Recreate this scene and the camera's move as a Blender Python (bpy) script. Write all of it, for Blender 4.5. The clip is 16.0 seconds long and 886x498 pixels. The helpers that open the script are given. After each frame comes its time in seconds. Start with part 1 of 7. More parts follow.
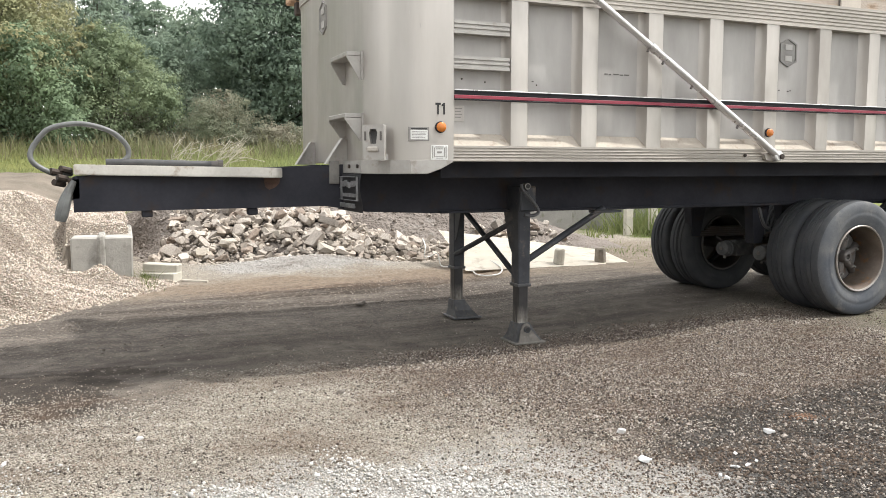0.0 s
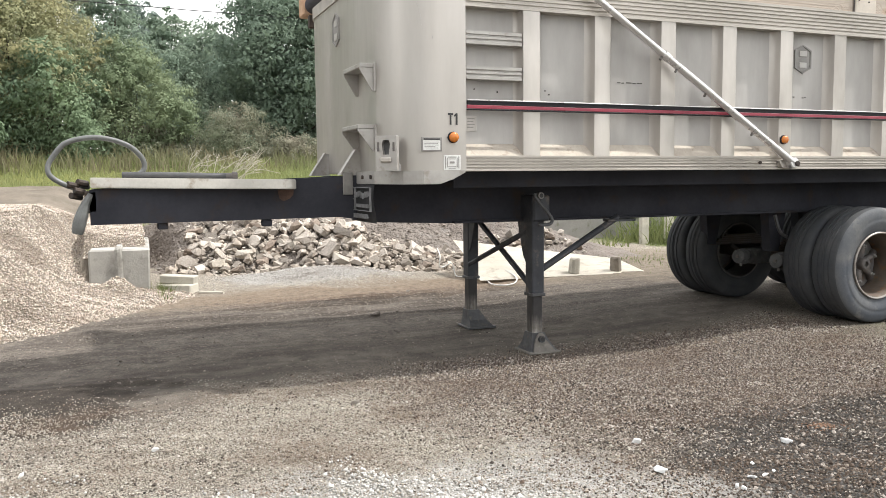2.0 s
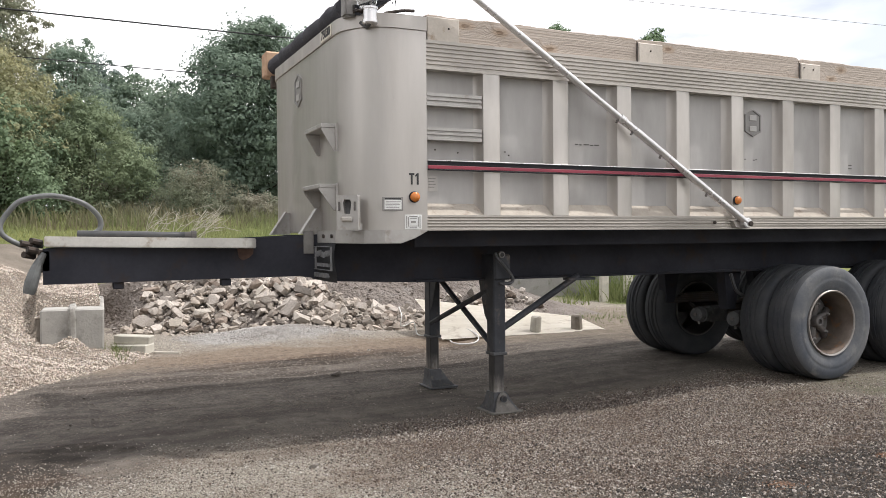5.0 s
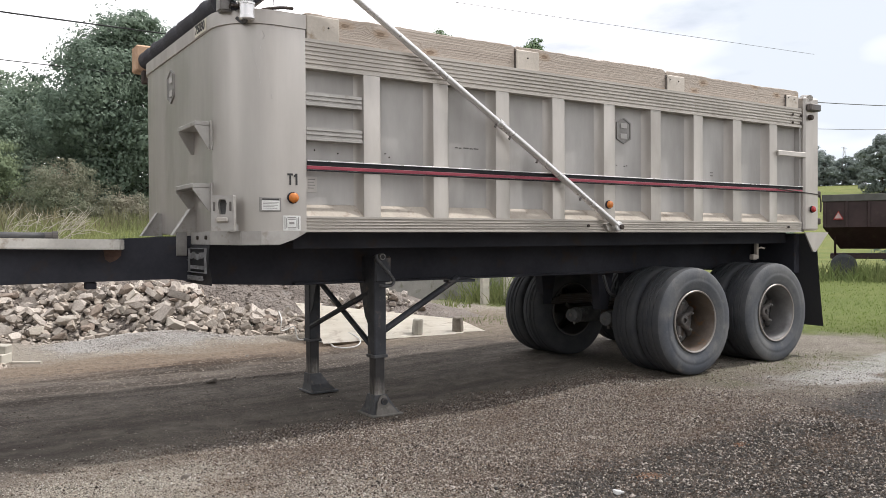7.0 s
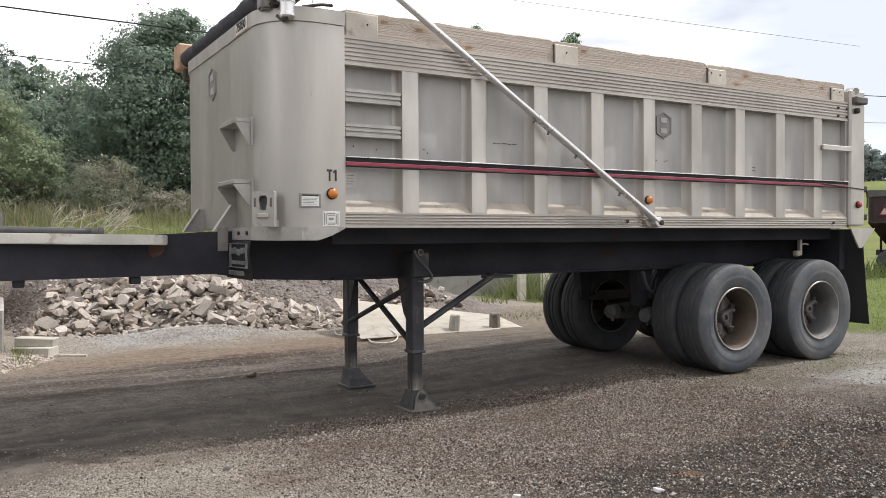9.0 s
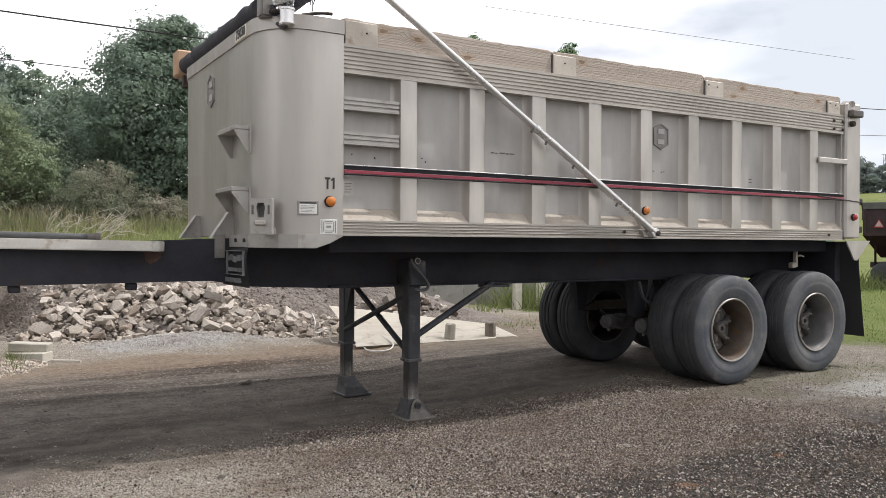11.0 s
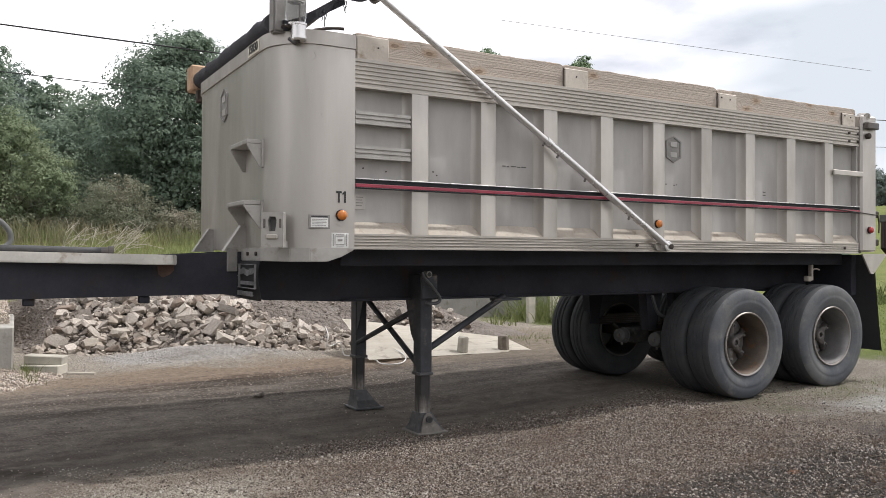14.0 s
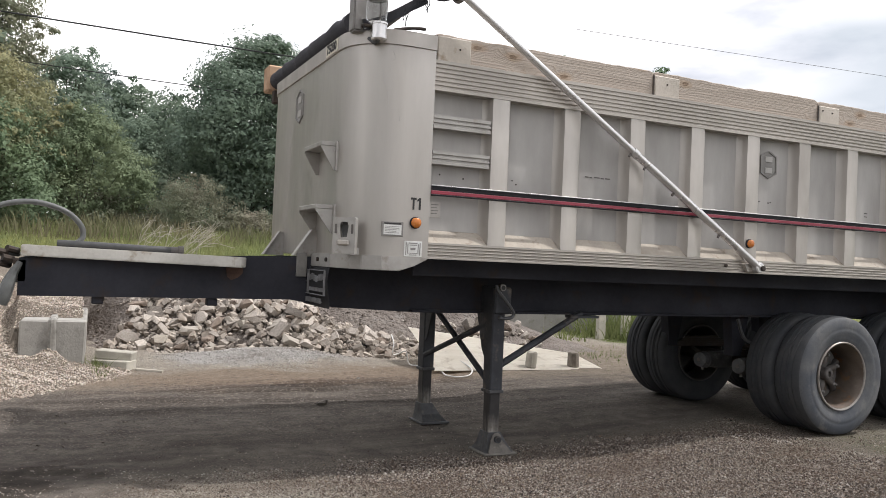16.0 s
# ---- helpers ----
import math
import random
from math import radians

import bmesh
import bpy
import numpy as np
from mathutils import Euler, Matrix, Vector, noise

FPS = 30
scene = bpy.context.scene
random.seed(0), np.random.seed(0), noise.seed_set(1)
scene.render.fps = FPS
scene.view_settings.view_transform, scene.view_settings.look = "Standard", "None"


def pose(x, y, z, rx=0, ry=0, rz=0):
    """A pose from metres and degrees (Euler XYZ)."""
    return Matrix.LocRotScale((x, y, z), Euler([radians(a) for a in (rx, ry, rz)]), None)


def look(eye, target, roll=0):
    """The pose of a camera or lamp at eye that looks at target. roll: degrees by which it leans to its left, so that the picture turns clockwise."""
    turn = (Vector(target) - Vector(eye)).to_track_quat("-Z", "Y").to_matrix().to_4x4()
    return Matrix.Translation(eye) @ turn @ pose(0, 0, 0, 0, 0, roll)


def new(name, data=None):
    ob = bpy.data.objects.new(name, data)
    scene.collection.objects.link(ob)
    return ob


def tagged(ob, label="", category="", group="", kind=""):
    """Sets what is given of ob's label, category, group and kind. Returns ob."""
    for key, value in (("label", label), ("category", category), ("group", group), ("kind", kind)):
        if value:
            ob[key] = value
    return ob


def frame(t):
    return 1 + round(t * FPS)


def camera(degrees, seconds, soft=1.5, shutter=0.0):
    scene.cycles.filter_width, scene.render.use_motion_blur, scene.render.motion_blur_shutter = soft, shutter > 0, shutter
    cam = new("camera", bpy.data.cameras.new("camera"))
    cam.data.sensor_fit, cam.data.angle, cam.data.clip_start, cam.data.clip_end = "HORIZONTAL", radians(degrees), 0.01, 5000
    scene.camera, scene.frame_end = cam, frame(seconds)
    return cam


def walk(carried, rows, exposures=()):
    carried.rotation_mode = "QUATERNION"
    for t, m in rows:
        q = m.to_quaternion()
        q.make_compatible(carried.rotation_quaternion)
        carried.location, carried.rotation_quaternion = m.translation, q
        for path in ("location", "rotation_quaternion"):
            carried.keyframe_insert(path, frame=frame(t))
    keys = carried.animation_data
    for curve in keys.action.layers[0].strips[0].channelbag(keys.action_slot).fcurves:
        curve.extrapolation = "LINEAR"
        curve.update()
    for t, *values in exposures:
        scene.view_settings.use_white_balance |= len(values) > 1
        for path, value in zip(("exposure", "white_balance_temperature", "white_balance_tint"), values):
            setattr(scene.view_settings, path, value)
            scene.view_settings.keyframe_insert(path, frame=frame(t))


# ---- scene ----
# Camera: held by hand, almost on one spot.
cam = camera(57.77, 16.0, soft=0.45)
PATH = [
    (0.0, -2.2880, -5.1228, 1.3339, 84.228, -0.028, -23.307),
    (0.5, -2.2815, -5.1241, 1.3295, 84.255, -0.496, -21.687),
    (1.0, -2.2722, -5.1257, 1.3273, 84.216, -0.629, -22.121),
    (1.5, -2.2662, -5.1336, 1.3316, 84.319, -0.751, -21.961),
    (2.0, -2.2737, -5.1320, 1.3342, 84.945, -0.537, -22.173),
    (2.5, -2.2696, -5.1279, 1.3315, 87.047, -0.213, -23.204),
    (3.0, -2.2707, -5.1304, 1.3323, 87.345, -0.161, -23.138),
    (3.5, -2.2686, -5.1312, 1.3358, 87.513, -0.185, -23.007),
    (3.7, -2.2685, -5.1304, 1.3417, 88.166, -0.405, -23.278),
    (5.8, -2.2622, -5.1360, 1.3434, 89.920, 0.308, -28.545),
    (6.0, -2.2544, -5.1382, 1.3353, 89.854, -0.089, -30.982),
    (6.5, -2.2446, -5.1355, 1.3274, 89.393, -0.272, -31.205),
    (7.0, -2.2384, -5.1290, 1.3254, 89.300, -0.298, -33.203),
    (7.5, -2.2387, -5.1163, 1.3233, 89.004, -0.309, -32.005),
    (8.0, -2.2514, -5.1202, 1.3228, 88.890, -0.538, -30.896),
    (8.5, -2.2579, -5.1204, 1.3259, 88.833, -0.592, -30.487),
    (9.0, -2.2532, -5.1224, 1.3226, 89.032, -0.262, -30.640),
    (9.2, -2.2535, -5.1254, 1.3255, 89.292, -0.121, -30.860),
    (11.5, -2.2674, -5.1141, 1.3299, 89.808, 0.435, -31.152),
    (12.0, -2.2675, -5.1234, 1.3328, 90.257, 0.242, -31.867),
    (12.5, -2.2669, -5.1297, 1.3283, 90.204, 0.341, -31.014),
    (13.0, -2.2679, -5.1269, 1.3296, 90.398, 0.088, -30.859),
    (13.5, -2.2570, -5.1277, 1.3326, 90.485, 0.646, -29.879),
    (14.0, -2.2440, -5.1254, 1.3344, 90.507, 0.259, -29.940),
    (14.5, -2.2455, -5.1194, 1.3338, 89.212, 0.186, -28.524),
    (15.0, -2.3205, -5.1107, 1.3284, 92.241, 1.395, -28.443),
    (15.5, -2.2832, -5.0887, 1.3122, 91.595, 5.236, -20.419),
    (16.0, -2.1801, -4.8595, 1.3571, 90.987, 2.520, -25.239),
]


def aim(x, y, z, tilt, lean, yaw):
    turn = Matrix.Rotation(radians(yaw), 4, "Z") @ Matrix.Rotation(radians(tilt), 4, "X") @ Matrix.Rotation(radians(lean), 4, "Z")
    return Matrix.Translation((x, y, z)) @ turn


EXPO = [(0.0, 0.47), (2.0, 0.47), (2.6, 0.40), (3.5, 0.30), (6.0, -0.04), (9.0, -0.04), (11.5, -0.16), (16.0, -0.21)]
EXPO = [(t, stops, 6400 if t < 3 else 6310, 9.6 if t < 3 else 12.6) for t, stops in EXPO]
walk(cam, [(t, aim(*row)) for t, *row in PATH], EXPO)

# ---- light ----
SUN_TO = Vector((-0.64, 0.197, -1.0)).normalized()
sun_data = bpy.data.lights.new("sun", "SUN")
sun_data.energy, sun_data.angle, sun_data.color = 4.0, radians(1.2), (1.0, 0.96, 0.905)
sun = new("sun", sun_data)
sun.matrix_world = look((20, -6, 34), Vector((20, -6, 34)) + SUN_TO)
world = bpy.data.worlds.new("sky")
scene.world = world
world.use_nodes = True
wn, wl = world.node_tree.nodes, world.node_tree.links
wn.clear()
w_out = wn.new("ShaderNodeOutputWorld")
w_bg = wn.new("ShaderNodeBackground")
w_sky = wn.new("ShaderNodeTexSky")
w_sky.sky_type, w_sky.sun_disc = "NISHITA", False
w_sky.sun_elevation = math.asin(-SUN_TO.z)
w_sky.sun_rotation = math.atan2(-SUN_TO.x, -SUN_TO.y)
w_sky.dust_density, w_sky.air_density = 3.0, 1.0
w_co = wn.new("ShaderNodeTexCoord")
w_map = wn.new("ShaderNodeMapping")
w_map.inputs["Scale"].default_value = (1.0, 1.0, 3.2)
w_noise = wn.new("ShaderNodeTexNoise")
w_noise.inputs["Scale"].default_value, w_noise.inputs["Detail"].default_value = 2.2, 7.0
w_noise.inputs["Roughness"].default_value = 0.55
w_ramp = wn.new("ShaderNodeMapRange")
w_ramp.inputs["From Min"].default_value, w_ramp.inputs["From Max"].default_value = 0.12, 0.42
w_mix = wn.new("ShaderNodeMix")
w_mix.data_type = "RGBA"
# thick white cloud with thinner pale blue stretches
w_thin = wn.new("ShaderNodeTexNoise")
w_thin.inputs["Scale"].default_value, w_thin.inputs["Detail"].default_value = 1.7, 4.0
w_veil = wn.new("ShaderNodeMapRange")
w_veil.inputs["From Min"].default_value, w_veil.inputs["From Max"].default_value = 0.38, 0.58
w_cloud = wn.new("ShaderNodeMix")
w_cloud.data_type = "RGBA"
w_cloud.inputs["A"].default_value = (8.9, 9.5, 10.0, 1)
w_cloud.inputs["B"].default_value = (18.0, 17.5, 17.2, 1)
wl.new(w_thin.outputs["Fac"], w_veil.inputs["Value"])
wl.new(w_veil.outputs["Result"], w_cloud.inputs["Factor"])
wl.new(w_cloud.outputs["Result"], w_mix.inputs["B"])
wl.new(w_co.outputs["Generated"], w_map.inputs["Vector"])
wl.new(w_map.outputs["Vector"], w_noise.inputs["Vector"])
wl.new(w_map.outputs["Vector"], w_thin.inputs["Vector"])
wl.new(w_noise.outputs["Fac"], w_ramp.inputs["Value"])
wl.new(w_ramp.outputs["Result"], w_mix.inputs["Factor"])
wl.new(w_sky.outputs["Color"], w_mix.inputs["A"])
wl.new(w_mix.outputs["Result"], w_bg.inputs["Color"])
w_bg.inputs["Strength"].default_value = 0.10
wl.new(w_bg.outputs["Background"], w_out.inputs["Surface"])


# ---- materials ----
def base_mat(name, rough, metal=0.0):
    m = bpy.data.materials.new(name)
    m.use_nodes = True
    bsdf = m.node_tree.nodes["Principled BSDF"]
    bsdf.inputs["Roughness"].default_value, bsdf.inputs["Metallic"].default_value = rough, metal
    return m, m.node_tree.nodes, m.node_tree.links, bsdf


def mix_colour(nodes, links, fac, a, b, blend="MIX"):
    n = nodes.new("ShaderNodeMix")
    n.data_type, n.blend_type = "RGBA", blend
    for key, value in (("Factor", fac), ("A", a), ("B", b)):
        sock = n.inputs[key]
        if isinstance(value, (int, float)):
            sock.default_value = value
        elif isinstance(value, tuple):
            sock.default_value = (*value[:3], 1)
        else:
            links.new(value, sock)
    return n.outputs["Result"]


def noise_fac(nodes, links, vec, scale, detail, lo, hi, stretch=None):
    if stretch:
        mp = nodes.new("ShaderNodeMapping")
        mp.inputs["Scale"].default_value = stretch
        links.new(vec, mp.inputs["Vector"])
        vec = mp.outputs["Vector"]
    n = nodes.new("ShaderNodeTexNoise")
    n.inputs["Scale"].default_value, n.inputs["Detail"].default_value = scale, detail
    n.inputs["Roughness"].default_value = 0.6
    links.new(vec, n.inputs["Vector"])
    r = nodes.new("ShaderNodeMapRange")
    r.inputs["From Min"].default_value, r.inputs["From Max"].default_value = lo, hi
    links.new(n.outputs["Fac"], r.inputs["Value"])
    return r.outputs["Result"]


def bump(nodes, links, bsdf, height, strength, distance):
    b = nodes.new("ShaderNodeBump")
    b.inputs["Strength"].default_value, b.inputs["Distance"].default_value = strength, distance
    links.new(height, b.inputs["Height"])
    links.new(b.outputs["Normal"], bsdf.inputs["Normal"])


def surface(name, colour, second, rough=0.6, metal=0.0, scale=3.0, grain=60.0, relief=0.3, depth=0.004, stain=None, stretch=None, vary=0.0, island=False, speck=0.35):
    """Two tones at a large scale, a grain at a small one, and, if given, stains of a third colour."""
    m, nodes, links, bsdf = base_mat(name, rough, metal)
    co = nodes.new("ShaderNodeTexCoord").outputs["Object"]
    big = noise_fac(nodes, links, co, scale, 5.0, 0.35, 0.68, stretch)
    fine = noise_fac(nodes, links, co, grain, 3.0, 0.3, 0.7, stretch)
    col = mix_colour(nodes, links, big, colour, second)
    dark = mix_colour(nodes, links, 0.55, col, tuple(c * 0.45 for c in colour))
    grainy = nodes.new("ShaderNodeMath")
    grainy.operation = "MULTIPLY"
    grainy.inputs[1].default_value = speck
    links.new(fine, grainy.inputs[0])
    col = mix_colour(nodes, links, grainy.outputs[0], col, dark)
    if stain:
        spots = noise_fac(nodes, links, co, scale * 2.3, 8.0, 0.56, 0.70)
        col = mix_colour(nodes, links, spots, col, stain)
    if vary:
        rnd = nodes.new("ShaderNodeNewGeometry").outputs["Random Per Island"] if island else nodes.new("ShaderNodeObjectInfo").outputs["Random"]
        hsv = nodes.new("ShaderNodeHueSaturation")
        r = nodes.new("ShaderNodeMapRange")
        r.inputs["To Min"].default_value, r.inputs["To Max"].default_value = 1 - vary, 1 + vary
        links.new(rnd, r.inputs["Value"])
        links.new(r.outputs["Result"], hsv.inputs["Value"])
        links.new(col, hsv.inputs["Color"])
        col = hsv.outputs["Color"]
    if rough > 0.7:
        bsdf.inputs["Specular IOR Level"].default_value = 0.2
    links.new(col, bsdf.inputs["Base Color"])
    rr = nodes.new("ShaderNodeMapRange")
    rr.inputs["To Min"].default_value, rr.inputs["To Max"].default_value = max(rough - 0.12, 0.05), min(rough + 0.12, 1)
    links.new(big, rr.inputs["Value"])
    links.new(rr.outputs["Result"], bsdf.inputs["Roughness"])
    if relief:
        bump(nodes, links, bsdf, fine, relief, depth)
    return m


M_ALU = surface("weathered_aluminium", (0.485, 0.455, 0.42), (0.375, 0.35, 0.322), 0.46, 0.6, 2.4, 45, 0.03, 0.002, stretch=(1, 1, 0.3), speck=0.10)
M_ALU_FRONT = surface("smooth_aluminium", (0.465, 0.438, 0.404), (0.405, 0.380, 0.350), 0.42, 0.72, 1.5, 30, 0.02, 0.002, stretch=(2.2, 2.2, 0.35), speck=0.06)
M_ALU_DIRTY = surface("dusty_aluminium", (0.415, 0.40, 0.38), (0.33, 0.317, 0.298), 0.6, 0.05, 2.6, 50, 0.04, 0.002, stretch=(1.4, 1, 0.4), speck=0.08)
M_RAIL = surface("extruded_aluminium", (0.48, 0.445, 0.40), (0.37, 0.345, 0.31), 0.5, 0.5, 2.0, 60, 0.05, 0.002, stretch=(0.3, 1, 1))
M_FITTING = surface("dull_aluminium_fitting", (0.40, 0.385, 0.36), (0.32, 0.305, 0.285), 0.5, 0.4, 5.0, 50, 0.06, 0.002, stain=(0.26, 0.235, 0.205), speck=0.15)
M_PIPE = surface("bright_pipe", (0.74, 0.73, 0.72), (0.62, 0.61, 0.60), 0.32, 0.7, 3.0, 80, 0.03, 0.001)
M_BLACK = surface("black_frame_paint", (0.038, 0.039, 0.048), (0.029, 0.030, 0.037), 0.8, 0.0, 2.5, 40, 0.15, 0.002, stain=(0.042, 0.033, 0.030))
M_LEG = surface("worn_black_steel", (0.056, 0.060, 0.070), (0.036, 0.038, 0.044), 0.6, 0.2, 4.0, 50, 0.2, 0.002, stain=(0.12, 0.10, 0.085))
M_RUSTY = surface("dark_rusty_steel", (0.034, 0.028, 0.025), (0.06, 0.042, 0.03), 0.7, 0.2, 9.0, 60, 0.3, 0.002)
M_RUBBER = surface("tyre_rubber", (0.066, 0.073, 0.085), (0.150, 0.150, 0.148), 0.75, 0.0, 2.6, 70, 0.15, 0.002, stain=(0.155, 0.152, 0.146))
# black tread rubber, darkened further to put shade on treads and far tyres
M_SHADED_RUBBER = surface("black_shaded_rubber", (0.048, 0.052, 0.058), (0.080, 0.081, 0.082), 0.8, 0.0, 5.0, 60, 0.2, 0.002)
M_HOSE = surface("black_hose", (0.035, 0.036, 0.038), (0.07, 0.07, 0.07), 0.5, 0.0, 12.0, 90, 0.2, 0.002)
M_HOSE_GREY = surface("grey_hose", (0.125, 0.13, 0.125), (0.085, 0.087, 0.085), 0.5, 0.0, 10.0, 90, 0.2, 0.002)
M_RIM = surface("rusty_white_rim", (0.27, 0.225, 0.185), (0.17, 0.125, 0.095), 0.5, 0.25, 5.0, 60, 0.2, 0.002, stain=(0.36, 0.19, 0.09))
M_RIM_B = surface("grey_steel_rim", (0.47, 0.465, 0.46), (0.31, 0.30, 0.295), 0.4, 0.5, 5.0, 60, 0.15, 0.002)
M_HUB = surface("dark_hub", (0.105, 0.100, 0.098), (0.15, 0.13, 0.115), 0.6, 0.3, 9.0, 60, 0.25, 0.002)

def board_material():
    """Weathered softwood: fine long grain that bends round pale knots with dark hearts."""
    m, nodes, links, bsdf = base_mat("weathered_board", 0.85)
    bsdf.inputs["Specular IOR Level"].default_value = 0.2

    def calc(op, a, b=None):
        n = nodes.new("ShaderNodeMath")
        n.operation = op
        for k, v in enumerate((a, b)):
            if isinstance(v, (int, float)):
                n.inputs[k].default_value = v
            elif v is not None:
                links.new(v, n.inputs[k])
        return n.outputs[0]

    def part_of(value, lo, hi, top=1.0):
        r = nodes.new("ShaderNodeMapRange")
        r.interpolation_type = "SMOOTHSTEP"
        r.inputs["From Min"].default_value, r.inputs["From Max"].default_value, r.inputs["To Max"].default_value = lo, hi, top
        links.new(value, r.inputs["Value"])
        return r.outputs["Result"]

    co = nodes.new("ShaderNodeTexCoord").outputs["Object"]
    apart = nodes.new("ShaderNodeSeparateXYZ")
    links.new(co, apart.inputs[0])
    x, z = apart.outputs["X"], apart.outputs["Z"]
    wob = noise_fac(nodes, links, co, 14.0, 4.0, 0.0, 1.0)
    flat = nodes.new("ShaderNodeCombineXYZ")
    links.new(calc("ADD", calc("MULTIPLY", x, 2.1), calc("MULTIPLY", wob, 0.10)), flat.inputs["X"])
    links.new(calc("ADD", calc("MULTIPLY", z, 4.6), calc("MULTIPLY", wob, 0.16)), flat.inputs["Y"])
    vor = nodes.new("ShaderNodeTexVoronoi")
    vor.voronoi_dimensions = "2D"
    vor.inputs["Scale"].default_value, vor.inputs["Randomness"].default_value = 1.0, 0.9
    links.new(flat.outputs[0], vor.inputs["Vector"])
    d = vor.outputs["Distance"]
    long = noise_fac(nodes, links, co, 3.0, 6.0, 0.34, 0.66, (0.35, 3, 9))
    fine = noise_fac(nodes, links, co, 42.0, 5.0, 0.35, 0.65, (0.06, 1, 2.2))
    bend = part_of(d, 0.42, 0.05, 7.0)
    drift = noise_fac(nodes, links, co, 2.0, 3.0, 0.0, 7.0, (0.5, 1, 4.0))
    rings = part_of(calc("SINE", calc("ADD", calc("ADD", calc("MULTIPLY", z, 300.0), drift), calc("MULTIPLY", bend, 2.6))), 0.1, 1.0)
    col = mix_colour(nodes, links, long, (0.475, 0.415, 0.360), (0.385, 0.335, 0.287))
    col = mix_colour(nodes, links, calc("MULTIPLY", rings, 0.33), col, (0.33, 0.265, 0.205))
    col = mix_colour(nodes, links, calc("MULTIPLY", fine, 0.22), col, (0.26, 0.215, 0.175))
    col = mix_colour(nodes, links, part_of(d, 0.20, 0.10, 0.6), col, (0.36, 0.27, 0.19))
    col = mix_colour(nodes, links, part_of(d, 0.085, 0.050, 0.85), col, (0.21, 0.15, 0.105))
    col = mix_colour(nodes, links, noise_fac(nodes, links, co, 2.3, 6.0, 0.55, 0.75), col, (0.38, 0.345, 0.30))
    links.new(col, bsdf.inputs["Base Color"])
    bump(nodes, links, bsdf, calc("ADD", fine, calc("MULTIPLY", rings, 0.6)), 0.4, 0.003)
    return m


M_WOOD = board_material()
M_KEEPER = surface("weathered_cream_plate", (0.57, 0.515, 0.445), (0.47, 0.425, 0.365), 0.7, 0.0, 4.0, 50, 0.15, 0.002, stain=(0.30, 0.23, 0.16))
M_LEDGE = surface("dusty_ledge", (0.44, 0.395, 0.335), (0.34, 0.305, 0.26), 0.85, 0.0, 5.0, 60, 0.2, 0.002, stain=(0.25, 0.21, 0.17))
M_SPRAY = surface("faded_black_marking", (0.06, 0.055, 0.05), (0.14, 0.13, 0.12), 0.7, 0.0, 60.0, 200, 0.0)
M_WOOD_END = surface("orange_wood", (0.52, 0.36, 0.24), (0.40, 0.26, 0.17), 0.75, 0.0, 8.0, 50, 0.3, 0.002)
M_TARP = surface("black_mesh_tarp", (0.048, 0.048, 0.056), (0.072, 0.071, 0.078), 0.85, 0.0, 8.0, 160, 0.6, 0.006)
M_RED = surface("red_stripe", (0.30, 0.035, 0.06), (0.20, 0.03, 0.05), 0.5, 0.0, 4.0, 60, 0.1, 0.001)
M_STRIPE_BLACK = surface("black_stripe", (0.014, 0.014, 0.017), (0.024, 0.022, 0.024), 0.72, 0.0, 4.0, 60, 0.1, 0.001)
M_INK = surface("black_ink", (0.015, 0.015, 0.015), (0.03, 0.03, 0.03), 0.6, 0.0, 8.0, 90, 0.0)
M_WHITE = surface("white_label", (0.72, 0.72, 0.70), (0.60, 0.60, 0.57), 0.6, 0.0, 8.0, 90, 0.0)
M_CREAM = surface("cream_label", (0.72, 0.69, 0.58), (0.63, 0.60, 0.50), 0.6, 0.0, 8.0, 90, 0.0)
M_FLAP = surface("black_flap", (0.036, 0.037, 0.042), (0.055, 0.055, 0.056), 0.7, 0.0, 5.0, 70, 0.2, 0.002)
M_PAINT_GREY = surface("grey_flap_print", (0.27, 0.27, 0.275), (0.14, 0.14, 0.14), 0.7, 0.0, 12.0, 90, 0.0)
M_ORANGE = surface("amber_lens", (0.56, 0.18, 0.03), (0.42, 0.13, 0.025), 0.25, 0.0, 20.0, 200, 0.1, 0.001)
M_REDLENS = surface("red_lens", (0.42, 0.03, 0.03), (0.30, 0.02, 0.02), 0.25, 0.0, 20.0, 200, 0.1, 0.001)
M_CAST = surface("dull_cast_aluminium", (0.27, 0.26, 0.245), (0.20, 0.19, 0.18), 0.6, 0.4, 6.0, 60, 0.2, 0.002)
M_CHAMBER = surface("dusty_brake_steel", (0.125, 0.125, 0.125), (0.080, 0.080, 0.080), 0.8, 0.0, 9.0, 60, 0.2, 0.002, stain=(0.17, 0.165, 0.155))
M_PLATE = surface("pale_plate", (0.62, 0.60, 0.55), (0.50, 0.48, 0.44), 0.55, 0.3, 4.0, 50, 0.15, 0.002, stain=(0.30, 0.24, 0.18))


# ---- building helpers ----
def world_of(ob):
    if ob.parent:
        return world_of(ob.parent) @ ob.matrix_parent_inverse @ ob.matrix_basis
    return ob.matrix_basis


def part(name, bm, material, parent=None, label=""):
    """Links a bmesh as one mesh object, under a thing or a part."""
    me = bpy.data.meshes.new(name)
    bmesh.ops.recalc_face_normals(bm, faces=bm.faces)
    bm.to_mesh(me)
    bm.free()
    me.materials.append(material)
    ob = new(name, me)
    if parent:
        ob.parent = parent
        ob.matrix_parent_inverse = world_of(parent).inverted()
    if label:
        tagged(ob, label)
    return ob


def thing(name, at, label, category, group="", kind=""):
    ob = new(name)
    ob.empty_display_size = 0.2
    ob.matrix_basis = pose(*at)
    return tagged(ob, label, category, group, kind)


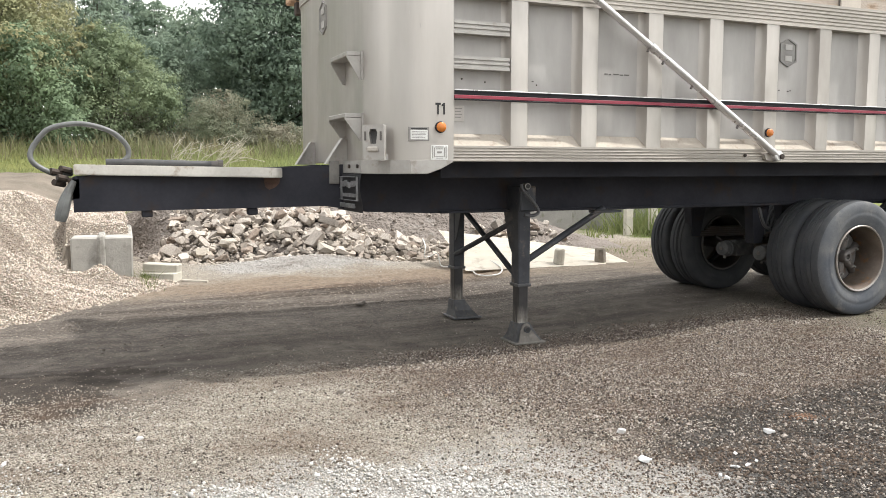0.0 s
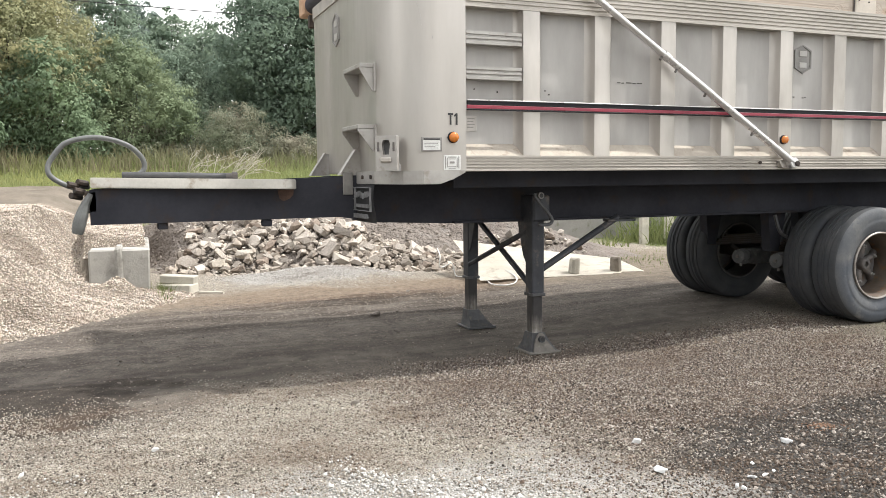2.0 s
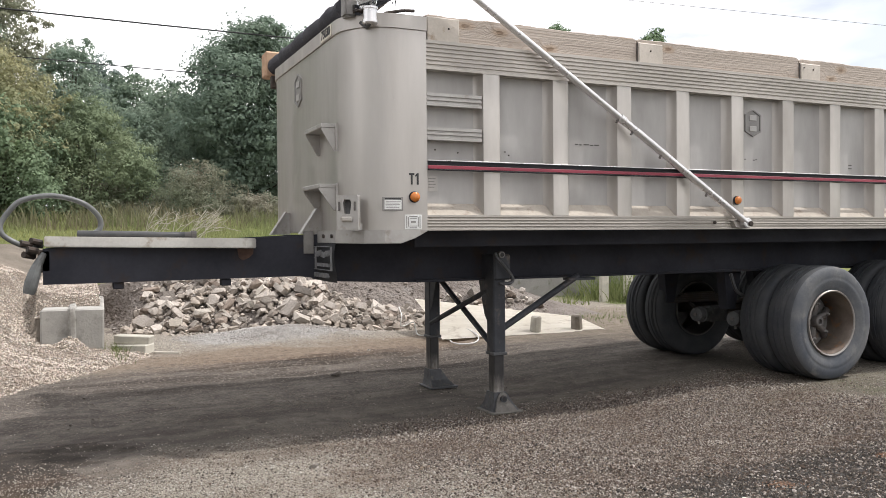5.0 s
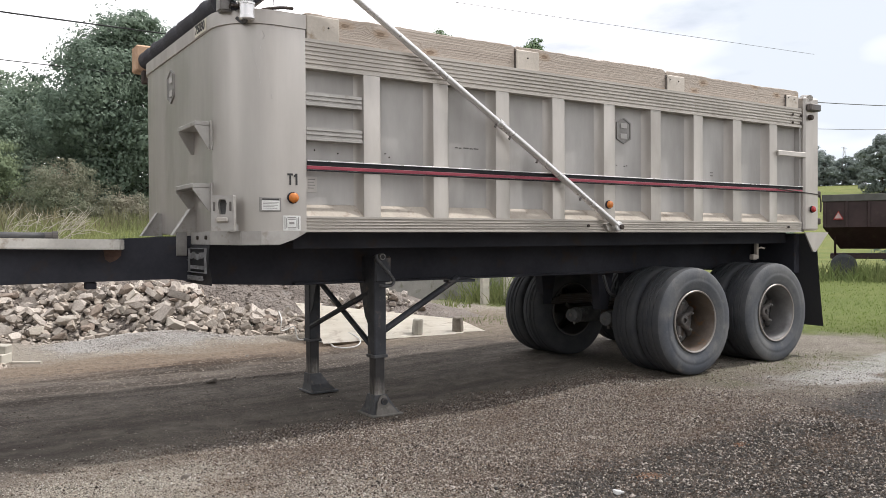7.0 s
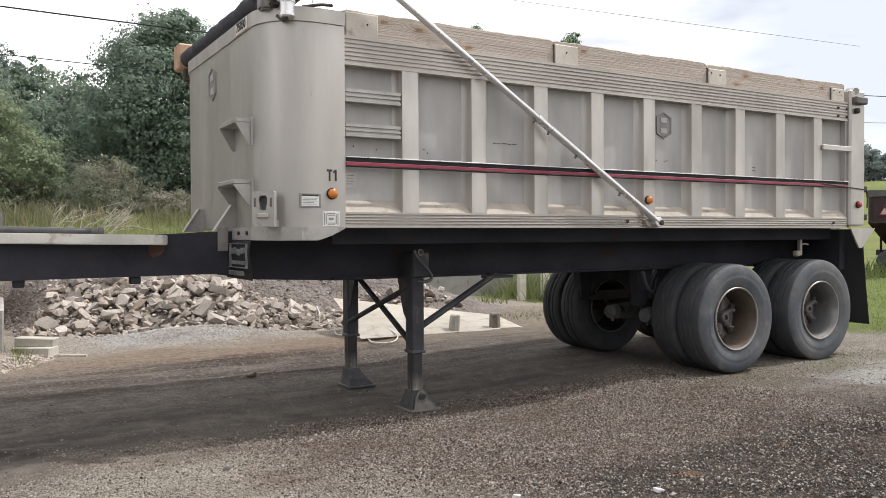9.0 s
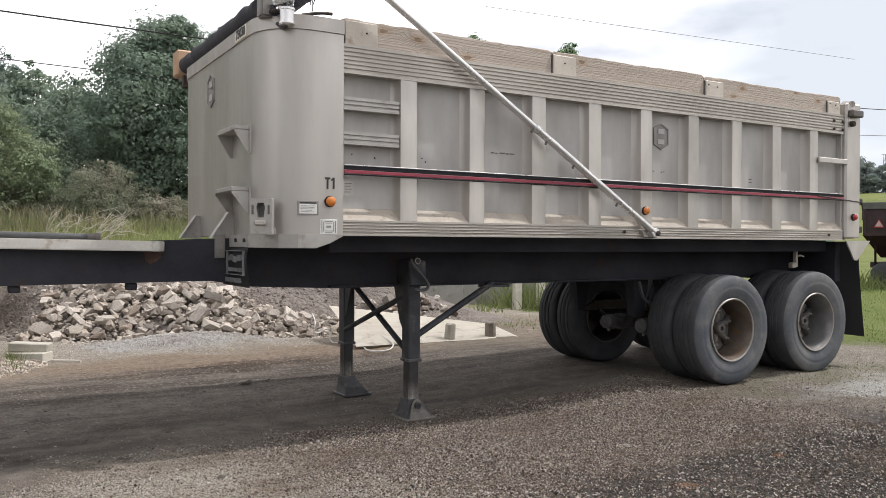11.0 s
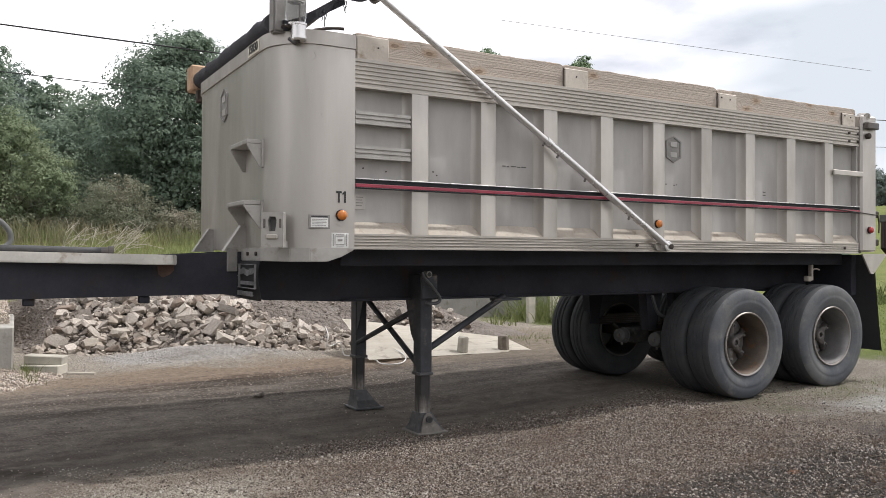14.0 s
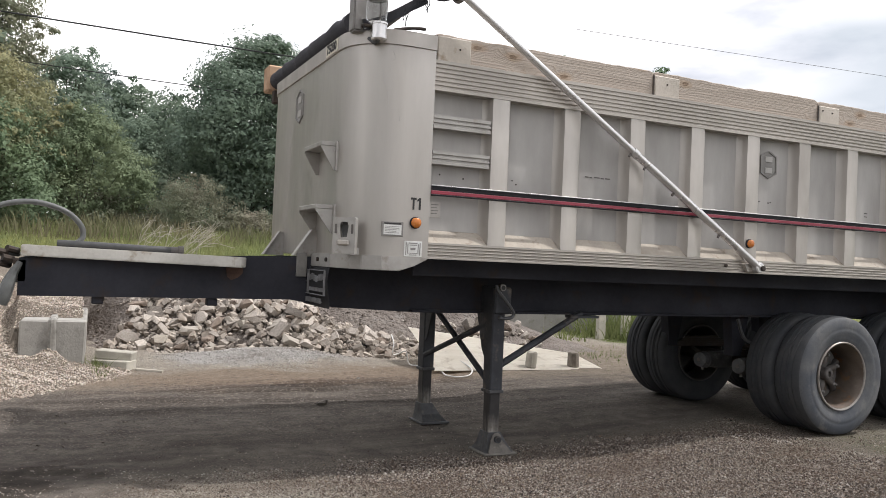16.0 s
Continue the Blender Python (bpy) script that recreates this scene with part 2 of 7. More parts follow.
def smooth(ob, angle=40):
    for p in ob.data.polygons:
        p.use_smooth = True
    ob.data.set_sharp_from_angle(angle=radians(angle))
    return ob


def block(bm, x0, x1, y0, y1, z0, z1, bevel=0.0):
    """A box with softened edges."""
    made = bmesh.ops.create_cube(bm, size=1)["verts"]
    for v in made:
        v.co = Vector(((x0 + x1) / 2 + v.co.x * (x1 - x0), (y0 + y1) / 2 + v.co.y * (y1 - y0), (z0 + z1) / 2 + v.co.z * (z1 - z0)))
    if bevel:
        edges = {e for v in made for e in v.link_edges}
        bmesh.ops.bevel(bm, geom=list(edges), offset=bevel, segments=1, affect="EDGES", profile=0.5)
    return bm


def prism(bm, outline, axis, a, b):
    """An outline of (u, v) pairs drawn from a to b along an axis; u, v are the other two axes in order."""
    def put(u, v, w):
        return {"x": (w, u, v), "y": (u, w, v), "z": (u, v, w)}[axis]
    low = [bm.verts.new(put(u, v, a)) for u, v in outline]
    high = [bm.verts.new(put(u, v, b)) for u, v in outline]
    n = len(outline)
    bm.faces.new(low)
    bm.faces.new(high)
    for i in range(n):
        bm.faces.new((low[i], low[(i + 1) % n], high[(i + 1) % n], high[i]))
    return bm


def tube(bm, points, radius, sides=10, caps=True):
    """A round bar along points."""
    points = [Vector(p) for p in points]
    rings, up = [], None
    for i, p in enumerate(points):
        way = (points[min(i + 1, len(points) - 1)] - points[max(i - 1, 0)]).normalized()
        if up is None:
            up = way.orthogonal().normalized()
        up = (up - way * up.dot(way)).normalized()
        side = way.cross(up)
        r = radius[i] if isinstance(radius, (list, tuple)) else radius
        rings.append([bm.verts.new(p + r * (math.cos(a) * up + math.sin(a) * side)) for a in (2 * math.pi * k / sides for k in range(sides))])
    for one, two in zip(rings, rings[1:]):
        for k in range(sides):
            bm.faces.new((one[k], one[(k + 1) % sides], two[(k + 1) % sides], two[k]))
    if caps:
        bm.faces.new(rings[0])
        bm.faces.new(rings[-1])
    return bm


def arc(points, steps=8):
    """A smooth curve through points (Catmull-Rom)."""
    pts = [Vector(p) for p in points]
    pts = [2 * pts[0] - pts[1]] + pts + [2 * pts[-1] - pts[-2]]
    out = []
    for a, b, c, d in zip(pts, pts[1:], pts[2:], pts[3:]):
        for k in range(steps):
            t = k / steps
            out.append(0.5 * ((2 * b) + (c - a) * t + (2 * a - 5 * b + 4 * c - d) * t * t + (3 * b - a - 3 * c + d) * t ** 3))
    return out + [pts[-2]]


def lathe(bm, profile, centre, sides=40):
    """A profile of (along y, radius) turned round the y axis through centre."""
    rings = []
    for along, r in profile:
        rings.append([bm.verts.new((centre[0] + r * math.cos(a), centre[1] + along, centre[2] + r * math.sin(a))) for a in (2 * math.pi * k / sides for k in range(sides))])
    for one, two in zip(rings, rings[1:]):
        for k in range(sides):
            bm.faces.new((one[k], one[(k + 1) % sides], two[(k + 1) % sides], two[k]))
    bm.faces.new(rings[0])
    bm.faces.new(rings[-1])
    return bm


def lettering(name, text, size, m, material, parent, label=""):
    """Flat letters of the built-in font, as a mesh; they stand in the plane of m."""
    cu = bpy.data.curves.new(name, "FONT")
    cu.body, cu.size, cu.extrude, cu.align_x, cu.align_y = text, size, 0.001, "CENTER", "CENTER"
    cu.offset = size * 0.035
    tmp = bpy.data.objects.new(name, cu)
    me = bpy.data.meshes.new_from_object(tmp)
    bpy.data.objects.remove(tmp)
    me.transform(m)
    me.materials.clear()
    me.materials.append(material)
    ob = new(name, me)
    ob.parent = parent
    ob.matrix_parent_inverse = world_of(parent).inverted()
    if label:
        tagged(ob, label)
    return ob


def ease(v):
    v = np.clip(v, 0, 1)
    return v * v * (3 - 2 * v)


def lumps(x, y, scale, seed=0.0):
    """Cheap smooth bumps, -1 to 1."""
    x, y = np.asarray(x) / scale + seed, np.asarray(y) / scale - seed
    return (np.sin(x * 1.7 + np.sin(y * 2.3 + seed)) + np.sin(y * 2.1 + 1.3 * np.sin(x * 1.1)) + np.sin((x + y) * 3.3 + 2 * np.sin(x * 0.7 - y))) / 3


CHIP_X, CHIP_Y = 0.46, 6.40


def height(x, y):
    """The ground: it falls a little towards the drawbar, and rises to the meadow behind and the hill far off."""
    x, y = np.asarray(x, float), np.asarray(y, float)
    z = -0.10 * (1 - ease((x - 0.9) / 3.0))
    z = z + (1.05 * ease((y - 8.8) / 4.4) + 0.95 * ease((y - 14) / 8)) * (1 - ease((x - 9) / 9))
    away = x * 0.86 + y * 0.5
    z = z + 13.0 * ease((away - 55) / 150)
    near = np.exp(-((y - 3.85) / 0.45) ** 2)
    z = z + 0.018 * ease((x - 4.5) / 0.6) * (1 - ease((x - 9) / 4)) * (1 - ease((np.abs(y - 1.2) - 3) / 3))
    z = z + 0.012 * lumps(x, y, 0.55, 3.0) + 0.008 * lumps(x, y, 0.17, 8.0)
    z = z + 0.02 * np.clip(lumps(x, y, 0.22, 1.0), 0, 1) * np.exp(-(((x + 1.4) / 1.3) ** 2 + ((y - 1.9) / 0.6) ** 2))
    z = z + near * 0.065 * np.sin((y - 0.10 * x + 0.08 * np.sin(x * 1.7)) * 24) * ease((1.9 - np.abs(x - 0.55)) / 1.2)
    z = z + 0.16 * np.exp(-(((x - CHIP_X) / 1.05) ** 2 + ((y - CHIP_Y) / 0.5) ** 2))
    return z


def sheet(name, xs, ys, zfun, material):
    gx, gy = np.meshgrid(xs, ys)
    gz = zfun(gx, gy)
    verts = np.stack([gx, gy, gz], -1).reshape(-1, 3)
    nx, ny = len(xs), len(ys)
    i = np.arange(nx * ny).reshape(ny, nx)
    faces = np.stack([i[:-1, :-1], i[:-1, 1:], i[1:, 1:], i[1:, :-1]], -1).reshape(-1, 4)
    me = bpy.data.meshes.new(name)
    me.from_pydata(verts.tolist(), [], faces.tolist())
    me.materials.append(material)
    me.polygons.foreach_set("use_smooth", [True] * len(me.polygons))
    return new(name, me)


def spaced(lo, hi, inner_lo, inner_hi, step, growth=1.14):
    mid = list(np.arange(inner_lo, inner_hi + step / 2, step))
    left, s, v = [], step, inner_lo
    while v > lo:
        s *= growth
        v -= s
        left.append(v)
    right, s, v = [], step, mid[-1]
    while v < hi:
        s *= growth
        v += s
        right.append(v)
    return np.array(left[::-1] + mid + right)


# ---- ground ----
def ground_material():
    m, nodes, links, bsdf = base_mat("gravel_yard", 0.95)
    bsdf.inputs["Specular IOR Level"].default_value = 0.12
    co = nodes.new("ShaderNodeNewGeometry").outputs["Position"]
    sep = nodes.new("ShaderNodeSeparateXYZ")
    links.new(co, sep.inputs[0])

    def math_node(op, a, b=None):
        n = nodes.new("ShaderNodeMath")
        n.operation = op
        for k, v in enumerate((a, b)):
            if v is None:
                continue
            if isinstance(v, (int, float)):
                n.inputs[k].default_value = v
            else:
                links.new(v, n.inputs[k])
        return n.outputs[0]

    def ramp(value, lo, hi):
        r = nodes.new("ShaderNodeMapRange")
        r.interpolation_type = "SMOOTHSTEP"
        r.inputs["From Min"].default_value, r.inputs["From Max"].default_value = lo, hi
        links.new(value, r.inputs["Value"])
        return r.outputs["Result"]

    wob = noise_fac(nodes, links, co, 1.1, 6.0, 0.0, 1.0)
    wob = math_node("MULTIPLY", math_node("SUBTRACT", wob, 0.5), 2.0)
    x, y = math_node("ADD", sep.outputs["X"], math_node("MULTIPLY", wob, 1.2)), math_node("ADD", sep.outputs["Y"], math_node("MULTIPLY", wob, 0.9))

    def patch(cx, cy, rx, ry, soft=0.5):
        dx = math_node("DIVIDE", math_node("SUBTRACT", x, cx), rx)
        dy = math_node("DIVIDE", math_node("SUBTRACT", y, cy), ry)
        r = math_node("SQRT", math_node("ADD", math_node("MULTIPLY", dx, dx), math_node("MULTIPLY", dy, dy)))
        return ramp(r, 1.0 + soft / 2, 1.0 - soft / 2)

    # stones: one tone for each small cell; dark gaps stand in for shadow
    vor = nodes.new("ShaderNodeTexVoronoi")
    vor.voronoi_dimensions = "2D"
    vor.inputs["Scale"].default_value = 88.0
    links.new(co, vor.inputs["Vector"])
    tone = nodes.new("ShaderNodeSeparateColor")
    links.new(vor.outputs["Color"], tone.inputs[0])
    stone = mix_colour(nodes, links, tone.outputs[0], (0.205, 0.18, 0.147), (0.485, 0.442, 0.372))
    stone = mix_colour(nodes, links, ramp(vor.outputs["Distance"], 0.46, 0.72), stone, (0.085, 0.073, 0.060))
    dirt = mix_colour(nodes, links, noise_fac(nodes, links, co, 2.4, 8.0, 0.3, 0.7), (0.085, 0.067, 0.052), (0.15, 0.122, 0.097))
    fines = mix_colour(nodes, links, noise_fac(nodes, links, co, 30, 6.0, 0.3, 0.7), dirt, (0.22, 0.195, 0.165))
    thin = noise_fac(nodes, links, co, 2.1, 7.0, 0.38, 0.62)
    col = mix_colour(nodes, links, math_node("MULTIPLY", thin, 0.4), stone, fines)
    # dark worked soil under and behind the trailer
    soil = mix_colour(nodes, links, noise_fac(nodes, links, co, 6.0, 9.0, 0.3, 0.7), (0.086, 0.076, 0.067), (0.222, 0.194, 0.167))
    # streaks darken the soil to stand in for the shade in wheel ruts
    rut_shade = noise_fac(nodes, links, co, 3.2, 6.0, 0.42, 0.62, (0.16, 1.5, 1.0))
    soil = mix_colour(nodes, links, math_node("MULTIPLY", rut_shade, 0.8), soil, (0.080, 0.069, 0.060))
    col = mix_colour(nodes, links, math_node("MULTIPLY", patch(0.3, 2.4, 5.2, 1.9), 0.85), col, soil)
    # left of the drawbar: a cast shadow painted into the ground as darker colour
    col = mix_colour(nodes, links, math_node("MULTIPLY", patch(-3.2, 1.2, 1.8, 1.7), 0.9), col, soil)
    left_shade = mix_colour(nodes, links, noise_fac(nodes, links, co, 7.0, 8.0, 0.3, 0.7), (0.034, 0.029, 0.025), (0.085, 0.072, 0.06))
    col = mix_colour(nodes, links, math_node("MULTIPLY", patch(-3.35, 0.40, 1.3, 0.72, 0.22), 0.9), col, left_shade)
    # brown dirt in front of the rubble
    col = mix_colour(nodes, links, math_node("MULTIPLY", patch(0.6, 4.6, 3.2, 0.8, 0.9), 0.8), col, mix_colour(nodes, links, noise_fac(nodes, links, co, 12.0, 9.0, 0.3, 0.7), (0.108, 0.075, 0.052), (0.240, 0.180, 0.130)))
    # darker strip behind the trailer, streaked with the painted rut shade
    col = mix_colour(nodes, links, math_node("MULTIPLY", patch(1.3, 3.35, 4.8, 0.85, 0.9), math_node("ADD", math_node("MULTIPLY", rut_shade, 0.50), 0.38)), col, (0.050, 0.041, 0.035))
    crumbs = math_node("MULTIPLY", noise_fac(nodes, links, co, 38.0, 5.0, 0.55, 0.61), math_node("MULTIPLY", ramp(y, 0.6, 2.0), ramp(y, 6.2, 5.2)))
    col = mix_colour(nodes, links, math_node("MULTIPLY", crumbs, 0.55), col, (0.27, 0.235, 0.195))
    pits = math_node("MULTIPLY", noise_fac(nodes, links, co, 27.0, 6.0, 0.54, 0.62), math_node("MULTIPLY", ramp(y, 1.0, 2.4), ramp(y, 6.6, 5.6)))
    col = mix_colour(nodes, links, math_node("MULTIPLY", pits, 0.5), col, (0.060, 0.048, 0.039))
    col = mix_colour(nodes, links, math_node("MULTIPLY", patch(5.2, 5.4, 2.4, 2.0, 0.8), 0.8), col, mix_colour(nodes, links, noise_fac(nodes, links, co, 8.0, 9.0, 0.3, 0.7), (0.105, 0.083, 0.062), (0.24, 0.20, 0.155)))
    chips = mix_colour(nodes, links, tone.outputs[2], (0.22, 0.21, 0.198), (0.43, 0.415, 0.39))
    col = mix_colour(nodes, links, math_node("MULTIPLY", patch(CHIP_X, CHIP_Y, 1.35, 0.60, 0.8), 0.85), col, chips)
    # rust-brown fines and dark spots
    brown = math_node("MULTIPLY", noise_fac(nodes, links, co, 1.5, 7.0, 0.50, 0.66, (0.6, 1.2, 1.0)), math_node("MULTIPLY", ramp(y, 0.9, -0.2), ramp(x, 4.2, 2.2)))
    col = mix_colour(nodes, links, math_node("MULTIPLY", brown, 0.5), col, (0.135, 0.088, 0.060))
    spots = math_node("MULTIPLY", noise_fac(nodes, links, co, 7.0, 3.0, 0.63, 0.70), ramp(y, 2.0, 0.0))
    col = mix_colour(nodes, links, math_node("MULTIPLY", spots, 0.7), col, (0.045, 0.034, 0.027))
    # dark stone at the near side
    dark = mix_colour(nodes, links, tone.outputs[1], (0.026, 0.023, 0.020), (0.15, 0.130, 0.112))
    col = mix_colour(nodes, links, math_node("MULTIPLY", patch(3.2, -2.7, 4.6, 1.9, 0.7), 0.35), col, dark)
    deep = mix_colour(nodes, links, tone.outputs[1], (0.022, 0.021, 0.021), (0.12, 0.112, 0.104))
    slant = math_node("ADD", x, math_node("MULTIPLY", y, -0.6))
    near_dark = math_node("MULTIPLY", ramp(y, -1.15, -1.65), math_node("MULTIPLY", ramp(slant, 1.25, 1.85), math_node("MULTIPLY", ramp(x, 9.0, 6.5), ramp(y, -6.5, -5.0))))
    mid = mix_colour(nodes, links, tone.outputs[1], (0.050, 0.040, 0.033), (0.27, 0.228, 0.195))
    # gaps between these stones darkened in place of shadow
    mid = mix_colour(nodes, links, ramp(vor.outputs["Distance"], 0.42, 0.70), mid, (0.042, 0.033, 0.027))
    middle = math_node("MULTIPLY", ramp(math_node("ADD", x, math_node("MULTIPLY", y, 0.3)), -1.3, 0.1), math_node("MULTIPLY", ramp(y, 1.0, 0.3), ramp(x, 5.5, 3.2)))
    col = mix_colour(nodes, links, math_node("MULTIPLY", middle, 0.85), col, mid)
    col = mix_colour(nodes, links, math_node("MULTIPLY", near_dark, 0.95), col, deep)
    # pale crushed stone
    pale = mix_colour(nodes, links, tone.outputs[2], (0.28, 0.272, 0.255), (0.54, 0.527, 0.495))
    col = mix_colour(nodes, links, math_node("MULTIPLY", patch(7.0, -0.75, 2.6, 0.42, 0.6), 0.95), col, pale)
    col = mix_colour(nodes, links, math_node("MULTIPLY", patch(-1.5, -2.4, 1.7, 0.95, 0.5), 0.85), col, pale)
    # moss and lawn
    green = mix_colour(nodes, links, noise_fac(nodes, links, co, 9.0, 6.0, 0.3, 0.7), (0.075, 0.105, 0.028), (0.13, 0.16, 0.048))
    col = mix_colour(nodes, links, math_node("MULTIPLY", math_node("MULTIPLY", patch(5.2, -0.25, 1.9, 0.42, 0.8), thin), 0.3), col, green)
    lawn = ramp(math_node("ADD", x, math_node("MULTIPLY", y, 0.12)), 7.7, 8.9)
    meadow = ramp(y, 10.5, 12.5)
    field = mix_colour(nodes, links, noise_fac(nodes, links, co, 0.25, 8.0, 0.35, 0.65), (0.19, 0.19, 0.07), (0.115, 0.14, 0.045))
    col = mix_colour(nodes, links, math_node("MAXIMUM", lawn, meadow), col, mix_colour(nodes, links, math_node("ADD", math_node("MULTIPLY", meadow, 0.4), 0.3), green, field))
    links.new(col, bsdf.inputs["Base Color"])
    tall = math_node("ADD", math_node("MULTIPLY", math_node("MULTIPLY", vor.outputs["Distance"], -1.6), ramp(y, 2.6, 1.0)), math_node("ADD", noise_fac(nodes, links, co, 90, 4.0, 0.2, 0.8), math_node("MULTIPLY", noise_fac(nodes, links, co, 18, 6.0, 0.25, 0.75), math_node("MULTIPLY", ramp(y, 1.0, 2.4), 1.4))))
    bump(nodes, links, bsdf, tall, 0.9, 0.012)
    return m


M_GROUND = ground_material()
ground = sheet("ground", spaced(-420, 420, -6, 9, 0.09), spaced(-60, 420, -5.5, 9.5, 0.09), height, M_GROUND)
tagged(ground, "gravel and dark dirt yard with grass beyond", "ground", kind="structure")

# ---- the dump trailer ----
WIDE = 2.44
trailer = thing("dump_trailer", (2.0, WIDE / 2, 0.0), "weathered aluminium dump trailer with black frame, parked on gravel", "trailer")
LEN, REAR = 5.745, 6.0
Z_SILL, Z_RAIL, Z_TOP, Z_EDGE, Z_BOARD = 1.38, 1.488, 2.506, 2.709, 2.885
SKIN = 0.085


def mirror_y(y):
    return WIDE - y


def rail_outline(z0, z1, grooves, face=0.0, back=0.11):
    """A grooved extrusion seen end on, as (y, z)."""
    out, n = [(back, z0), (face, z0)], grooves
    step = (z1 - z0) / (n + 1)
    for k in range(1, n + 1):
        z = z0 + step * k
        out += [(face, z - 0.010), (face + 0.009, z - 0.005), (face + 0.009, z + 0.003), (face, z + 0.008)]
    return out + [(face, z1), (back, z1)]


for near in (True, False):
    flip = (lambda y: y) if near else mirror_y
    bm = prism(bmesh.new(), [(flip(u), v) for u, v in rail_outline(Z_SILL, Z_RAIL, 4)], "x", 0.0, LEN)
    part("bottom_rail", bm, M_RAIL, trailer, "grooved aluminium bottom rail")
    bm = prism(bmesh.new(), [(flip(u), v) for u, v in rail_outline(Z_TOP, Z_EDGE, 6)], "x", 0.0, LEN)
    part("top_rail", bm, M_RAIL, trailer, "grooved aluminium top rail")
    # the skin with a sloping ledge at its foot
    ledge = [(SKIN, Z_RAIL + 0.0845), (0.012, Z_RAIL), (0.10, Z_RAIL - 0.03), (SKIN + 0.028, Z_RAIL + 0.0845)]
    bm = prism(bmesh.new(), [(flip(u), v) for u, v in ledge], "x", 0.004, LEN)
    part("dusty_ledge", bm, M_LEDGE, trailer, "dust-covered sloping ledge")
    outline = [(SKIN, Z_TOP), (SKIN, Z_RAIL + 0.085), (SKIN + 0.03, Z_RAIL + 0.085), (SKIN + 0.03, Z_TOP)]
    bm = prism(bmesh.new(), [(flip(u), v) for u, v in outline], "x", 0.004, LEN)
    part("side_panel", bm, M_ALU_DIRTY, trailer, "dusty aluminium side panel")
    for i in range(9):
        x1 = 0.589 + 0.592 * i
        x0 = x1 - 0.145
        bm = bmesh.new()
        plan = [(x0 - 0.040, flip(SKIN)), (x0 - 0.018, flip(0.070)), (x0 - 0.005, flip(0.034)), (x0 + 0.004, flip(0.004)), (x1 - 0.010, flip(0.004)), (x1, flip(0.012)), (x1 + 0.010, flip(SKIN * 0.6)), (x1 + 0.018, flip(SKIN))]
        low = [bm.verts.new((u, v, Z_RAIL + 0.001 + 0.085 * max(abs(v - flip(0.0)) - 0.012, 0) / (SKIN - 0.012))) for u, v in plan]
        high = [bm.verts.new((u, v, Z_TOP - 0.001)) for u, v in plan]
        bm.faces.new(low)
        bm.faces.new(high)
        for k in range(8):
            bm.faces.new((low[k], low[(k + 1) % 8], high[(k + 1) % 8], high[k]))
        smooth(part("side_rib", bm, M_ALU, trailer), 48)
    # rub strip: black, red, black
    for name, z0, z1, mat in (("stripe", 1.838, 1.866, M_STRIPE_BLACK), ("stripe", 1.812, 1.836, M_RED), ("stripe", 1.800, 1.810, M_STRIPE_BLACK)):
        bm = block(bmesh.new(), 0.004, LEN, *sorted((flip(-0.010), flip(0.002))), z0, z1, 0.002)
        part(name, bm, mat, trailer)
    bm = block(bmesh.new(), 0.004, LEN, *sorted((flip(-0.014), flip(0.003))), 1.867, 1.873, 0.001)
    part("stripe_trim", bm, M_PIPE, trailer)
    # rear corner post, swelling to the back
    bm = block(bmesh.new(), LEN + 0.03, REAR + 0.04, *sorted((flip(-0.012), flip(0.16))), 1.40, 2.845, 0.02)
    part("corner_post", bm, M_ALU, trailer)
    bm = block(bmesh.new(), LEN + 0.001, LEN + 0.029, *sorted((flip(0.03), flip(0.11))), 1.40, 2.70)
    part("post_flange", bm, M_ALU_DIRTY, trailer)
# ladder rungs in the first bay, and a bar in the last
for z0, z1 in ((2.255, 2.345), (2.015, 2.105)):
    bm = prism(bmesh.new(), rail_outline(z0, z1, 2, 0.006, SKIN), "x", 0.006, 0.438)
    part("ladder_rung", bm, M_FITTING, trailer)
bm = block(bmesh.new(), 5.31, 5.80, -0.018, 0.006, 2.185, 2.24, 0.006)
part("rear_step_bar", bm, M_ALU, trailer)

# rivets and worn markings in the bays
for k, (x, z) in enumerate(((0.70, 1.935), (1.62, 1.96), (2.33, 1.93), (2.90, 1.99), (3.55, 1.96), (4.15, 1.95), (0.10, 1.955), (0.28, 1.94))):
    bm = lathe(bmesh.new(), [(0.002, 0.010 if k in (2, 3) else 0.006), (-0.005, 0.008 if k in (2, 3) else 0.005), (-0.007, 0.003)], (x, SKIN, z), 8)
    part("rivet", bm, M_RUSTY, trailer)
for x, z, w in ((1.29, 2.042, 0.03), (1.33, 2.040, 0.02), (1.37, 2.043, 0.05), (1.43, 2.040, 0.03), (1.47, 2.042, 0.045), (3.04, 1.985, 0.018), (3.14, 1.98, 0.02), (3.17, 1.985, 0.015), (4.34, 1.97, 0.04), (4.34, 1.94, 0.04), (0.66, 1.96, 0.015)):
    bm = block(bmesh.new(), x, x + w, SKIN - 0.0025, SKIN + 0.001, z - 0.004, z + 0.004)
    part("marking_bar", bm, M_SPRAY, trailer)
bm = block(bmesh.new(), 0.03, 0.115, SKIN - 0.004, SKIN + 0.001, 1.66, 1.765, 0.001)
tag = part("data_plate", bm, M_ALU, trailer, "small riveted data plate")
for k in range(4):
    bm = block(bmesh.new(), 0.045, 0.10 - 0.01 * (k % 2), SKIN - 0.0055, SKIN - 0.0035, 1.745 - 0.02 * k, 1.751 - 0.02 * k)
    part("print_line", bm, M_CAST, tag)

# front wall: one bent skin with a round corner
R_CORNER = 0.34
X_FRONT = -0.545


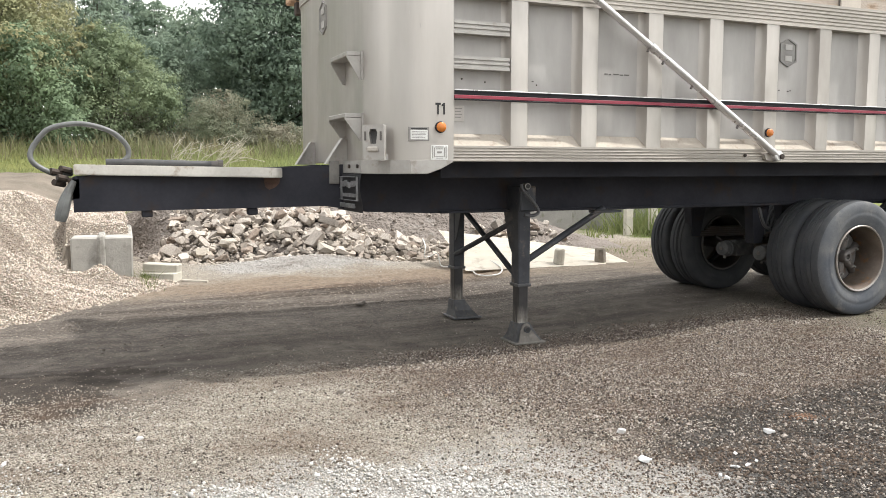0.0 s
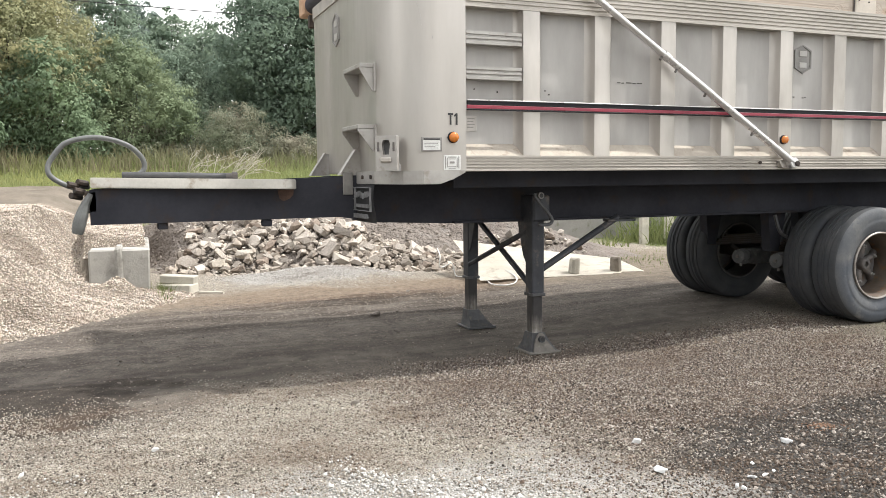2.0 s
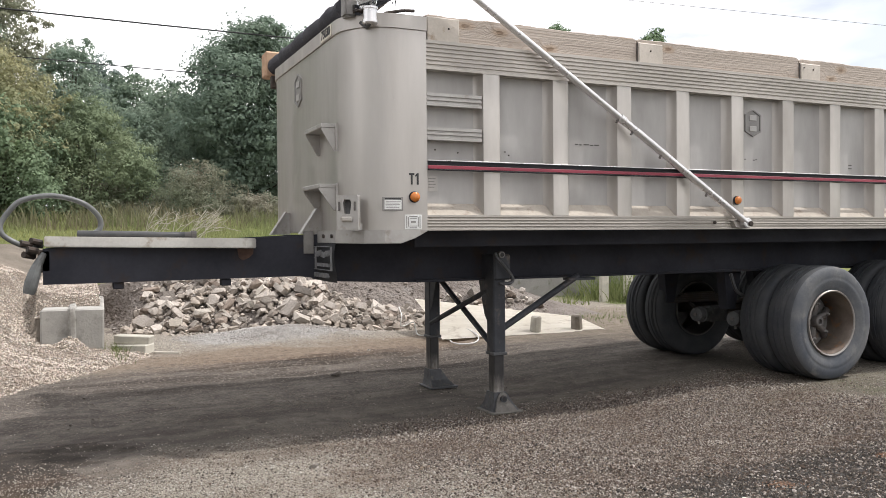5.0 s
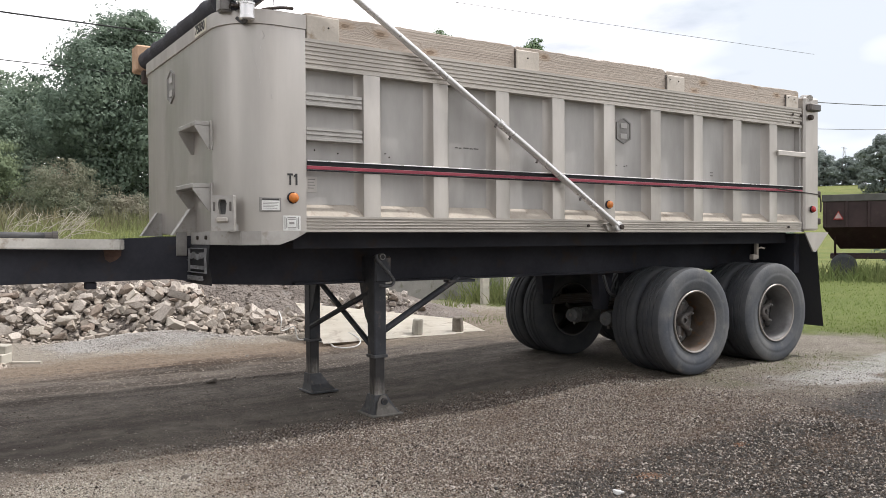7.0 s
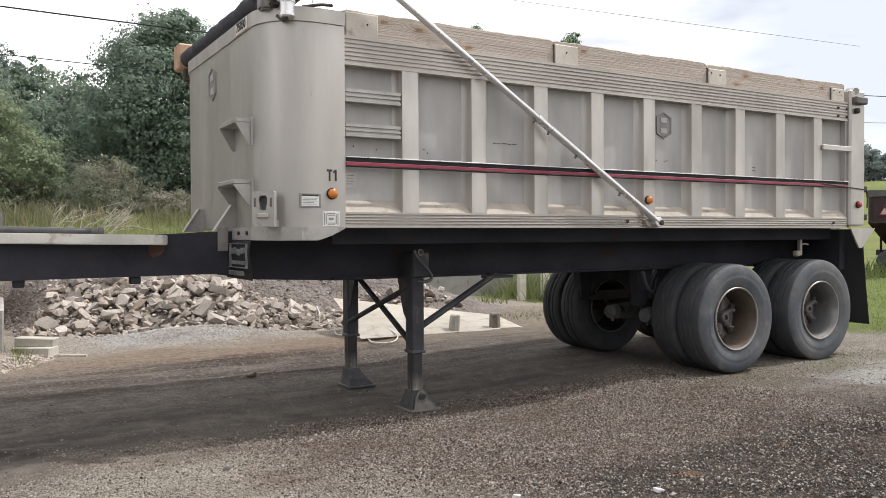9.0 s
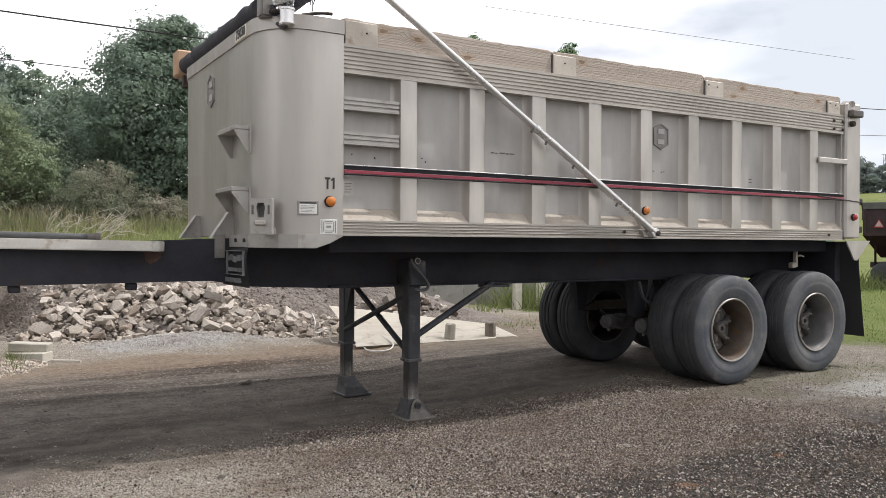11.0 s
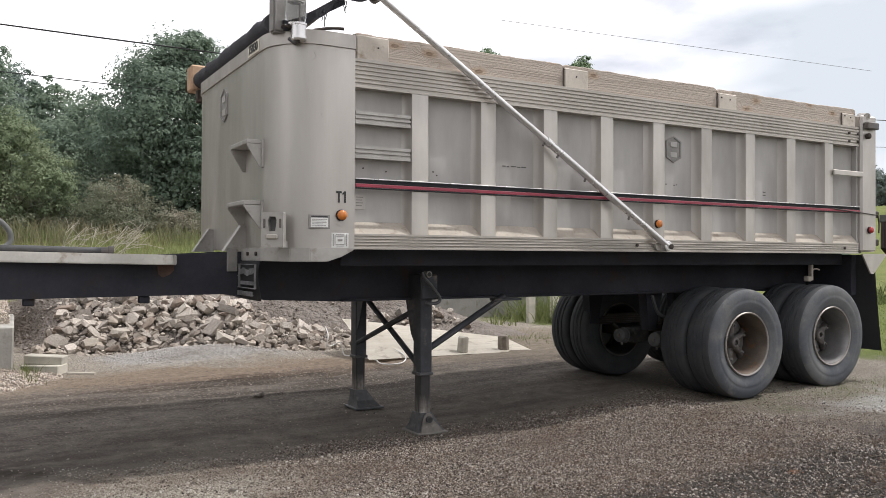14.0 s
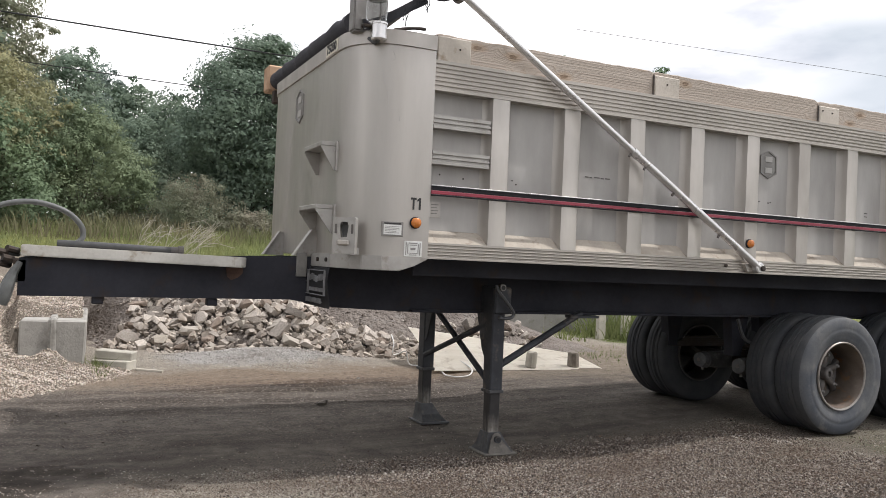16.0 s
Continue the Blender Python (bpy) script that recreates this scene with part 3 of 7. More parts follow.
def front_plan(inset=0.0, steps=10):
    """The front wall from above, near side to far side, as (x, y)."""
    r, x0 = R_CORNER, X_FRONT
    pts = [(0.0, inset)]
    for k in range(steps + 1):
        a = math.pi / 2 * k / steps
        pts.append((x0 + r - (r - inset) * math.sin(a), r - (r - inset) * math.cos(a)))
    for k in range(steps + 1):
        a = math.pi / 2 * (1 - k / steps)
        pts.append((x0 + r - (r - inset) * math.sin(a), WIDE - r + (r - inset) * math.cos(a)))
    return pts + [(0.0, WIDE - inset)]


def band(z0, z1, out, thick):
    bm = bmesh.new()
    plan_o, plan_i = front_plan(-out), front_plan(thick)
    rows = [[bm.verts.new((x, y, z)) for x, y in plan] for plan, z in ((plan_o, z0), (plan_o, z1), (plan_i, z1), (plan_i, z0))]
    n = len(plan_o)
    for a, b in zip(rows, rows[1:] + rows[:1]):
        for k in range(n - 1):
            bm.faces.new((a[k], a[k + 1], b[k + 1], b[k]))
    for k in (0, n - 1):
        bm.faces.new([r[k] for r in rows])
    return bm


smooth(part("front_wall", band(Z_SILL, 2.765, 0.0, 0.05), M_ALU_FRONT, trailer, "smooth bent aluminium front wall"), 30)
smooth(part("front_lip", band(2.766, 2.862, 0.012, 0.06), M_ALU, trailer), 30)
bm = block(bmesh.new(), X_FRONT + 0.04, REAR - 0.06, 0.10, WIDE - 0.10, Z_SILL + 0.002, Z_SILL + 0.05)
part("floor", bm, M_ALU_DIRTY, trailer)
bm = block(bmesh.new(), REAR - 0.055, REAR + 0.02, 0.05, WIDE - 0.05, 1.40, 2.70, 0.01)
part("tailgate", bm, M_ALU, trailer)

# timber boards on the top edge, with metal keeper plates
for y0 in (0.035, WIDE - 0.075):
    for x0, x1, dz in ((0.006, 1.842, 0.004), (1.850, 3.632, 0.0), (3.640, 5.735, -0.012)):
        bm = bmesh.new()
        n = 64
        for k in range(n + 1):
            x = x0 + (x1 - x0) * k / n
            top = Z_BOARD + 0.004 + 0.004 * x + dz + 0.006 * float(lumps(x, 3.0, 0.5)) + 0.004 * float(lumps(x, 1.0, 0.07)) - 0.016 * max(float(lumps(x, 5.0, 0.21)) - 0.55, 0) - (0.012 if k in (0, n) else 0)
            ring = [bm.verts.new((x, y, z)) for y, z in ((y0, Z_EDGE + 0.001), (y0, top - 0.006), (y0 + 0.006, top), (y0 + 0.034, top), (y0 + 0.04, top - 0.006), (y0 + 0.04, Z_EDGE + 0.001))]
            if k:
                for j in range(6):
                    bm.faces.new((old[j], old[(j + 1) % 6], ring[(j + 1) % 6], ring[j]))
            else:
                bm.faces.new(ring)
            old = ring
        bm.faces.new(old)
        part("side_board", bm, M_WOOD, trailer, "weathered wooden side board")
for x0, x1, z1 in ((0.015, 0.265, 2.876), (1.852, 2.092, 2.866), (3.645, 3.885, 2.852), (5.495, 5.70, 2.838)):
    bm = block(bmesh.new(), x0, x1, 0.012, 0.034, Z_EDGE - 0.01, z1, 0.006)
    plate = part("keeper_plate", bm, M_KEEPER, trailer, "weathered cream keeper plate")
    for f in ((0.14, 0.62) if x0 > 3 else (0.66,) if x0 < 1 else (0.48,)):
        bm = lathe(bmesh.new(), [(0, 0.007), (-0.006, 0.006), (-0.008, 0.003)], (x0 + (x1 - x0) * f, 0.012, 2.815 - 0.02 * f), 8)
        part("bolt", bm, M_RUSTY, plate)
    bm = block(bmesh.new(), x0 - 0.006, x0 - 0.002, 0.020, 0.034, Z_EDGE + 0.002, z1 + 0.004, 0.002)
    part("strap_edge", bm, M_HUB, plate)
for x, z in ((5.575, 2.635), (5.725, 2.635), (5.575, 2.55), (5.725, 2.55), (2.62, 1.435), (5.50, 1.435)):
    bm = lathe(bmesh.new(), [(0, 0.014), (-0.012, 0.014), (-0.014, 0.008)], (x, 0.0, z), 8)
    part("bolt", bm, M_RUSTY, trailer)

# main frame: two beams, cross members, drawbar
BEAMS = (0.74, WIDE - 0.74)
for y in BEAMS:
    s = 1 if y < 1 else -1
    bm = prism(bmesh.new(), [(-2.43, 1.04), (-0.72, 1.05), (-0.40, 1.0), (0.2, 0.975), (REAR - 0.01, 0.975), (REAR - 0.01, 1.36), (-0.6, 1.36), (-0.62, 1.355), (-2.43, 1.275)], "y", y, y + s * 0.06)
    part("frame_beam", bm, M_BLACK, trailer)
    for z0, z1 in ((0.975, 0.995), (1.335, 1.36)):
        bm = block(bmesh.new(), 0.2, REAR - 0.1, *sorted((y - s * 0.05, y + s * 0.10)), z0, z1, 0.003)
        part("beam_flange", bm, M_BLACK, trailer)
bm = block(bmesh.new(), -2.43, -2.36, BEAMS[0] + 0.062, BEAMS[1] - 0.062, 1.045, 1.275, 0.004)
part("end_plate", bm, M_BLACK, trailer)
# added block that stops daylight showing through the rear frame
bm = block(bmesh.new(), REAR - 0.10, REAR - 0.012, 0.18, WIDE - 0.18, 0.93, 1.37, 0.01)
part("rear_cross_member", bm, M_BLACK, trailer)
for x in (-1.75, -1.0, -0.2, 0.84, 1.9, 2.9, 3.6, 4.7, 5.75):
    bm = block(bmesh.new(), x - 0.04, x + 0.04, BEAMS[0] + 0.062, BEAMS[1] - 0.062, 1.06, 1.26, 0.004)
    part("cross_member", bm, M_BLACK, trailer)
for i in range(12):
    x = 0.1 + 0.5 * i
    bm = block(bmesh.new(), x, x + 0.05, 0.30, WIDE - 0.30, 1.30, 1.378, 0.003)
    part("bolster", bm, M_BLACK, trailer)
# added black strip stands in for the shade under the sill
bm = block(bmesh.new(), 0.02, REAR - 0.11, 0.285, 0.297, 1.26, 1.379, 0.003)
part("sill_shade_strip", bm, M_BLACK, trailer)
RISE = 0.018
# coupling plate: a pale tray with cut corners and a turned-down lip
bm = prism(bmesh.new(), [(-2.42, 0.70), (-1.15, 0.580), (-1.10, 0.592), (-1.065, 0.625), (-1.05, 0.68), (-1.05, WIDE - 0.68), (-1.065, WIDE - 0.625), (-1.10, WIDE - 0.592), (-1.15, WIDE - 0.58), (-2.42, WIDE - 0.70)], "z", 1.264, 1.334)
bmesh.ops.bevel(bm, geom=list(bm.edges), offset=0.006, segments=2, affect="EDGES")
for v in bm.verts:
    v.co.z += RISE * (-1.05 - v.co.x)
part("coupling_plate", bm, M_PLATE, trailer, "pale steel coupling plate")
M_RUST = surface("flaking_rust", (0.115, 0.070, 0.052), (0.060, 0.042, 0.038), 0.85, 0.0, 14.0, 60, 0.4, 0.003)
bm = prism(bmesh.new(), [(-1.175, 1.262), (-1.165, 1.20), (-1.135, 1.175), (-1.09, 1.195), (-1.062, 1.222), (-1.058, 1.262)], "y", 0.732, 0.7395)
part("rust_flake", bm, M_RUST, trailer, "flaking rust on the black beam")
bm = tube(bmesh.new(), [(-1.95, WIDE / 2, 1.28), (-1.95, WIDE / 2, 0.99)], 0.04, 14)
part("kingpin", bm, M_RUSTY, trailer)
for x in (-1.97, -1.25):
    bm = block(bmesh.new(), x - 0.035, x + 0.035, 0.76, 0.84, 0.995, 1.045, 0.006)
    part("frame_lug", bm, M_BLACK, trailer)

# ---- trailer: front wall fittings ----
for y in BEAMS:
    bm = prism(bmesh.new(), [(X_FRONT + 0.004, 1.55), (X_FRONT + 0.004, 1.362), (X_FRONT - 0.155, 1.362), (X_FRONT - 0.155, 1.38), (X_FRONT - 0.03, 1.55)], "y", y, y + 0.035)
    # darker than the wall: the sunless side's shade is in the colour
    gusset = part("gusset", bm, M_FITTING, trailer)
    bm = prism(bmesh.new(), [(X_FRONT - 0.158, 1.3625), (X_FRONT - 0.170, 1.3625), (X_FRONT - 0.040, 1.556), (X_FRONT - 0.029, 1.556)], "y", y - 0.018, y + 0.052)
    part("flange", bm, M_FITTING, gusset)
bm = block(bmesh.new(), -0.688, -0.612, 0.722, 0.738, 1.215, 1.385, 0.004)
part("frame_bracket", bm, M_CAST, trailer, "grey steel bracket plate")
for z, reach in ((2.14, 0.11), (1.715, 0.13)):
    bm = block(bmesh.new(), X_FRONT - reach, X_FRONT + 0.004, 0.35, 0.78, z - 0.03, z, 0.004)
    step = part("front_step", bm, M_FITTING, trailer, "aluminium step bracket with a triangular gusset")
    bm = prism(bmesh.new(), [(X_FRONT + 0.004, z - 0.031), (X_FRONT - reach, z - 0.031), (X_FRONT - reach, z - 0.042), (X_FRONT - 0.02, z - 0.19), (X_FRONT + 0.004, z - 0.19)], "y", 0.35, 0.366)
    part("gusset", bm, M_FITTING, step)
    bm = prism(bmesh.new(), [(X_FRONT + 0.004, z - 0.031), (X_FRONT - reach, z - 0.031), (X_FRONT - reach, z - 0.042), (X_FRONT - 0.02, z - 0.19), (X_FRONT + 0.004, z - 0.19)], "y", 0.764, 0.78)
    part("gusset", bm, M_FITTING, step)
    bm = block(bmesh.new(), X_FRONT - 0.012, X_FRONT + 0.004, 0.325, 0.349, z - 0.195, z + 0.004, 0.003)
    part("flange", bm, M_FITTING, step)
# sill under the near corner: a bolted front face, a slanted corner and a tapering side
SILL = [(X_FRONT - 0.035, 0.93), (X_FRONT - 0.035, 0.285), (X_FRONT + 0.10, 0.055), (X_FRONT + 0.22, -0.006), (-0.20, -0.006), (-0.10, -0.006), (0.0, -0.006)]
LOW = (1.295, 1.295, 1.292, 1.292, 1.292, 1.325, 1.376)
bm = bmesh.new()
outer = [[bm.verts.new((x, y, z)) for (x, y), z in zip(SILL, zs)] for zs in (LOW, [1.386] * 7)]
inner = [[bm.verts.new((x + 0.045 if k < 2 else x + 0.03 if k == 2 else x, y + (0.0 if k == 0 else 0.03 if k == 1 else 0.045), z)) for k, ((x, y), z) in enumerate(zip(SILL, zs))] for zs in (LOW, [1.386] * 7)]
loop = (outer[0], outer[1], inner[1], inner[0])
for p, q in zip(loop, loop[1:] + loop[:1]):
    for k in range(6):
        bm.faces.new((p[k], p[k + 1], q[k + 1], q[k]))
for k in (0, 6):
    bm.faces.new([p[k] for p in loop])
bmesh.ops.recalc_face_normals(bm, faces=bm.faces)
bmesh.ops.bevel(bm, geom=[e for e in bm.edges if e.calc_face_angle(0) > 0.3], offset=0.004, segments=2, affect="EDGES")
sill_front = part("corner_sill", bm, M_FITTING, trailer, "aluminium corner sill with a bolted front face")
for y in (0.36, 0.56, 0.80):
    bm = tube(bmesh.new(), [(X_FRONT - 0.034, y, 1.345), (X_FRONT - 0.048, y, 1.345)], 0.014, 8)
    part("bolt", bm, M_RUSTY, sill_front)
# printed rubber flap under the sill
FLAP_Y = 0.27
bm = bmesh.new()
rows = []
for k in range(7):
    z = 1.292 - 0.275 * k / 6
    rows.append([bm.verts.new((X_FRONT - 0.040 - 0.012 * math.sin(k * 0.8), FLAP_Y + 0.64 * (1 - j / 6), z)) for j in range(7)])
for a, b in zip(rows, rows[1:]):
    for j in range(6):
        bm.faces.new((a[j], a[j + 1], b[j + 1], b[j]))
bmesh.ops.solidify(bm, geom=list(bm.faces), thickness=0.010)
flap = part("printed_flap", bm, M_FLAP, trailer, "black rubber flap with worn white print")
XP = X_FRONT - 0.060
bars = [(0.665, 0.13, 1.268, 1.272), (0.665, 0.13, 1.100, 1.104), (0.665, 0.660, 1.104, 1.268), (0.135, 0.130, 1.104, 1.268), (0.525, 0.520, 1.104, 1.268), (0.660, 0.525, 1.184, 1.188)]
for z in (1.205, 1.120):
    bars += [(0.625, 0.612, z, z + 0.048), (0.611, 0.575, z + 0.039, z + 0.048), (0.611, 0.58, z + 0.018, z + 0.026), (0.574, 0.563, z + 0.020, z + 0.040)]
for k in range(6):
    y = 0.485 - 0.056 * k
    z = 1.195 + 0.008 * math.sin(k * 1.7)
    bars += [(y, y - 0.006, z, z + 0.042), (y - 0.007, y - 0.03, z + 0.036 * (k % 2), z + 0.006 + 0.036 * (k % 2)), (y - 0.031, y - 0.036, z + 0.008, z + 0.04)]
for k in range(8):
    bars += [(0.47 - 0.04 * k, 0.465 - 0.04 * k, 1.125, 1.15), (0.464 - 0.04 * k, 0.448 - 0.04 * k, 1.125 + 0.02 * (k % 2), 1.130 + 0.02 * (k % 2))]
    bars += [(0.60 - 0.054 * k, 0.594 - 0.054 * k, 1.045, 1.078), (0.593 - 0.054 * k, 0.572 - 0.054 * k, 1.072 - 0.02 * (k % 2), 1.078 - 0.02 * (k % 2))]
for y0, y1, z0, z1 in bars:
    bm = block(bmesh.new(), XP - 0.004, XP + 0.012, min(y0, y1) + FLAP_Y - 0.08, max(y0, y1) + FLAP_Y - 0.08, z0, z1)
    part("print_bar", bm, M_PAINT_GREY, flap)
# latch plate at the corner: a frame round a keyhole, with a knob
turned = Matrix.Translation((-0.547, 0.065, -0.034)) @ Matrix.Rotation(radians(-38), 4, "Z")
bm = bmesh.new()
hole = [(0.020, 1.528), (0.03, 1.60), (0.02, 1.625), (-0.02, 1.625), (-0.03, 1.60), (-0.020, 1.528)]
rim = [(0.075, 1.422), (0.075, 1.648), (0.070, 1.655), (-0.070, 1.655), (-0.075, 1.648), (-0.075, 1.422)]
for depth in (0.0, 0.05):
    ring_o = [bm.verts.new((u, -depth, v)) for u, v in rim]
    ring_i = [bm.verts.new((u, -depth, v)) for u, v in hole]
    for k in range(6):
        bm.faces.new((ring_o[k], ring_o[(k + 1) % 6], ring_i[(k + 1) % 6], ring_i[k]))
    if depth:
        for old_r, new_r in ((keep_o, ring_o), (keep_i, ring_i)):
            for k in range(6):
                bm.faces.new((old_r[k], old_r[(k + 1) % 6], new_r[(k + 1) % 6], new_r[k]))
    keep_o, keep_i = ring_o, ring_i
bmesh.ops.transform(bm, matrix=turned, verts=bm.verts)
latch = part("latch_plate", bm, M_FITTING, trailer, "aluminium latch plate with a keyhole slot")
# dark plate behind the keyhole stands in for the hole's shade
bm = block(bmesh.new(), -0.034, 0.034, -0.012, -0.004, 1.52, 1.63)
bmesh.ops.transform(bm, matrix=turned, verts=bm.verts)
part("keyhole_shade", bm, M_CHAMBER, latch)
bm = block(bmesh.new(), -0.04, 0.04, -0.066, -0.05, 1.475, 1.51, 0.008)
bmesh.ops.transform(bm, matrix=turned, verts=bm.verts)
part("knob", bm, M_RAIL, latch)
# raised dark bars stand in for the shade in two side slots
for u in (-0.055, 0.055):
    bm = block(bmesh.new(), u - 0.007, u + 0.007, -0.056, -0.0505, 1.55, 1.61, 0.002)
    bmesh.ops.transform(bm, matrix=turned, verts=bm.verts)
    part("slot", bm, M_HUB, latch)


def hex_badge(parent, m, w, h):
    """A raised hexagonal badge with a rim and two plain shapes."""
    six = [(0, h), (w, h * 0.62), (w, -h * 0.62), (0, -h), (-w, -h * 0.62), (-w, h * 0.62)]
    bm = bmesh.new()
    vs_o = [bm.verts.new((u, v, 0.012)) for u, v in six]
    vs_i = [bm.verts.new((u * 0.86, v * 0.9, 0.012)) for u, v in six]
    vs_d = [bm.verts.new((u * 0.84, v * 0.88, 0.004)) for u, v in six]
    vs_b = [bm.verts.new((u, v, -0.004)) for u, v in six]
    for a, b in ((vs_b, vs_o), (vs_o, vs_i), (vs_i, vs_d)):
        for k in range(6):
            bm.faces.new((a[k], a[(k + 1) % 6], b[(k + 1) % 6], b[k]))
    bm.faces.new(vs_d)
    bmesh.ops.transform(bm, matrix=m, verts=bm.verts)
    badge = part("badge", bm, M_CAST, parent, "cast hexagonal badge")
    for v in (0.38, -0.42):
        bm = block(bmesh.new(), -w * 0.45, w * 0.45, h * (v - 0.2), h * (v + 0.2), 0.0045, 0.011, 0.003)
        bmesh.ops.transform(bm, matrix=m, verts=bm.verts)
        part("badge_shape", bm, M_ALU_DIRTY, badge)


FACE_NEAR = Matrix(((1, 0, 0, 0), (0, 0, -1, 0), (0, 1, 0, 0), (0, 0, 0, 1)))
FACE_FRONT = Matrix(((0, 0, -1, 0), (-1, 0, 0, 0), (0, 1, 0, 0), (0, 0, 0, 1)))
hex_badge(trailer, Matrix.Translation((X_FRONT, 1.36, 2.54)) @ FACE_FRONT, 0.10, 0.135)
hex_badge(trailer, Matrix.Translation((3.135, SKIN, 2.30)) @ FACE_NEAR, 0.092, 0.118)
# scratches and scrapes round the near corner
for pts in (((0.20, 2.60), (0.18, 2.52), (0.15, 2.44), (0.14, 2.36)), ((0.12, 2.72), (0.10, 2.68), (0.13, 2.66)), ((0.14, 2.63), (0.13, 2.585)), ((0.05, 2.30), (0.045, 2.27))):
    line = []
    for u, z in arc([(u, z, 0) for u, z in pts], 5) and [(p.x, p.y) for p in arc([(u, z, 0) for u, z in pts], 5)]:
        a = u * 2.4
        line.append((X_FRONT + R_CORNER - (R_CORNER + 0.0015) * math.sin(a), R_CORNER - (R_CORNER + 0.0015) * math.cos(a), z))
    part("scratch", tube(bmesh.new(), line, 0.0013, 5), M_ALU_DIRTY, trailer)
# lettering and labels
bm = block(bmesh.new(), -0.137, -0.098, -0.003, 0.001, 1.763, 1.777)
block(bm, -0.1235, -0.1115, -0.003, 0.001, 1.698, 1.7625)
block(bm, -0.079, -0.066, -0.003, 0.001, 1.698, 1.777)
prism(bm, [(-0.0795, 1.774), (-0.0795, 1.757), (-0.091, 1.753), (-0.091, 1.764)], "y", -0.003, 0.001)
part("unit_letters", bm, M_INK, trailer, "black letters T1")
bm = block(bmesh.new(), X_FRONT - 0.018, X_FRONT - 0.0125, 0.40, 0.66, 2.772, 2.858, 0.001)
plate = part("unit_strip", bm, M_CREAM, trailer, "cream strip with black numerals")
lettering("numerals", "75030", 0.088, Matrix.Translation((X_FRONT - 0.020, 0.53, 2.815)) @ FACE_FRONT, M_INK, plate)
bm = block(bmesh.new(), -0.336, -0.184, -0.0045, 0.001, 1.516, 1.611, 0.001)
label_plate = part("label_plate", bm, M_CAST, trailer, "grey metal plate holding a label")
bm = block(bmesh.new(), -0.322, -0.197, -0.0062, -0.0046, 1.526, 1.590, 0.0004)
lab = part("white_label", bm, M_WHITE, label_plate, "white data label with fine print")
for k, w in enumerate((0.11, 0.10, 0.105, 0.08, 0.10)):
    bm = block(bmesh.new(), -0.314, -0.314 + w, -0.0074, -0.006, 1.577 - 0.010 * k, 1.580 - 0.010 * k)
    part("print_line", bm, M_CAST, lab)
bm = block(bmesh.new(), -0.318, -0.201, -0.0062, -0.0044, 1.594, 1.603)
part("label_header", bm, M_INK, label_plate)
bm = block(bmesh.new(), -0.172, -0.046, -0.0035, 0.001, 1.388, 1.490, 0.001)
lab = part("registration_sticker", bm, M_WHITE, trailer, "white sticker with black print")
for x0, x1, z0, z1 in ((-0.16, -0.154, 1.40, 1.495), (-0.046, -0.04, 1.40, 1.495), (-0.145, -0.139, 1.41, 1.485), (-0.061, -0.055, 1.41, 1.485), (-0.135, -0.065, 1.487, 1.494), (-0.13, -0.07, 1.473, 1.478), (-0.12, -0.08, 1.44, 1.456), (-0.135, -0.065, 1.412, 1.417), (-0.13, -0.07, 1.40, 1.404)):
    bm = block(bmesh.new(), -0.172 + (x0 + 0.172) * 0.875, -0.172 + (x1 + 0.172) * 0.875, -0.005, -0.003, 1.388 + (z0 - 1.388) * 0.87, 1.388 + (z1 - 1.388) * 0.87)
    part("print_line", bm, M_CAST, lab)


def marker_lamp(at, r, lens):
    bm = lathe(bmesh.new(), [(0.004, r * 1.14), (-0.012, r * 1.14), (-0.016, r * 1.05)], at, 20)
    rim = part("marker_lamp", bm, M_STRIPE_BLACK, trailer, "round marker lamp")
    bm = lathe(bmesh.new(), [(-0.014, r), (-0.030, r * 0.95), (-0.038, r * 0.7), (-0.041, r * 0.3)], at, 20)
    smooth(part("lens", bm, lens, rim))


marker_lamp((-0.101, 0.0, 1.612), 0.0345, M_ORANGE)
marker_lamp((2.868, 0.004, 1.623), 0.033, M_ORANGE)
marker_lamp((5.91, -0.012, 1.63), 0.033, M_REDLENS)

# ---- trailer: tarp gear ----
M_GLASS, g_nodes, g_links, g_bsdf = base_mat("clear_plastic", 0.05)
g_bsdf.inputs["Transmission Weight"].default_value = 0.95
g_bsdf.inputs["IOR"].default_value = 1.2
g_bsdf.inputs["Base Color"].default_value = (0.92, 0.93, 0.93, 1)

PIVOT, ELBOW = Vector((2.92, -0.055, 1.435)), Vector((0.12, -0.055, 3.172))
bm = prism(bmesh.new(), [(2.80, 1.45), (2.83, 1.395), (2.93, 1.385), (2.98, 1.41), (2.98, 1.45), (2.90, 1.475)], "y", -0.03, 0.004)
arm_plate = part("arm_bracket", bm, M_ALU, trailer)
bm = lathe(bmesh.new(), [(-0.028, 0.045), (-0.075, 0.045), (-0.08, 0.035)], (2.92, 0, 1.43), 16)
part("pivot_boss", bm, M_PIPE, arm_plate)
bm = lathe(bmesh.new(), [(-0.079, 0.022), (-0.095, 0.022), (-0.097, 0.012)], (2.94, 0, 1.425), 8)
part("bolt", bm, M_RUSTY, arm_plate)
JOINT = PIVOT.lerp(ELBOW, 0.46)
smooth(part("tarp_arm", tube(bmesh.new(), [PIVOT, JOINT], 0.029, 16), M_PIPE, trailer, "bright aluminium tarp arm"))
smooth(part("tarp_arm_upper", tube(bmesh.new(), [JOINT, ELBOW], 0.025, 16), M_PIPE, trailer))
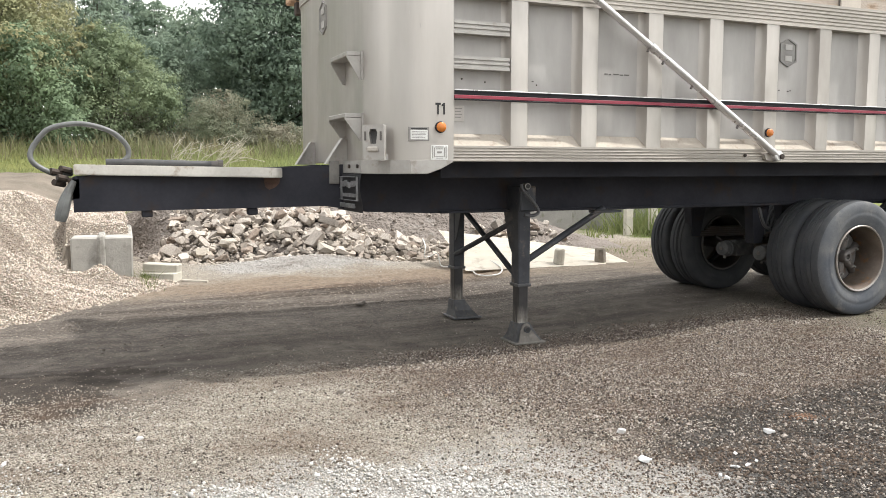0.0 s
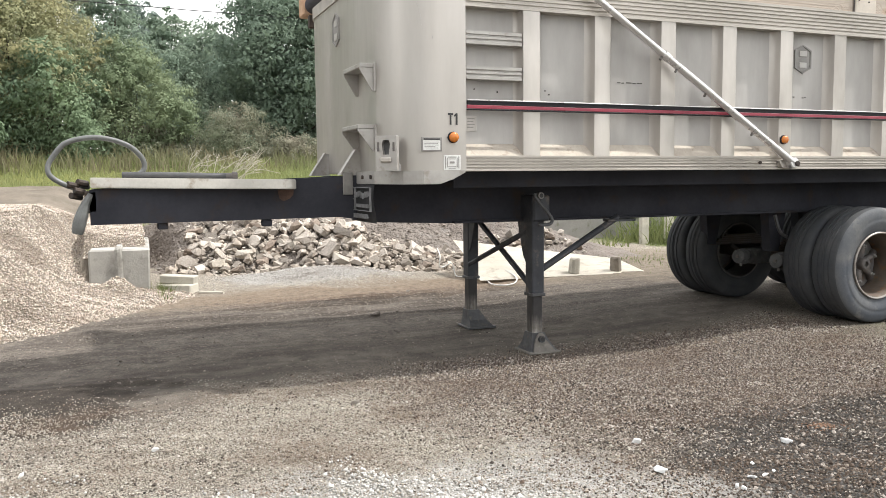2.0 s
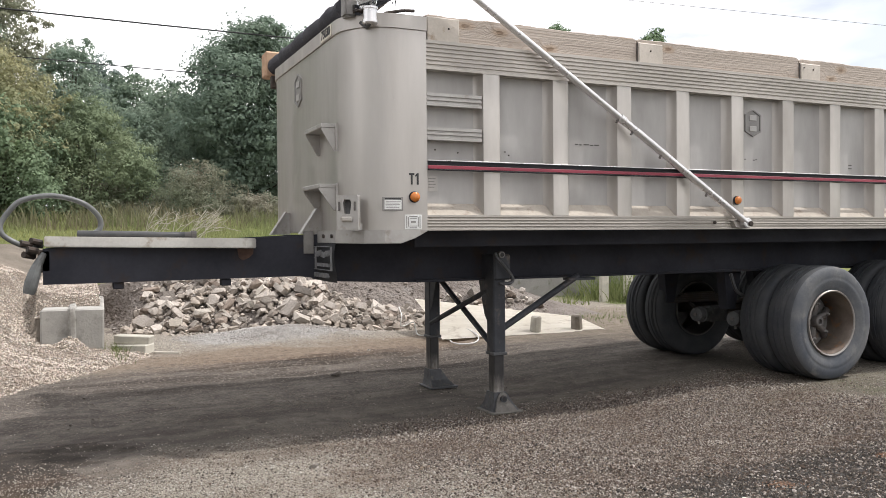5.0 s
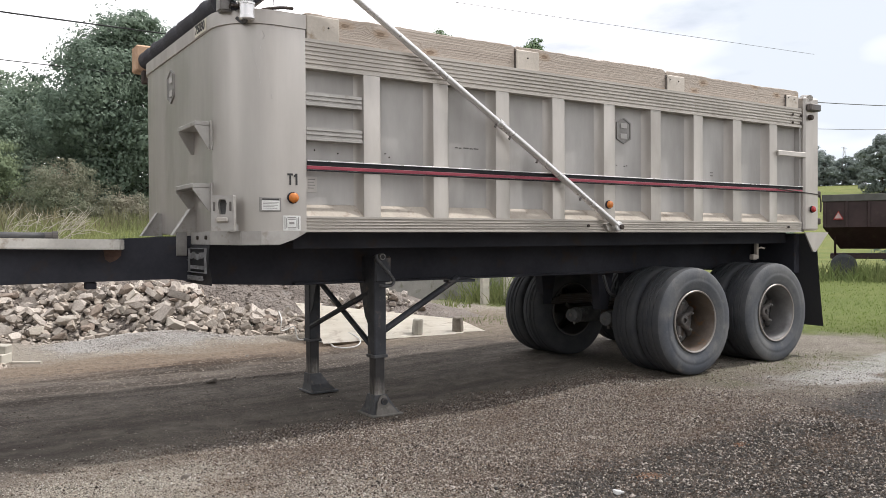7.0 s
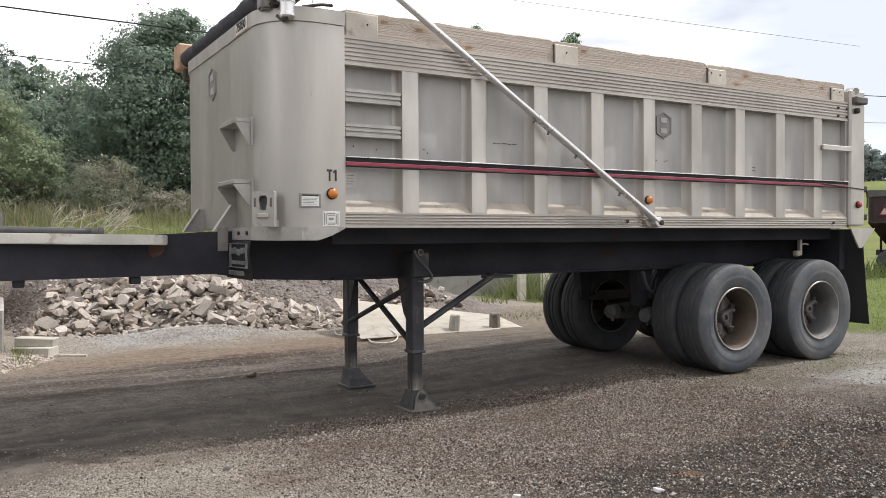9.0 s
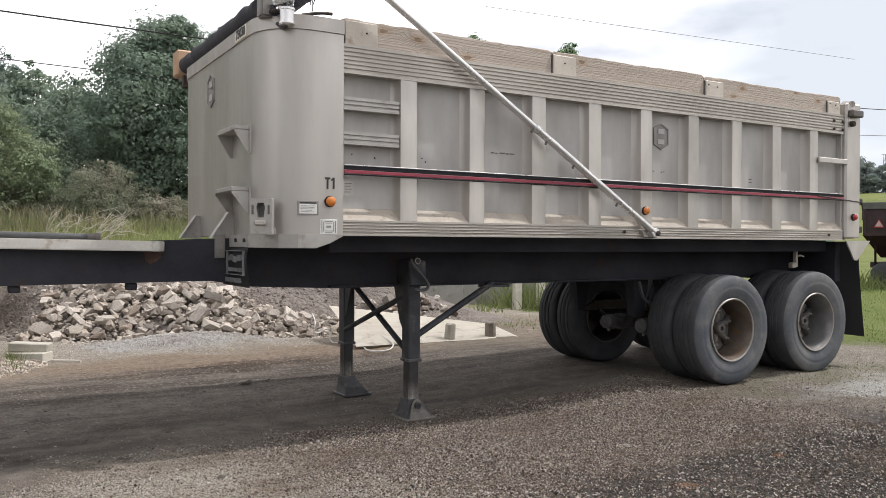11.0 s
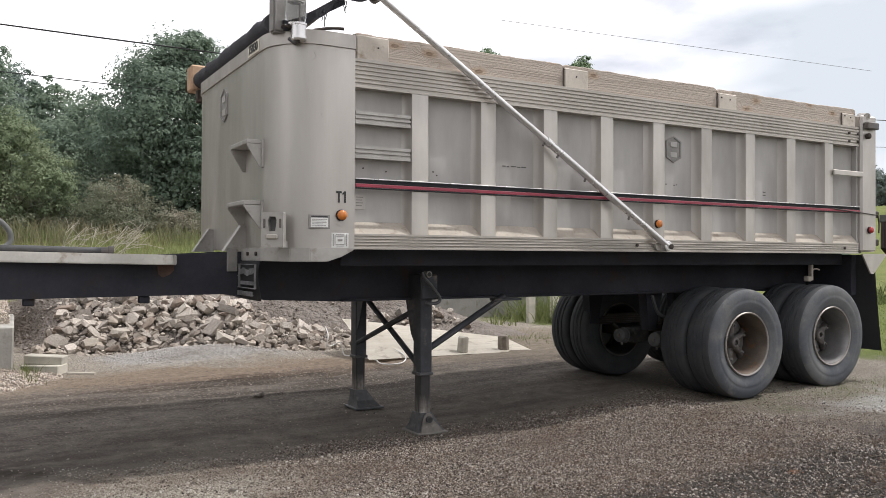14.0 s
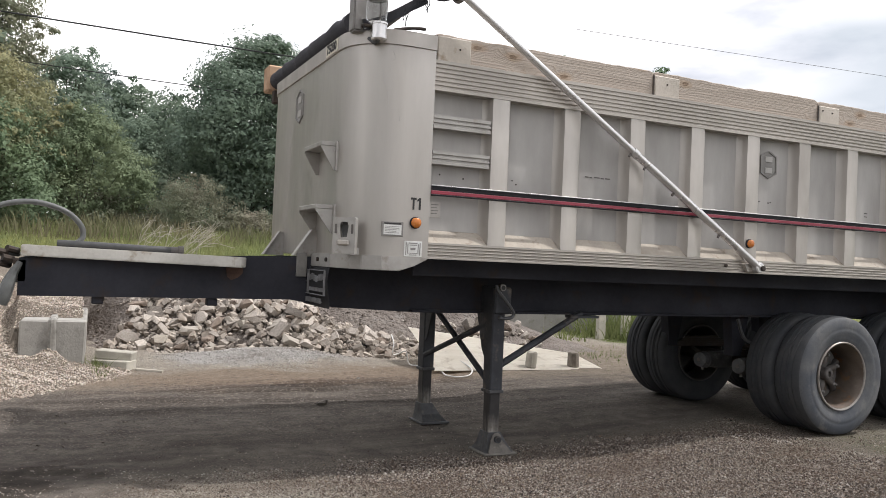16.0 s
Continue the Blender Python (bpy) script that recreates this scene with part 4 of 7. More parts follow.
smooth(part("arm_collar", tube(bmesh.new(), [PIVOT.lerp(ELBOW, 0.452), PIVOT.lerp(ELBOW, 0.468)], 0.033, 16), M_PIPE, trailer))
for f in (0.15, 0.32, 0.42, 0.47):
    p = PIVOT.lerp(ELBOW, f)
    bm = tube(bmesh.new(), [p + Vector((-0.014, 0, -0.024)), p + Vector((-0.026, 0, -0.045))], 0.010, 8)
    part("arm_bolt", bm, M_HUB, trailer)
bend = arc([ELBOW + Vector((0.03, 0, -0.018)), ELBOW + Vector((-0.05, 0.01, 0.048)), ELBOW + Vector((-0.10, 0.03, 0.045)), ELBOW + Vector((-0.20, 0.08, -0.03))], 6)
bm = tube(bmesh.new(), [ELBOW + Vector((0.01, -0.04, -0.03)), ELBOW + Vector((0.01, 0.04, -0.03))], 0.042, 24)
smooth(part("elbow_clamp", bm, M_HUB, trailer))
bm = tube(bmesh.new(), arc([ELBOW + Vector((-0.02, 0, -0.04)), ELBOW + Vector((-0.10, 0.01, -0.075)), ELBOW + Vector((-0.19, 0.03, -0.07))], 5), 0.009, 6)
part("frayed_cord", bm, M_TARP, trailer)
smooth(part("elbow", tube(bmesh.new(), bend, 0.030, 14), M_PIPE, trailer))
smooth(part("tarp_bar", tube(bmesh.new(), [ELBOW + Vector((-0.18, 0.08, -0.02)), (-0.07, 2.36, 3.09)], 0.022, 12), M_HUB, trailer))


def tarp_sheet():
    bm = bmesh.new()
    rows = []
    for j in range(25):
        v = j / 24
        y = 0.06 + 2.24 * v
        row = []
        for i in range(13):
            u = i / 12
            x = -0.06 - 0.44 * u
            z = 3.148 - 0.235 * u - 0.012 * math.sin(math.pi * u) + 0.012 * math.sin(y * 19 + u * 5)
            row.append(bm.verts.new((x, y + 0.02 * math.sin(u * 9 + v), z)))
        rows.append(row)
    for a, b in zip(rows, rows[1:]):
        for i in range(12):
            bm.faces.new((a[i], a[i + 1], b[i + 1], b[i]))
    # ragged edge that hangs down at the near side
    edge = rows[0]
    hang = [bm.verts.new(v.co + Vector((0.0, -0.012, -0.075 - 0.010 * math.sin(i * 1.9) - 0.008 * math.sin(i * 4.3)))) for i, v in enumerate(edge)]
    for i in range(12):
        bm.faces.new((edge[i], edge[i + 1], hang[i + 1], hang[i]))
    bmesh.ops.solidify(bm, geom=list(bm.faces), thickness=0.012)
    return bm


tarp = part("tarp", tarp_sheet(), M_TARP, trailer, "ragged black mesh tarp")
fray = random.Random(12)
for x0, long in ((-0.20, 0.060), (-0.215, 0.085), (-0.225, 0.045), (-0.06, 0.05), (-0.05, 0.035), (-0.07, 0.03), (-0.30, 0.03)):
    z0 = 3.148 + 0.235 * (x0 + 0.06) / 0.44 - 0.045
    thread = [(x0 + fray.uniform(-0.003, 0.003) * k, 0.045, z0 - (long + 0.03) * k / 4) for k in range(5)]
    part("frayed_thread", tube(bmesh.new(), thread, 0.0032, 5), M_TARP, tarp)
roll = [(-0.47 + 0.01 * math.sin(k * 1.3), 0.33 + 2.12 * k / 24, 2.958 + 0.008 * math.sin(k * 2.1)) for k in range(25)]
smooth(part("tarp_roll", tube(bmesh.new(), roll, [0.075 + 0.007 * math.sin(k * 2.7) for k in range(25)], 14), M_TARP, trailer, "rolled black mesh tarp"))
bm = block(bmesh.new(), -0.57, -0.42, 2.46, 2.64, 2.86, 3.10, 0.015)
part("roll_end_block", bm, M_WOOD_END, trailer, "orange wooden end block")
bm = block(bmesh.new(), -0.53, -0.43, 2.40, 2.46, 2.74, 2.86, 0.01)
part("roll_bracket", bm, M_RUSTY, trailer)
bm = prism(bmesh.new(), [(-0.555, 2.84), (-0.555, 3.085), (-0.51, 3.135), (-0.415, 3.135), (-0.37, 3.09), (-0.37, 2.84)], "y", 0.10, 0.20)
bmesh.ops.bevel(bm, geom=list(bm.edges), offset=0.012, segments=2, affect="EDGES")
part("tarp_housing", bm, M_CAST, trailer, "grey metal tarp gear housing")


def upright(profile, centre, sides=24):
    bm = bmesh.new()
    rings = [[bm.verts.new((centre[0] + r * math.cos(a), centre[1] + r * math.sin(a), z)) for a in (2 * math.pi * k / sides for k in range(sides))] for z, r in profile]
    for one, two in zip(rings, rings[1:]):
        for k in range(sides):
            bm.faces.new((one[k], one[(k + 1) % sides], two[(k + 1) % sides], two[k]))
    bm.faces.new(rings[0])
    bm.faces.new(rings[-1])
    return bm


MOTOR = (-0.410, 0.004)
bm = upright([(2.772, 0.046), (2.780, 0.053), (2.80, 0.053), (2.802, 0.049), (2.87, 0.049), (2.872, 0.054), (2.885, 0.054)], MOTOR)
motor = smooth(part("beacon_lamp", bm, M_PIPE, trailer, "clear beacon lamp on a bright metal base"))
DOME = (MOTOR[0] - 0.020, MOTOR[1] + 0.006)
bm = upright([(2.886, 0.050), (2.905, 0.066), (2.93, 0.070), (3.03, 0.071), (3.058, 0.060), (3.070, 0.036)], DOME)
smooth(part("clear_dome", bm, M_GLASS, motor, "clear dome"))
bm = tube(bmesh.new(), [(MOTOR[0], MOTOR[1], 2.886), (MOTOR[0], MOTOR[1], 3.01)], 0.006, 8)
part("lamp_stem", bm, M_HUB, motor)
part("lamp_cap", upright([(3.012, 0.030), (3.022, 0.046), (3.028, 0.046), (3.034, 0.020)], DOME, 20), M_CAST, motor)
bm = tube(bmesh.new(), arc([(-0.41, 0.012, 2.776), (-0.42, 0.05, 2.765), (-0.45, 0.09, 2.80)], 5), 0.012, 8)
part("motor_cable", bm, M_HOSE, motor)
bm = block(bmesh.new(), -0.50, -0.34, 0.06, 0.22, 2.862, 2.885, 0.005)
part("lamp_shelf", bm, M_RUSTY, trailer)
# bent metal strip on the lip by the motor
bm = tube(bmesh.new(), arc([(-0.30, 0.02, 2.862), (-0.18, -0.01, 2.885), (-0.09, 0.0, 2.895)], 5), 0.011, 8)
part("bent_strip", bm, M_RUSTY, trailer)

# ---- trailer: rear ----
bm = lathe(bmesh.new(), [(-0.012, 0.03), (-0.05, 0.03), (-0.055, 0.02)], (5.86, 0, 2.62), 12)
part("post_bolt", bm, M_RUSTY, trailer)
bm = block(bmesh.new(), 5.80, 5.99, -0.075, -0.013, 2.69, 2.765, 0.01)
part("rear_work_lamp", bm, M_HUB, trailer, "small black work lamp")
bm = tube(bmesh.new(), [(5.86, -0.02, 2.83), (5.95, 0.12, 2.86)], 0.035, 12)
part("gate_hinge_pin", bm, M_ALU, trailer)
for z in (1.80, 1.50):
    bm = block(bmesh.new(), REAR + 0.002, REAR + 0.09, -0.01, 0.06, z - 0.035, z + 0.035, 0.01)
    part("gate_latch", bm, M_RUSTY, trailer)
bm = tube(bmesh.new(), arc([(REAR + 0.06, -0.01, 1.80), (REAR + 0.085, -0.01, 1.70), (REAR + 0.08, -0.01, 1.60)], 5), 0.008, 6)
part("latch_chain", bm, M_RUSTY, trailer)
bm = tube(bmesh.new(), [(5.30, -0.02, 1.835), (6.03, -0.03, 1.79)], 0.006, 6)
part("pull_rod", bm, M_RUSTY, trailer)
for y0, y1 in ((0.0, 0.72), (WIDE - 0.72, WIDE)):
    bm = bmesh.new()
    rows = [[bm.verts.new((6.02 + 0.13 * (k / 8) ** 1.3 + 0.008 * math.sin(j * 1.4), y0 + (y1 - y0) * j / 5, 1.37 - 1.03 * k / 8)) for j in range(6)] for k in range(9)]
    for a, b in zip(rows, rows[1:]):
        for j in range(5):
            bm.faces.new((a[j], a[j + 1], b[j + 1], b[j]))
    bmesh.ops.solidify(bm, geom=list(bm.faces), thickness=0.012)
    part("mud_flap", bm, M_FLAP, trailer, "black rubber mud flap")
bm = prism(bmesh.new(), [(5.80, 1.379), (5.95, 1.17), (6.00, 1.165), (6.24, 1.379)], "y", -0.004, 0.012)
part("corner_gusset", bm, M_ALU, trailer)
bm = block(bmesh.new(), 5.50, 5.535, 0.38, 0.42, 1.09, 1.26, 0.004)
valve = part("valve_bracket", bm, M_KEEPER, trailer, "small pale valve bracket")
part("valve_body", block(bmesh.new(), 5.43, 5.498, 0.37, 0.43, 1.08, 1.14, 0.01), M_KEEPER, valve)
part("valve_pipe", tube(bmesh.new(), arc([(5.536, 0.40, 1.20), (5.60, 0.40, 1.215), (5.66, 0.40, 1.205)], 4), 0.009, 8), M_KEEPER, valve)

# ---- wheels ----
RAD = 0.525
TYRE = [(0.126, 0.30), (0.132, 0.318), (0.139, 0.328), (0.140, 0.336), (0.150, 0.36), (0.155, 0.385), (0.1575, 0.405), (0.155, 0.412), (0.1575, 0.425), (0.156, 0.455), (0.151, 0.482), (0.142, 0.502), (0.127, 0.515), (0.100, 0.521), (0.066, 0.5235), (0.063, 0.516), (0.055, 0.516), (0.052, 0.5245),
        (0.018, 0.526), (0.015, 0.518), (0.006, 0.518), (0.003, 0.526)]


def tyre_profile():
    right = [(y - 0.0, r) for y, r in TYRE]
    left = [(-y, r) for y, r in TYRE[::-1]]
    return right + left


FLANGE = [(-0.126, 0.300), (-0.140, 0.303), (-0.147, 0.297), (-0.143, 0.287), (-0.136, 0.284)]
RIM = [(-0.136, 0.283), (-0.120, 0.276), (-0.09, 0.262), (0.0, 0.252), (0.06, 0.250), (0.12, 0.255)]


M_FLANGE = surface("scuffed_rim_edge", (0.33, 0.305, 0.28), (0.20, 0.175, 0.15), 0.45, 0.4, 6.0, 60, 0.2, 0.002)


M_DISH = surface("dull_wheel_steel", (0.23, 0.225, 0.22), (0.15, 0.14, 0.13), 0.55, 0.2, 6.0, 60, 0.2, 0.002, stain=(0.20, 0.13, 0.085))


def wheel(centre, outward, rim_mat):
    """One tyre on its rim; outward is -1 where the hollow side faces the near side."""
    bm = bmesh.new()
    sides = 56
    rings = [[bm.verts.new((centre[0] + r * math.cos(a), centre[1] + y, centre[2] + r * math.sin(a))) for a in (2 * math.pi * k / sides for k in range(sides))] for y, r in tyre_profile()]
    for one, two in zip(rings, rings[1:]):
        for k in range(sides):
            bm.faces.new((one[k], one[(k + 1) % sides], two[(k + 1) % sides], two[k]))
    # tyres sit a little flat on the ground
    for v in bm.verts:
        v.co.z = max(v.co.z, centre[2] - RAD + 0.012)
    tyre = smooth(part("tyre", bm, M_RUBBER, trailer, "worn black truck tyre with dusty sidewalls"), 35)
    tyre.data.materials.append(M_SHADED_RUBBER)
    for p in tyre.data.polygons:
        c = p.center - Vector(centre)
        # treads and all but the near outer tyres get the shade-dark rubber
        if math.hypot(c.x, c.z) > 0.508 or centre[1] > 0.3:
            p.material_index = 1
    bm = bmesh.new()
    rings = [[bm.verts.new((centre[0] + r * math.cos(a), centre[1] - outward * y, centre[2] + r * math.sin(a))) for a in (2 * math.pi * k / sides for k in range(sides))] for y, r in RIM]
    for one, two in zip(rings, rings[1:]):
        for k in range(sides):
            bm.faces.new((one[k], one[(k + 1) % sides], two[(k + 1) % sides], two[k]))
    bmesh.ops.solidify(bm, geom=list(bm.faces), thickness=0.008)
    rim = smooth(part("rim", bm, rim_mat, tyre), 35)
    bm = lathe(bmesh.new(), [(-outward * y, r) for y, r in FLANGE] + [(-outward * -0.130, 0.290)], centre, 48)
    bmesh.ops.delete(bm, geom=[f for f in bm.faces if len(f.verts) > 4], context="FACES_ONLY")
    smooth(part("rim_flange", bm, M_FLANGE if rim_mat is not M_HUB else M_HUB, tyre), 35)
    return tyre


AXLES = ((4.036, RAD - 0.008), (5.320, RAD + 0.010))
for n, (x, zc) in enumerate(AXLES):
    rim_mat = (M_RIM, M_RIM_B)[n]
    for y, out in ((0.152, -1), (0.485, 1), (WIDE - 0.558, -1), (WIDE - 0.225, 1)):
        # inner rims take the dark hub colour in place of their shade
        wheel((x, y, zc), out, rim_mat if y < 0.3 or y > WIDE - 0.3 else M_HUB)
    for near in (True, False):
        s, y0 = (1, 0.0) if near else (-1, WIDE)
        dish = lathe(bmesh.new(), [(s * 0.285, 0.2475), (s * 0.268, 0.2475), (s * 0.262, 0.20), (s * 0.250, 0.13), (s * 0.262, 0.08)], (x, y0, zc), 36)
        part("wheel_dish", dish, M_DISH, trailer, "dull grey steel wheel dish")
        prof = [(0.31, 0.246), (0.295, 0.246), (0.29, 0.14), (0.255, 0.105), (0.235, 0.062), (0.155, 0.055), (0.142, 0.048), (0.138, 0.040), (0.140, 0.025), (0.165, 0.023)]
        bm = lathe(bmesh.new(), [(s * a, r) for a, r in prof], (x, y0, zc), 32)
        hub = smooth(part("hub", bm, M_HUB, trailer, "dark wheel hub"))
        for k in range(6):
            a = math.pi / 3 * k - 0.66
            ca, sa = math.cos(a), math.sin(a)
            bm = bmesh.new()
            tube(bm, arc([(x + 0.055 * ca, y0 + s * 0.235, zc + 0.055 * sa), (x + 0.12 * ca, y0 + s * 0.215, zc + 0.12 * sa), (x + 0.175 * ca, y0 + s * 0.225, zc + 0.175 * sa), (x + 0.232 * ca, y0 + s * 0.26, zc + 0.232 * sa)], 3), [0.040, 0.038, 0.036, 0.034, 0.032, 0.030, 0.030, 0.030, 0.034, 0.038], 9)
            smooth(part("spoke", bm, M_HUB, hub))
            bm = lathe(bmesh.new(), [(s * 0.225, 0.020), (s * 0.185, 0.020), (s * 0.180, 0.012), (s * 0.168, 0.011), (s * 0.166, 0.006)], (x + 0.165 * ca, y0, zc + 0.165 * sa), 6)
            part("wheel_nut", bm, M_CAST, hub)
    bm = tube(bmesh.new(), [(x, 0.3, zc), (x, WIDE - 0.3, zc)], 0.065, 16)
    smooth(part("axle", bm, M_RUSTY, trailer))
    for y, yc in ((0.78, 0.74), (WIDE - 0.78, 1.245)):
        way = Vector((-0.94, -0.22, 0.06)).normalized()
        p0 = Vector((x - 0.28, yc + 0.05, zc - 0.015))
        bm = bmesh.new()
        tube(bm, [p0 + way * d for d in (0.0, 0.02, 0.10, 0.105, 0.125, 0.13, 0.20, 0.212)], [0.05, 0.070, 0.076, 0.084, 0.084, 0.076, 0.070, 0.045], 22)
        chamber = smooth(part("brake_chamber", bm, M_CHAMBER, trailer, "dusty grey brake chamber"), 40)
        part("chamber_port", tube(bmesh.new(), [p0 + way * 0.212, p0 + way * 0.222], 0.018, 10), M_HUB, chamber)
        part("air_nipple", tube(bmesh.new(), [p0 + way * 0.15 + Vector((0, 0, -0.07)), p0 + way * 0.15 + Vector((0, 0, -0.10))], 0.012, 8), M_CAST, chamber)
        bm = block(bmesh.new(), x - 0.30, x - 0.03, yc - 0.01, yc + 0.11, zc - 0.09, zc + 0.07, 0.02)
        part("chamber_bracket", bm, M_CHAMBER, trailer)
        bm = tube(bmesh.new(), [(x - 0.2, y, zc + 0.08), (x - 0.05, y, zc - 0.02)], 0.02, 8)
        part("push_rod", bm, M_RUSTY, trailer)
        bm = bmesh.new()
        for k in range(5):
            block(bm, x - 0.42 + 0.05 * k, x + 0.42 - 0.05 * k, y + 0.06, y + 0.14, zc + 0.075 + 0.022 * k, zc + 0.095 + 0.022 * k)
        part("leaf_spring", bm, M_RUSTY, trailer)
        bm = prism(bmesh.new(), [(x - 0.50, 0.976), (x - 0.46, 0.60), (x - 0.36, 0.60), (x - 0.28, 0.976)], "y", y + 0.05, y + 0.16)
        part("spring_hanger", bm, M_BLACK, trailer)
bm = tube(bmesh.new(), arc([(3.45, 0.66, 0.96), (3.50, 0.64, 0.80), (3.62, 0.66, 0.74)], 6), 0.016, 8)
part("air_line", bm, M_HOSE, trailer)

# ---- landing gear ----
def worn_leg_material():
    """Black paint on the sliding leg, worn to bare grey metal towards the foot, in long streaks."""
    m, nodes, links, bsdf = base_mat("worn_leg_steel", 0.55, 0.15)
    co = nodes.new("ShaderNodeNewGeometry").outputs["Position"]
    sep = nodes.new("ShaderNodeSeparateXYZ")
    links.new(co, sep.inputs[0])
    rub = nodes.new("ShaderNodeMapRange")
    rub.inputs["From Min"].default_value, rub.inputs["From Max"].default_value = 0.30, 0.02
    links.new(sep.outputs["Z"], rub.inputs["Value"])
    streak = noise_fac(nodes, links, co, 22.0, 6.0, 0.25, 0.75, (1.0, 1.0, 0.12))
    both = nodes.new("ShaderNodeMath")
    both.operation = "MULTIPLY"
    links.new(rub.outputs["Result"], both.inputs[0])
    links.new(streak, both.inputs[1])
    worn = nodes.new("ShaderNodeMapRange")
    worn.inputs["From Min"].default_value, worn.inputs["From Max"].default_value = 0.12, 0.52
    links.new(both.outputs[0], worn.inputs["Value"])
    paint = mix_colour(nodes, links, noise_fac(nodes, links, co, 9.0, 5.0, 0.35, 0.7), (0.022, 0.021, 0.022), (0.040, 0.037, 0.036))
    bare = mix_colour(nodes, links, noise_fac(nodes, links, co, 30.0, 5.0, 0.35, 0.7), (0.29, 0.275, 0.25), (0.17, 0.145, 0.12))
    links.new(mix_colour(nodes, links, worn.outputs["Result"], paint, bare), bsdf.inputs["Base Color"])
    return m


M_LEG_WORN = worn_leg_material()
M_LEG_EDGE = surface("scuffed_leg_steel", (0.105, 0.107, 0.112), (0.062, 0.062, 0.066), 0.55, 0.3, 9.0, 60, 0.2, 0.002, stain=(0.16, 0.14, 0.12))
M_FOOT = surface("dusty_foot_steel", (0.21, 0.197, 0.177), (0.12, 0.112, 0.102), 0.8, 0.0, 8.0, 60, 0.25, 0.002, stain=(0.26, 0.24, 0.21))
LX0, LX1, GROUND_F = 0.805, 0.915, -0.092
for inward, ya in ((1, 0.525), (-1, WIDE - 0.525)):
    def yy(d, ya=ya, inward=inward):
        return ya + inward * d

    def across(bm, x0, x1, d0, d1, z0, z1, bevel):
        return block(bm, x0, x1, *sorted((yy(d0), yy(d1))), z0, z1, bevel)

    leg = part("landing_leg", across(bmesh.new(), LX0, LX1, 0.0, 0.125, 0.385, 1.19, 0.010), M_LEG, trailer, "worn black landing leg on a flared foot")
    part("collar", across(bmesh.new(), LX0 - 0.008, LX1 + 0.008, -0.008, 0.133, 0.376, 0.402, 0.005), M_LEG_EDGE, leg)
    part("inner_leg", across(bmesh.new(), LX0 + 0.009, LX1 - 0.011, 0.010, 0.114, 0.0, 0.384, 0.008), M_LEG_WORN, leg, "lower leg with paint worn to grey and rust")
    # flared foot: four sloping cheeks over a square plate, with a pinned ear in front
    bm = bmesh.new()
    low = [bm.verts.new((x, yy(d), GROUND_F + 0.017)) for x, d in ((0.782, -0.012), (1.022, -0.012), (1.022, 0.215), (0.782, 0.215))]
    mid = [bm.verts.new((x, yy(d), GROUND_F + 0.075)) for x, d in ((0.795, -0.006), (0.975, -0.006), (0.975, 0.165), (0.795, 0.165))]
    top = [bm.verts.new((x, yy(d), 0.078)) for x, d in ((0.803, 0.0), (0.914, 0.0), (0.914, 0.125), (0.803, 0.125))]
    for a, b in ((low, mid), (mid, top)):
        for k in range(4):
            bm.faces.new((a[k], a[(k + 1) % 4], b[(k + 1) % 4], b[k]))
    bm.faces.new(low)
    bm.faces.new(top)
    part("foot_skirt", bm, M_LEG_EDGE, leg)
    ear = [(0.800, GROUND_F + 0.016), (0.818, 0.020), (0.832, 0.058), (0.852, 0.078), (0.880, 0.080), (0.900, 0.064), (0.906, 0.030), (1.005, GROUND_F + 0.016)]
    # the far foot takes the darker of the two steels
    part("foot_ear", prism(bmesh.new(), ear, "y", *sorted((yy(-0.030), yy(-0.018)))), M_FOOT if inward > 0 else M_LEG_EDGE, leg)
    part("foot_plate", across(bmesh.new(), 0.762, 1.045, -0.04, 0.235, GROUND_F, GROUND_F + 0.017, 0.004), M_FOOT if inward > 0 else M_LEG_EDGE, leg)
    part("foot_pin", tube(bmesh.new(), [(0.868, yy(-0.030), 0.032), (0.868, yy(-0.052), 0.032)], 0.027, 16), M_LEG, leg)
    # black disc on the pin's end stands in for its shaded bore
    part("pin_bore_shade", tube(bmesh.new(), [(0.868, yy(-0.050), 0.032), (0.868, yy(-0.0535), 0.032)], 0.018, 14), M_INK, leg)
    # wing plate that tapers down the inner side
    wing = [(yy(0.126), 1.19), (yy(0.27), 1.19), (yy(0.27), 0.97), (yy(0.175), 0.70), (yy(0.126), 0.64)]
    part("leg_wing", prism(bmesh.new(), wing, "x", 0.812, 0.824), M_LEG, leg)
    part("gear_case", across(bmesh.new(), LX0 - 0.004, LX1 + 0.03, -0.035, 0.0, 0.985, 1.19, 0.012), M_LEG, leg)
    if inward > 0:
        part("diagonal_brace", tube(bmesh.new(), [(LX1 + 0.002, yy(0.06), 0.585), (1.70, yy(0.13), 0.99)], 0.028, 10), M_LEG, leg)
    if inward > 0:
        part("brace_pad", across(bmesh.new(), 1.58, 1.86, 0.09, 0.18, 0.952, 0.974, 0.004), M_LEG, leg)
for a, b, off in ((0.42, 0.98, 0.015), (0.90, 0.52, -0.035)):
    bm = tube(bmesh.new(), [(0.86 + off, 0.64, a), (0.86 + off, WIDE - 0.64, b)], 0.024, 8)
    part("cross_brace", bm, M_LEG, trailer)
crank = smooth(part("crank_shaft", tube(bmesh.new(), [(0.832, 0.492, 1.187), (0.832, 0.430, 1.189)], 0.026, 16), M_CAST, trailer, "grey steel crank socket"))
# black disc stands in for the shade inside the socket
part("shaft_bore_shade", tube(bmesh.new(), [(0.832, 0.431, 1.189), (0.832, 0.427, 1.189)], 0.017, 14), M_INK, crank)
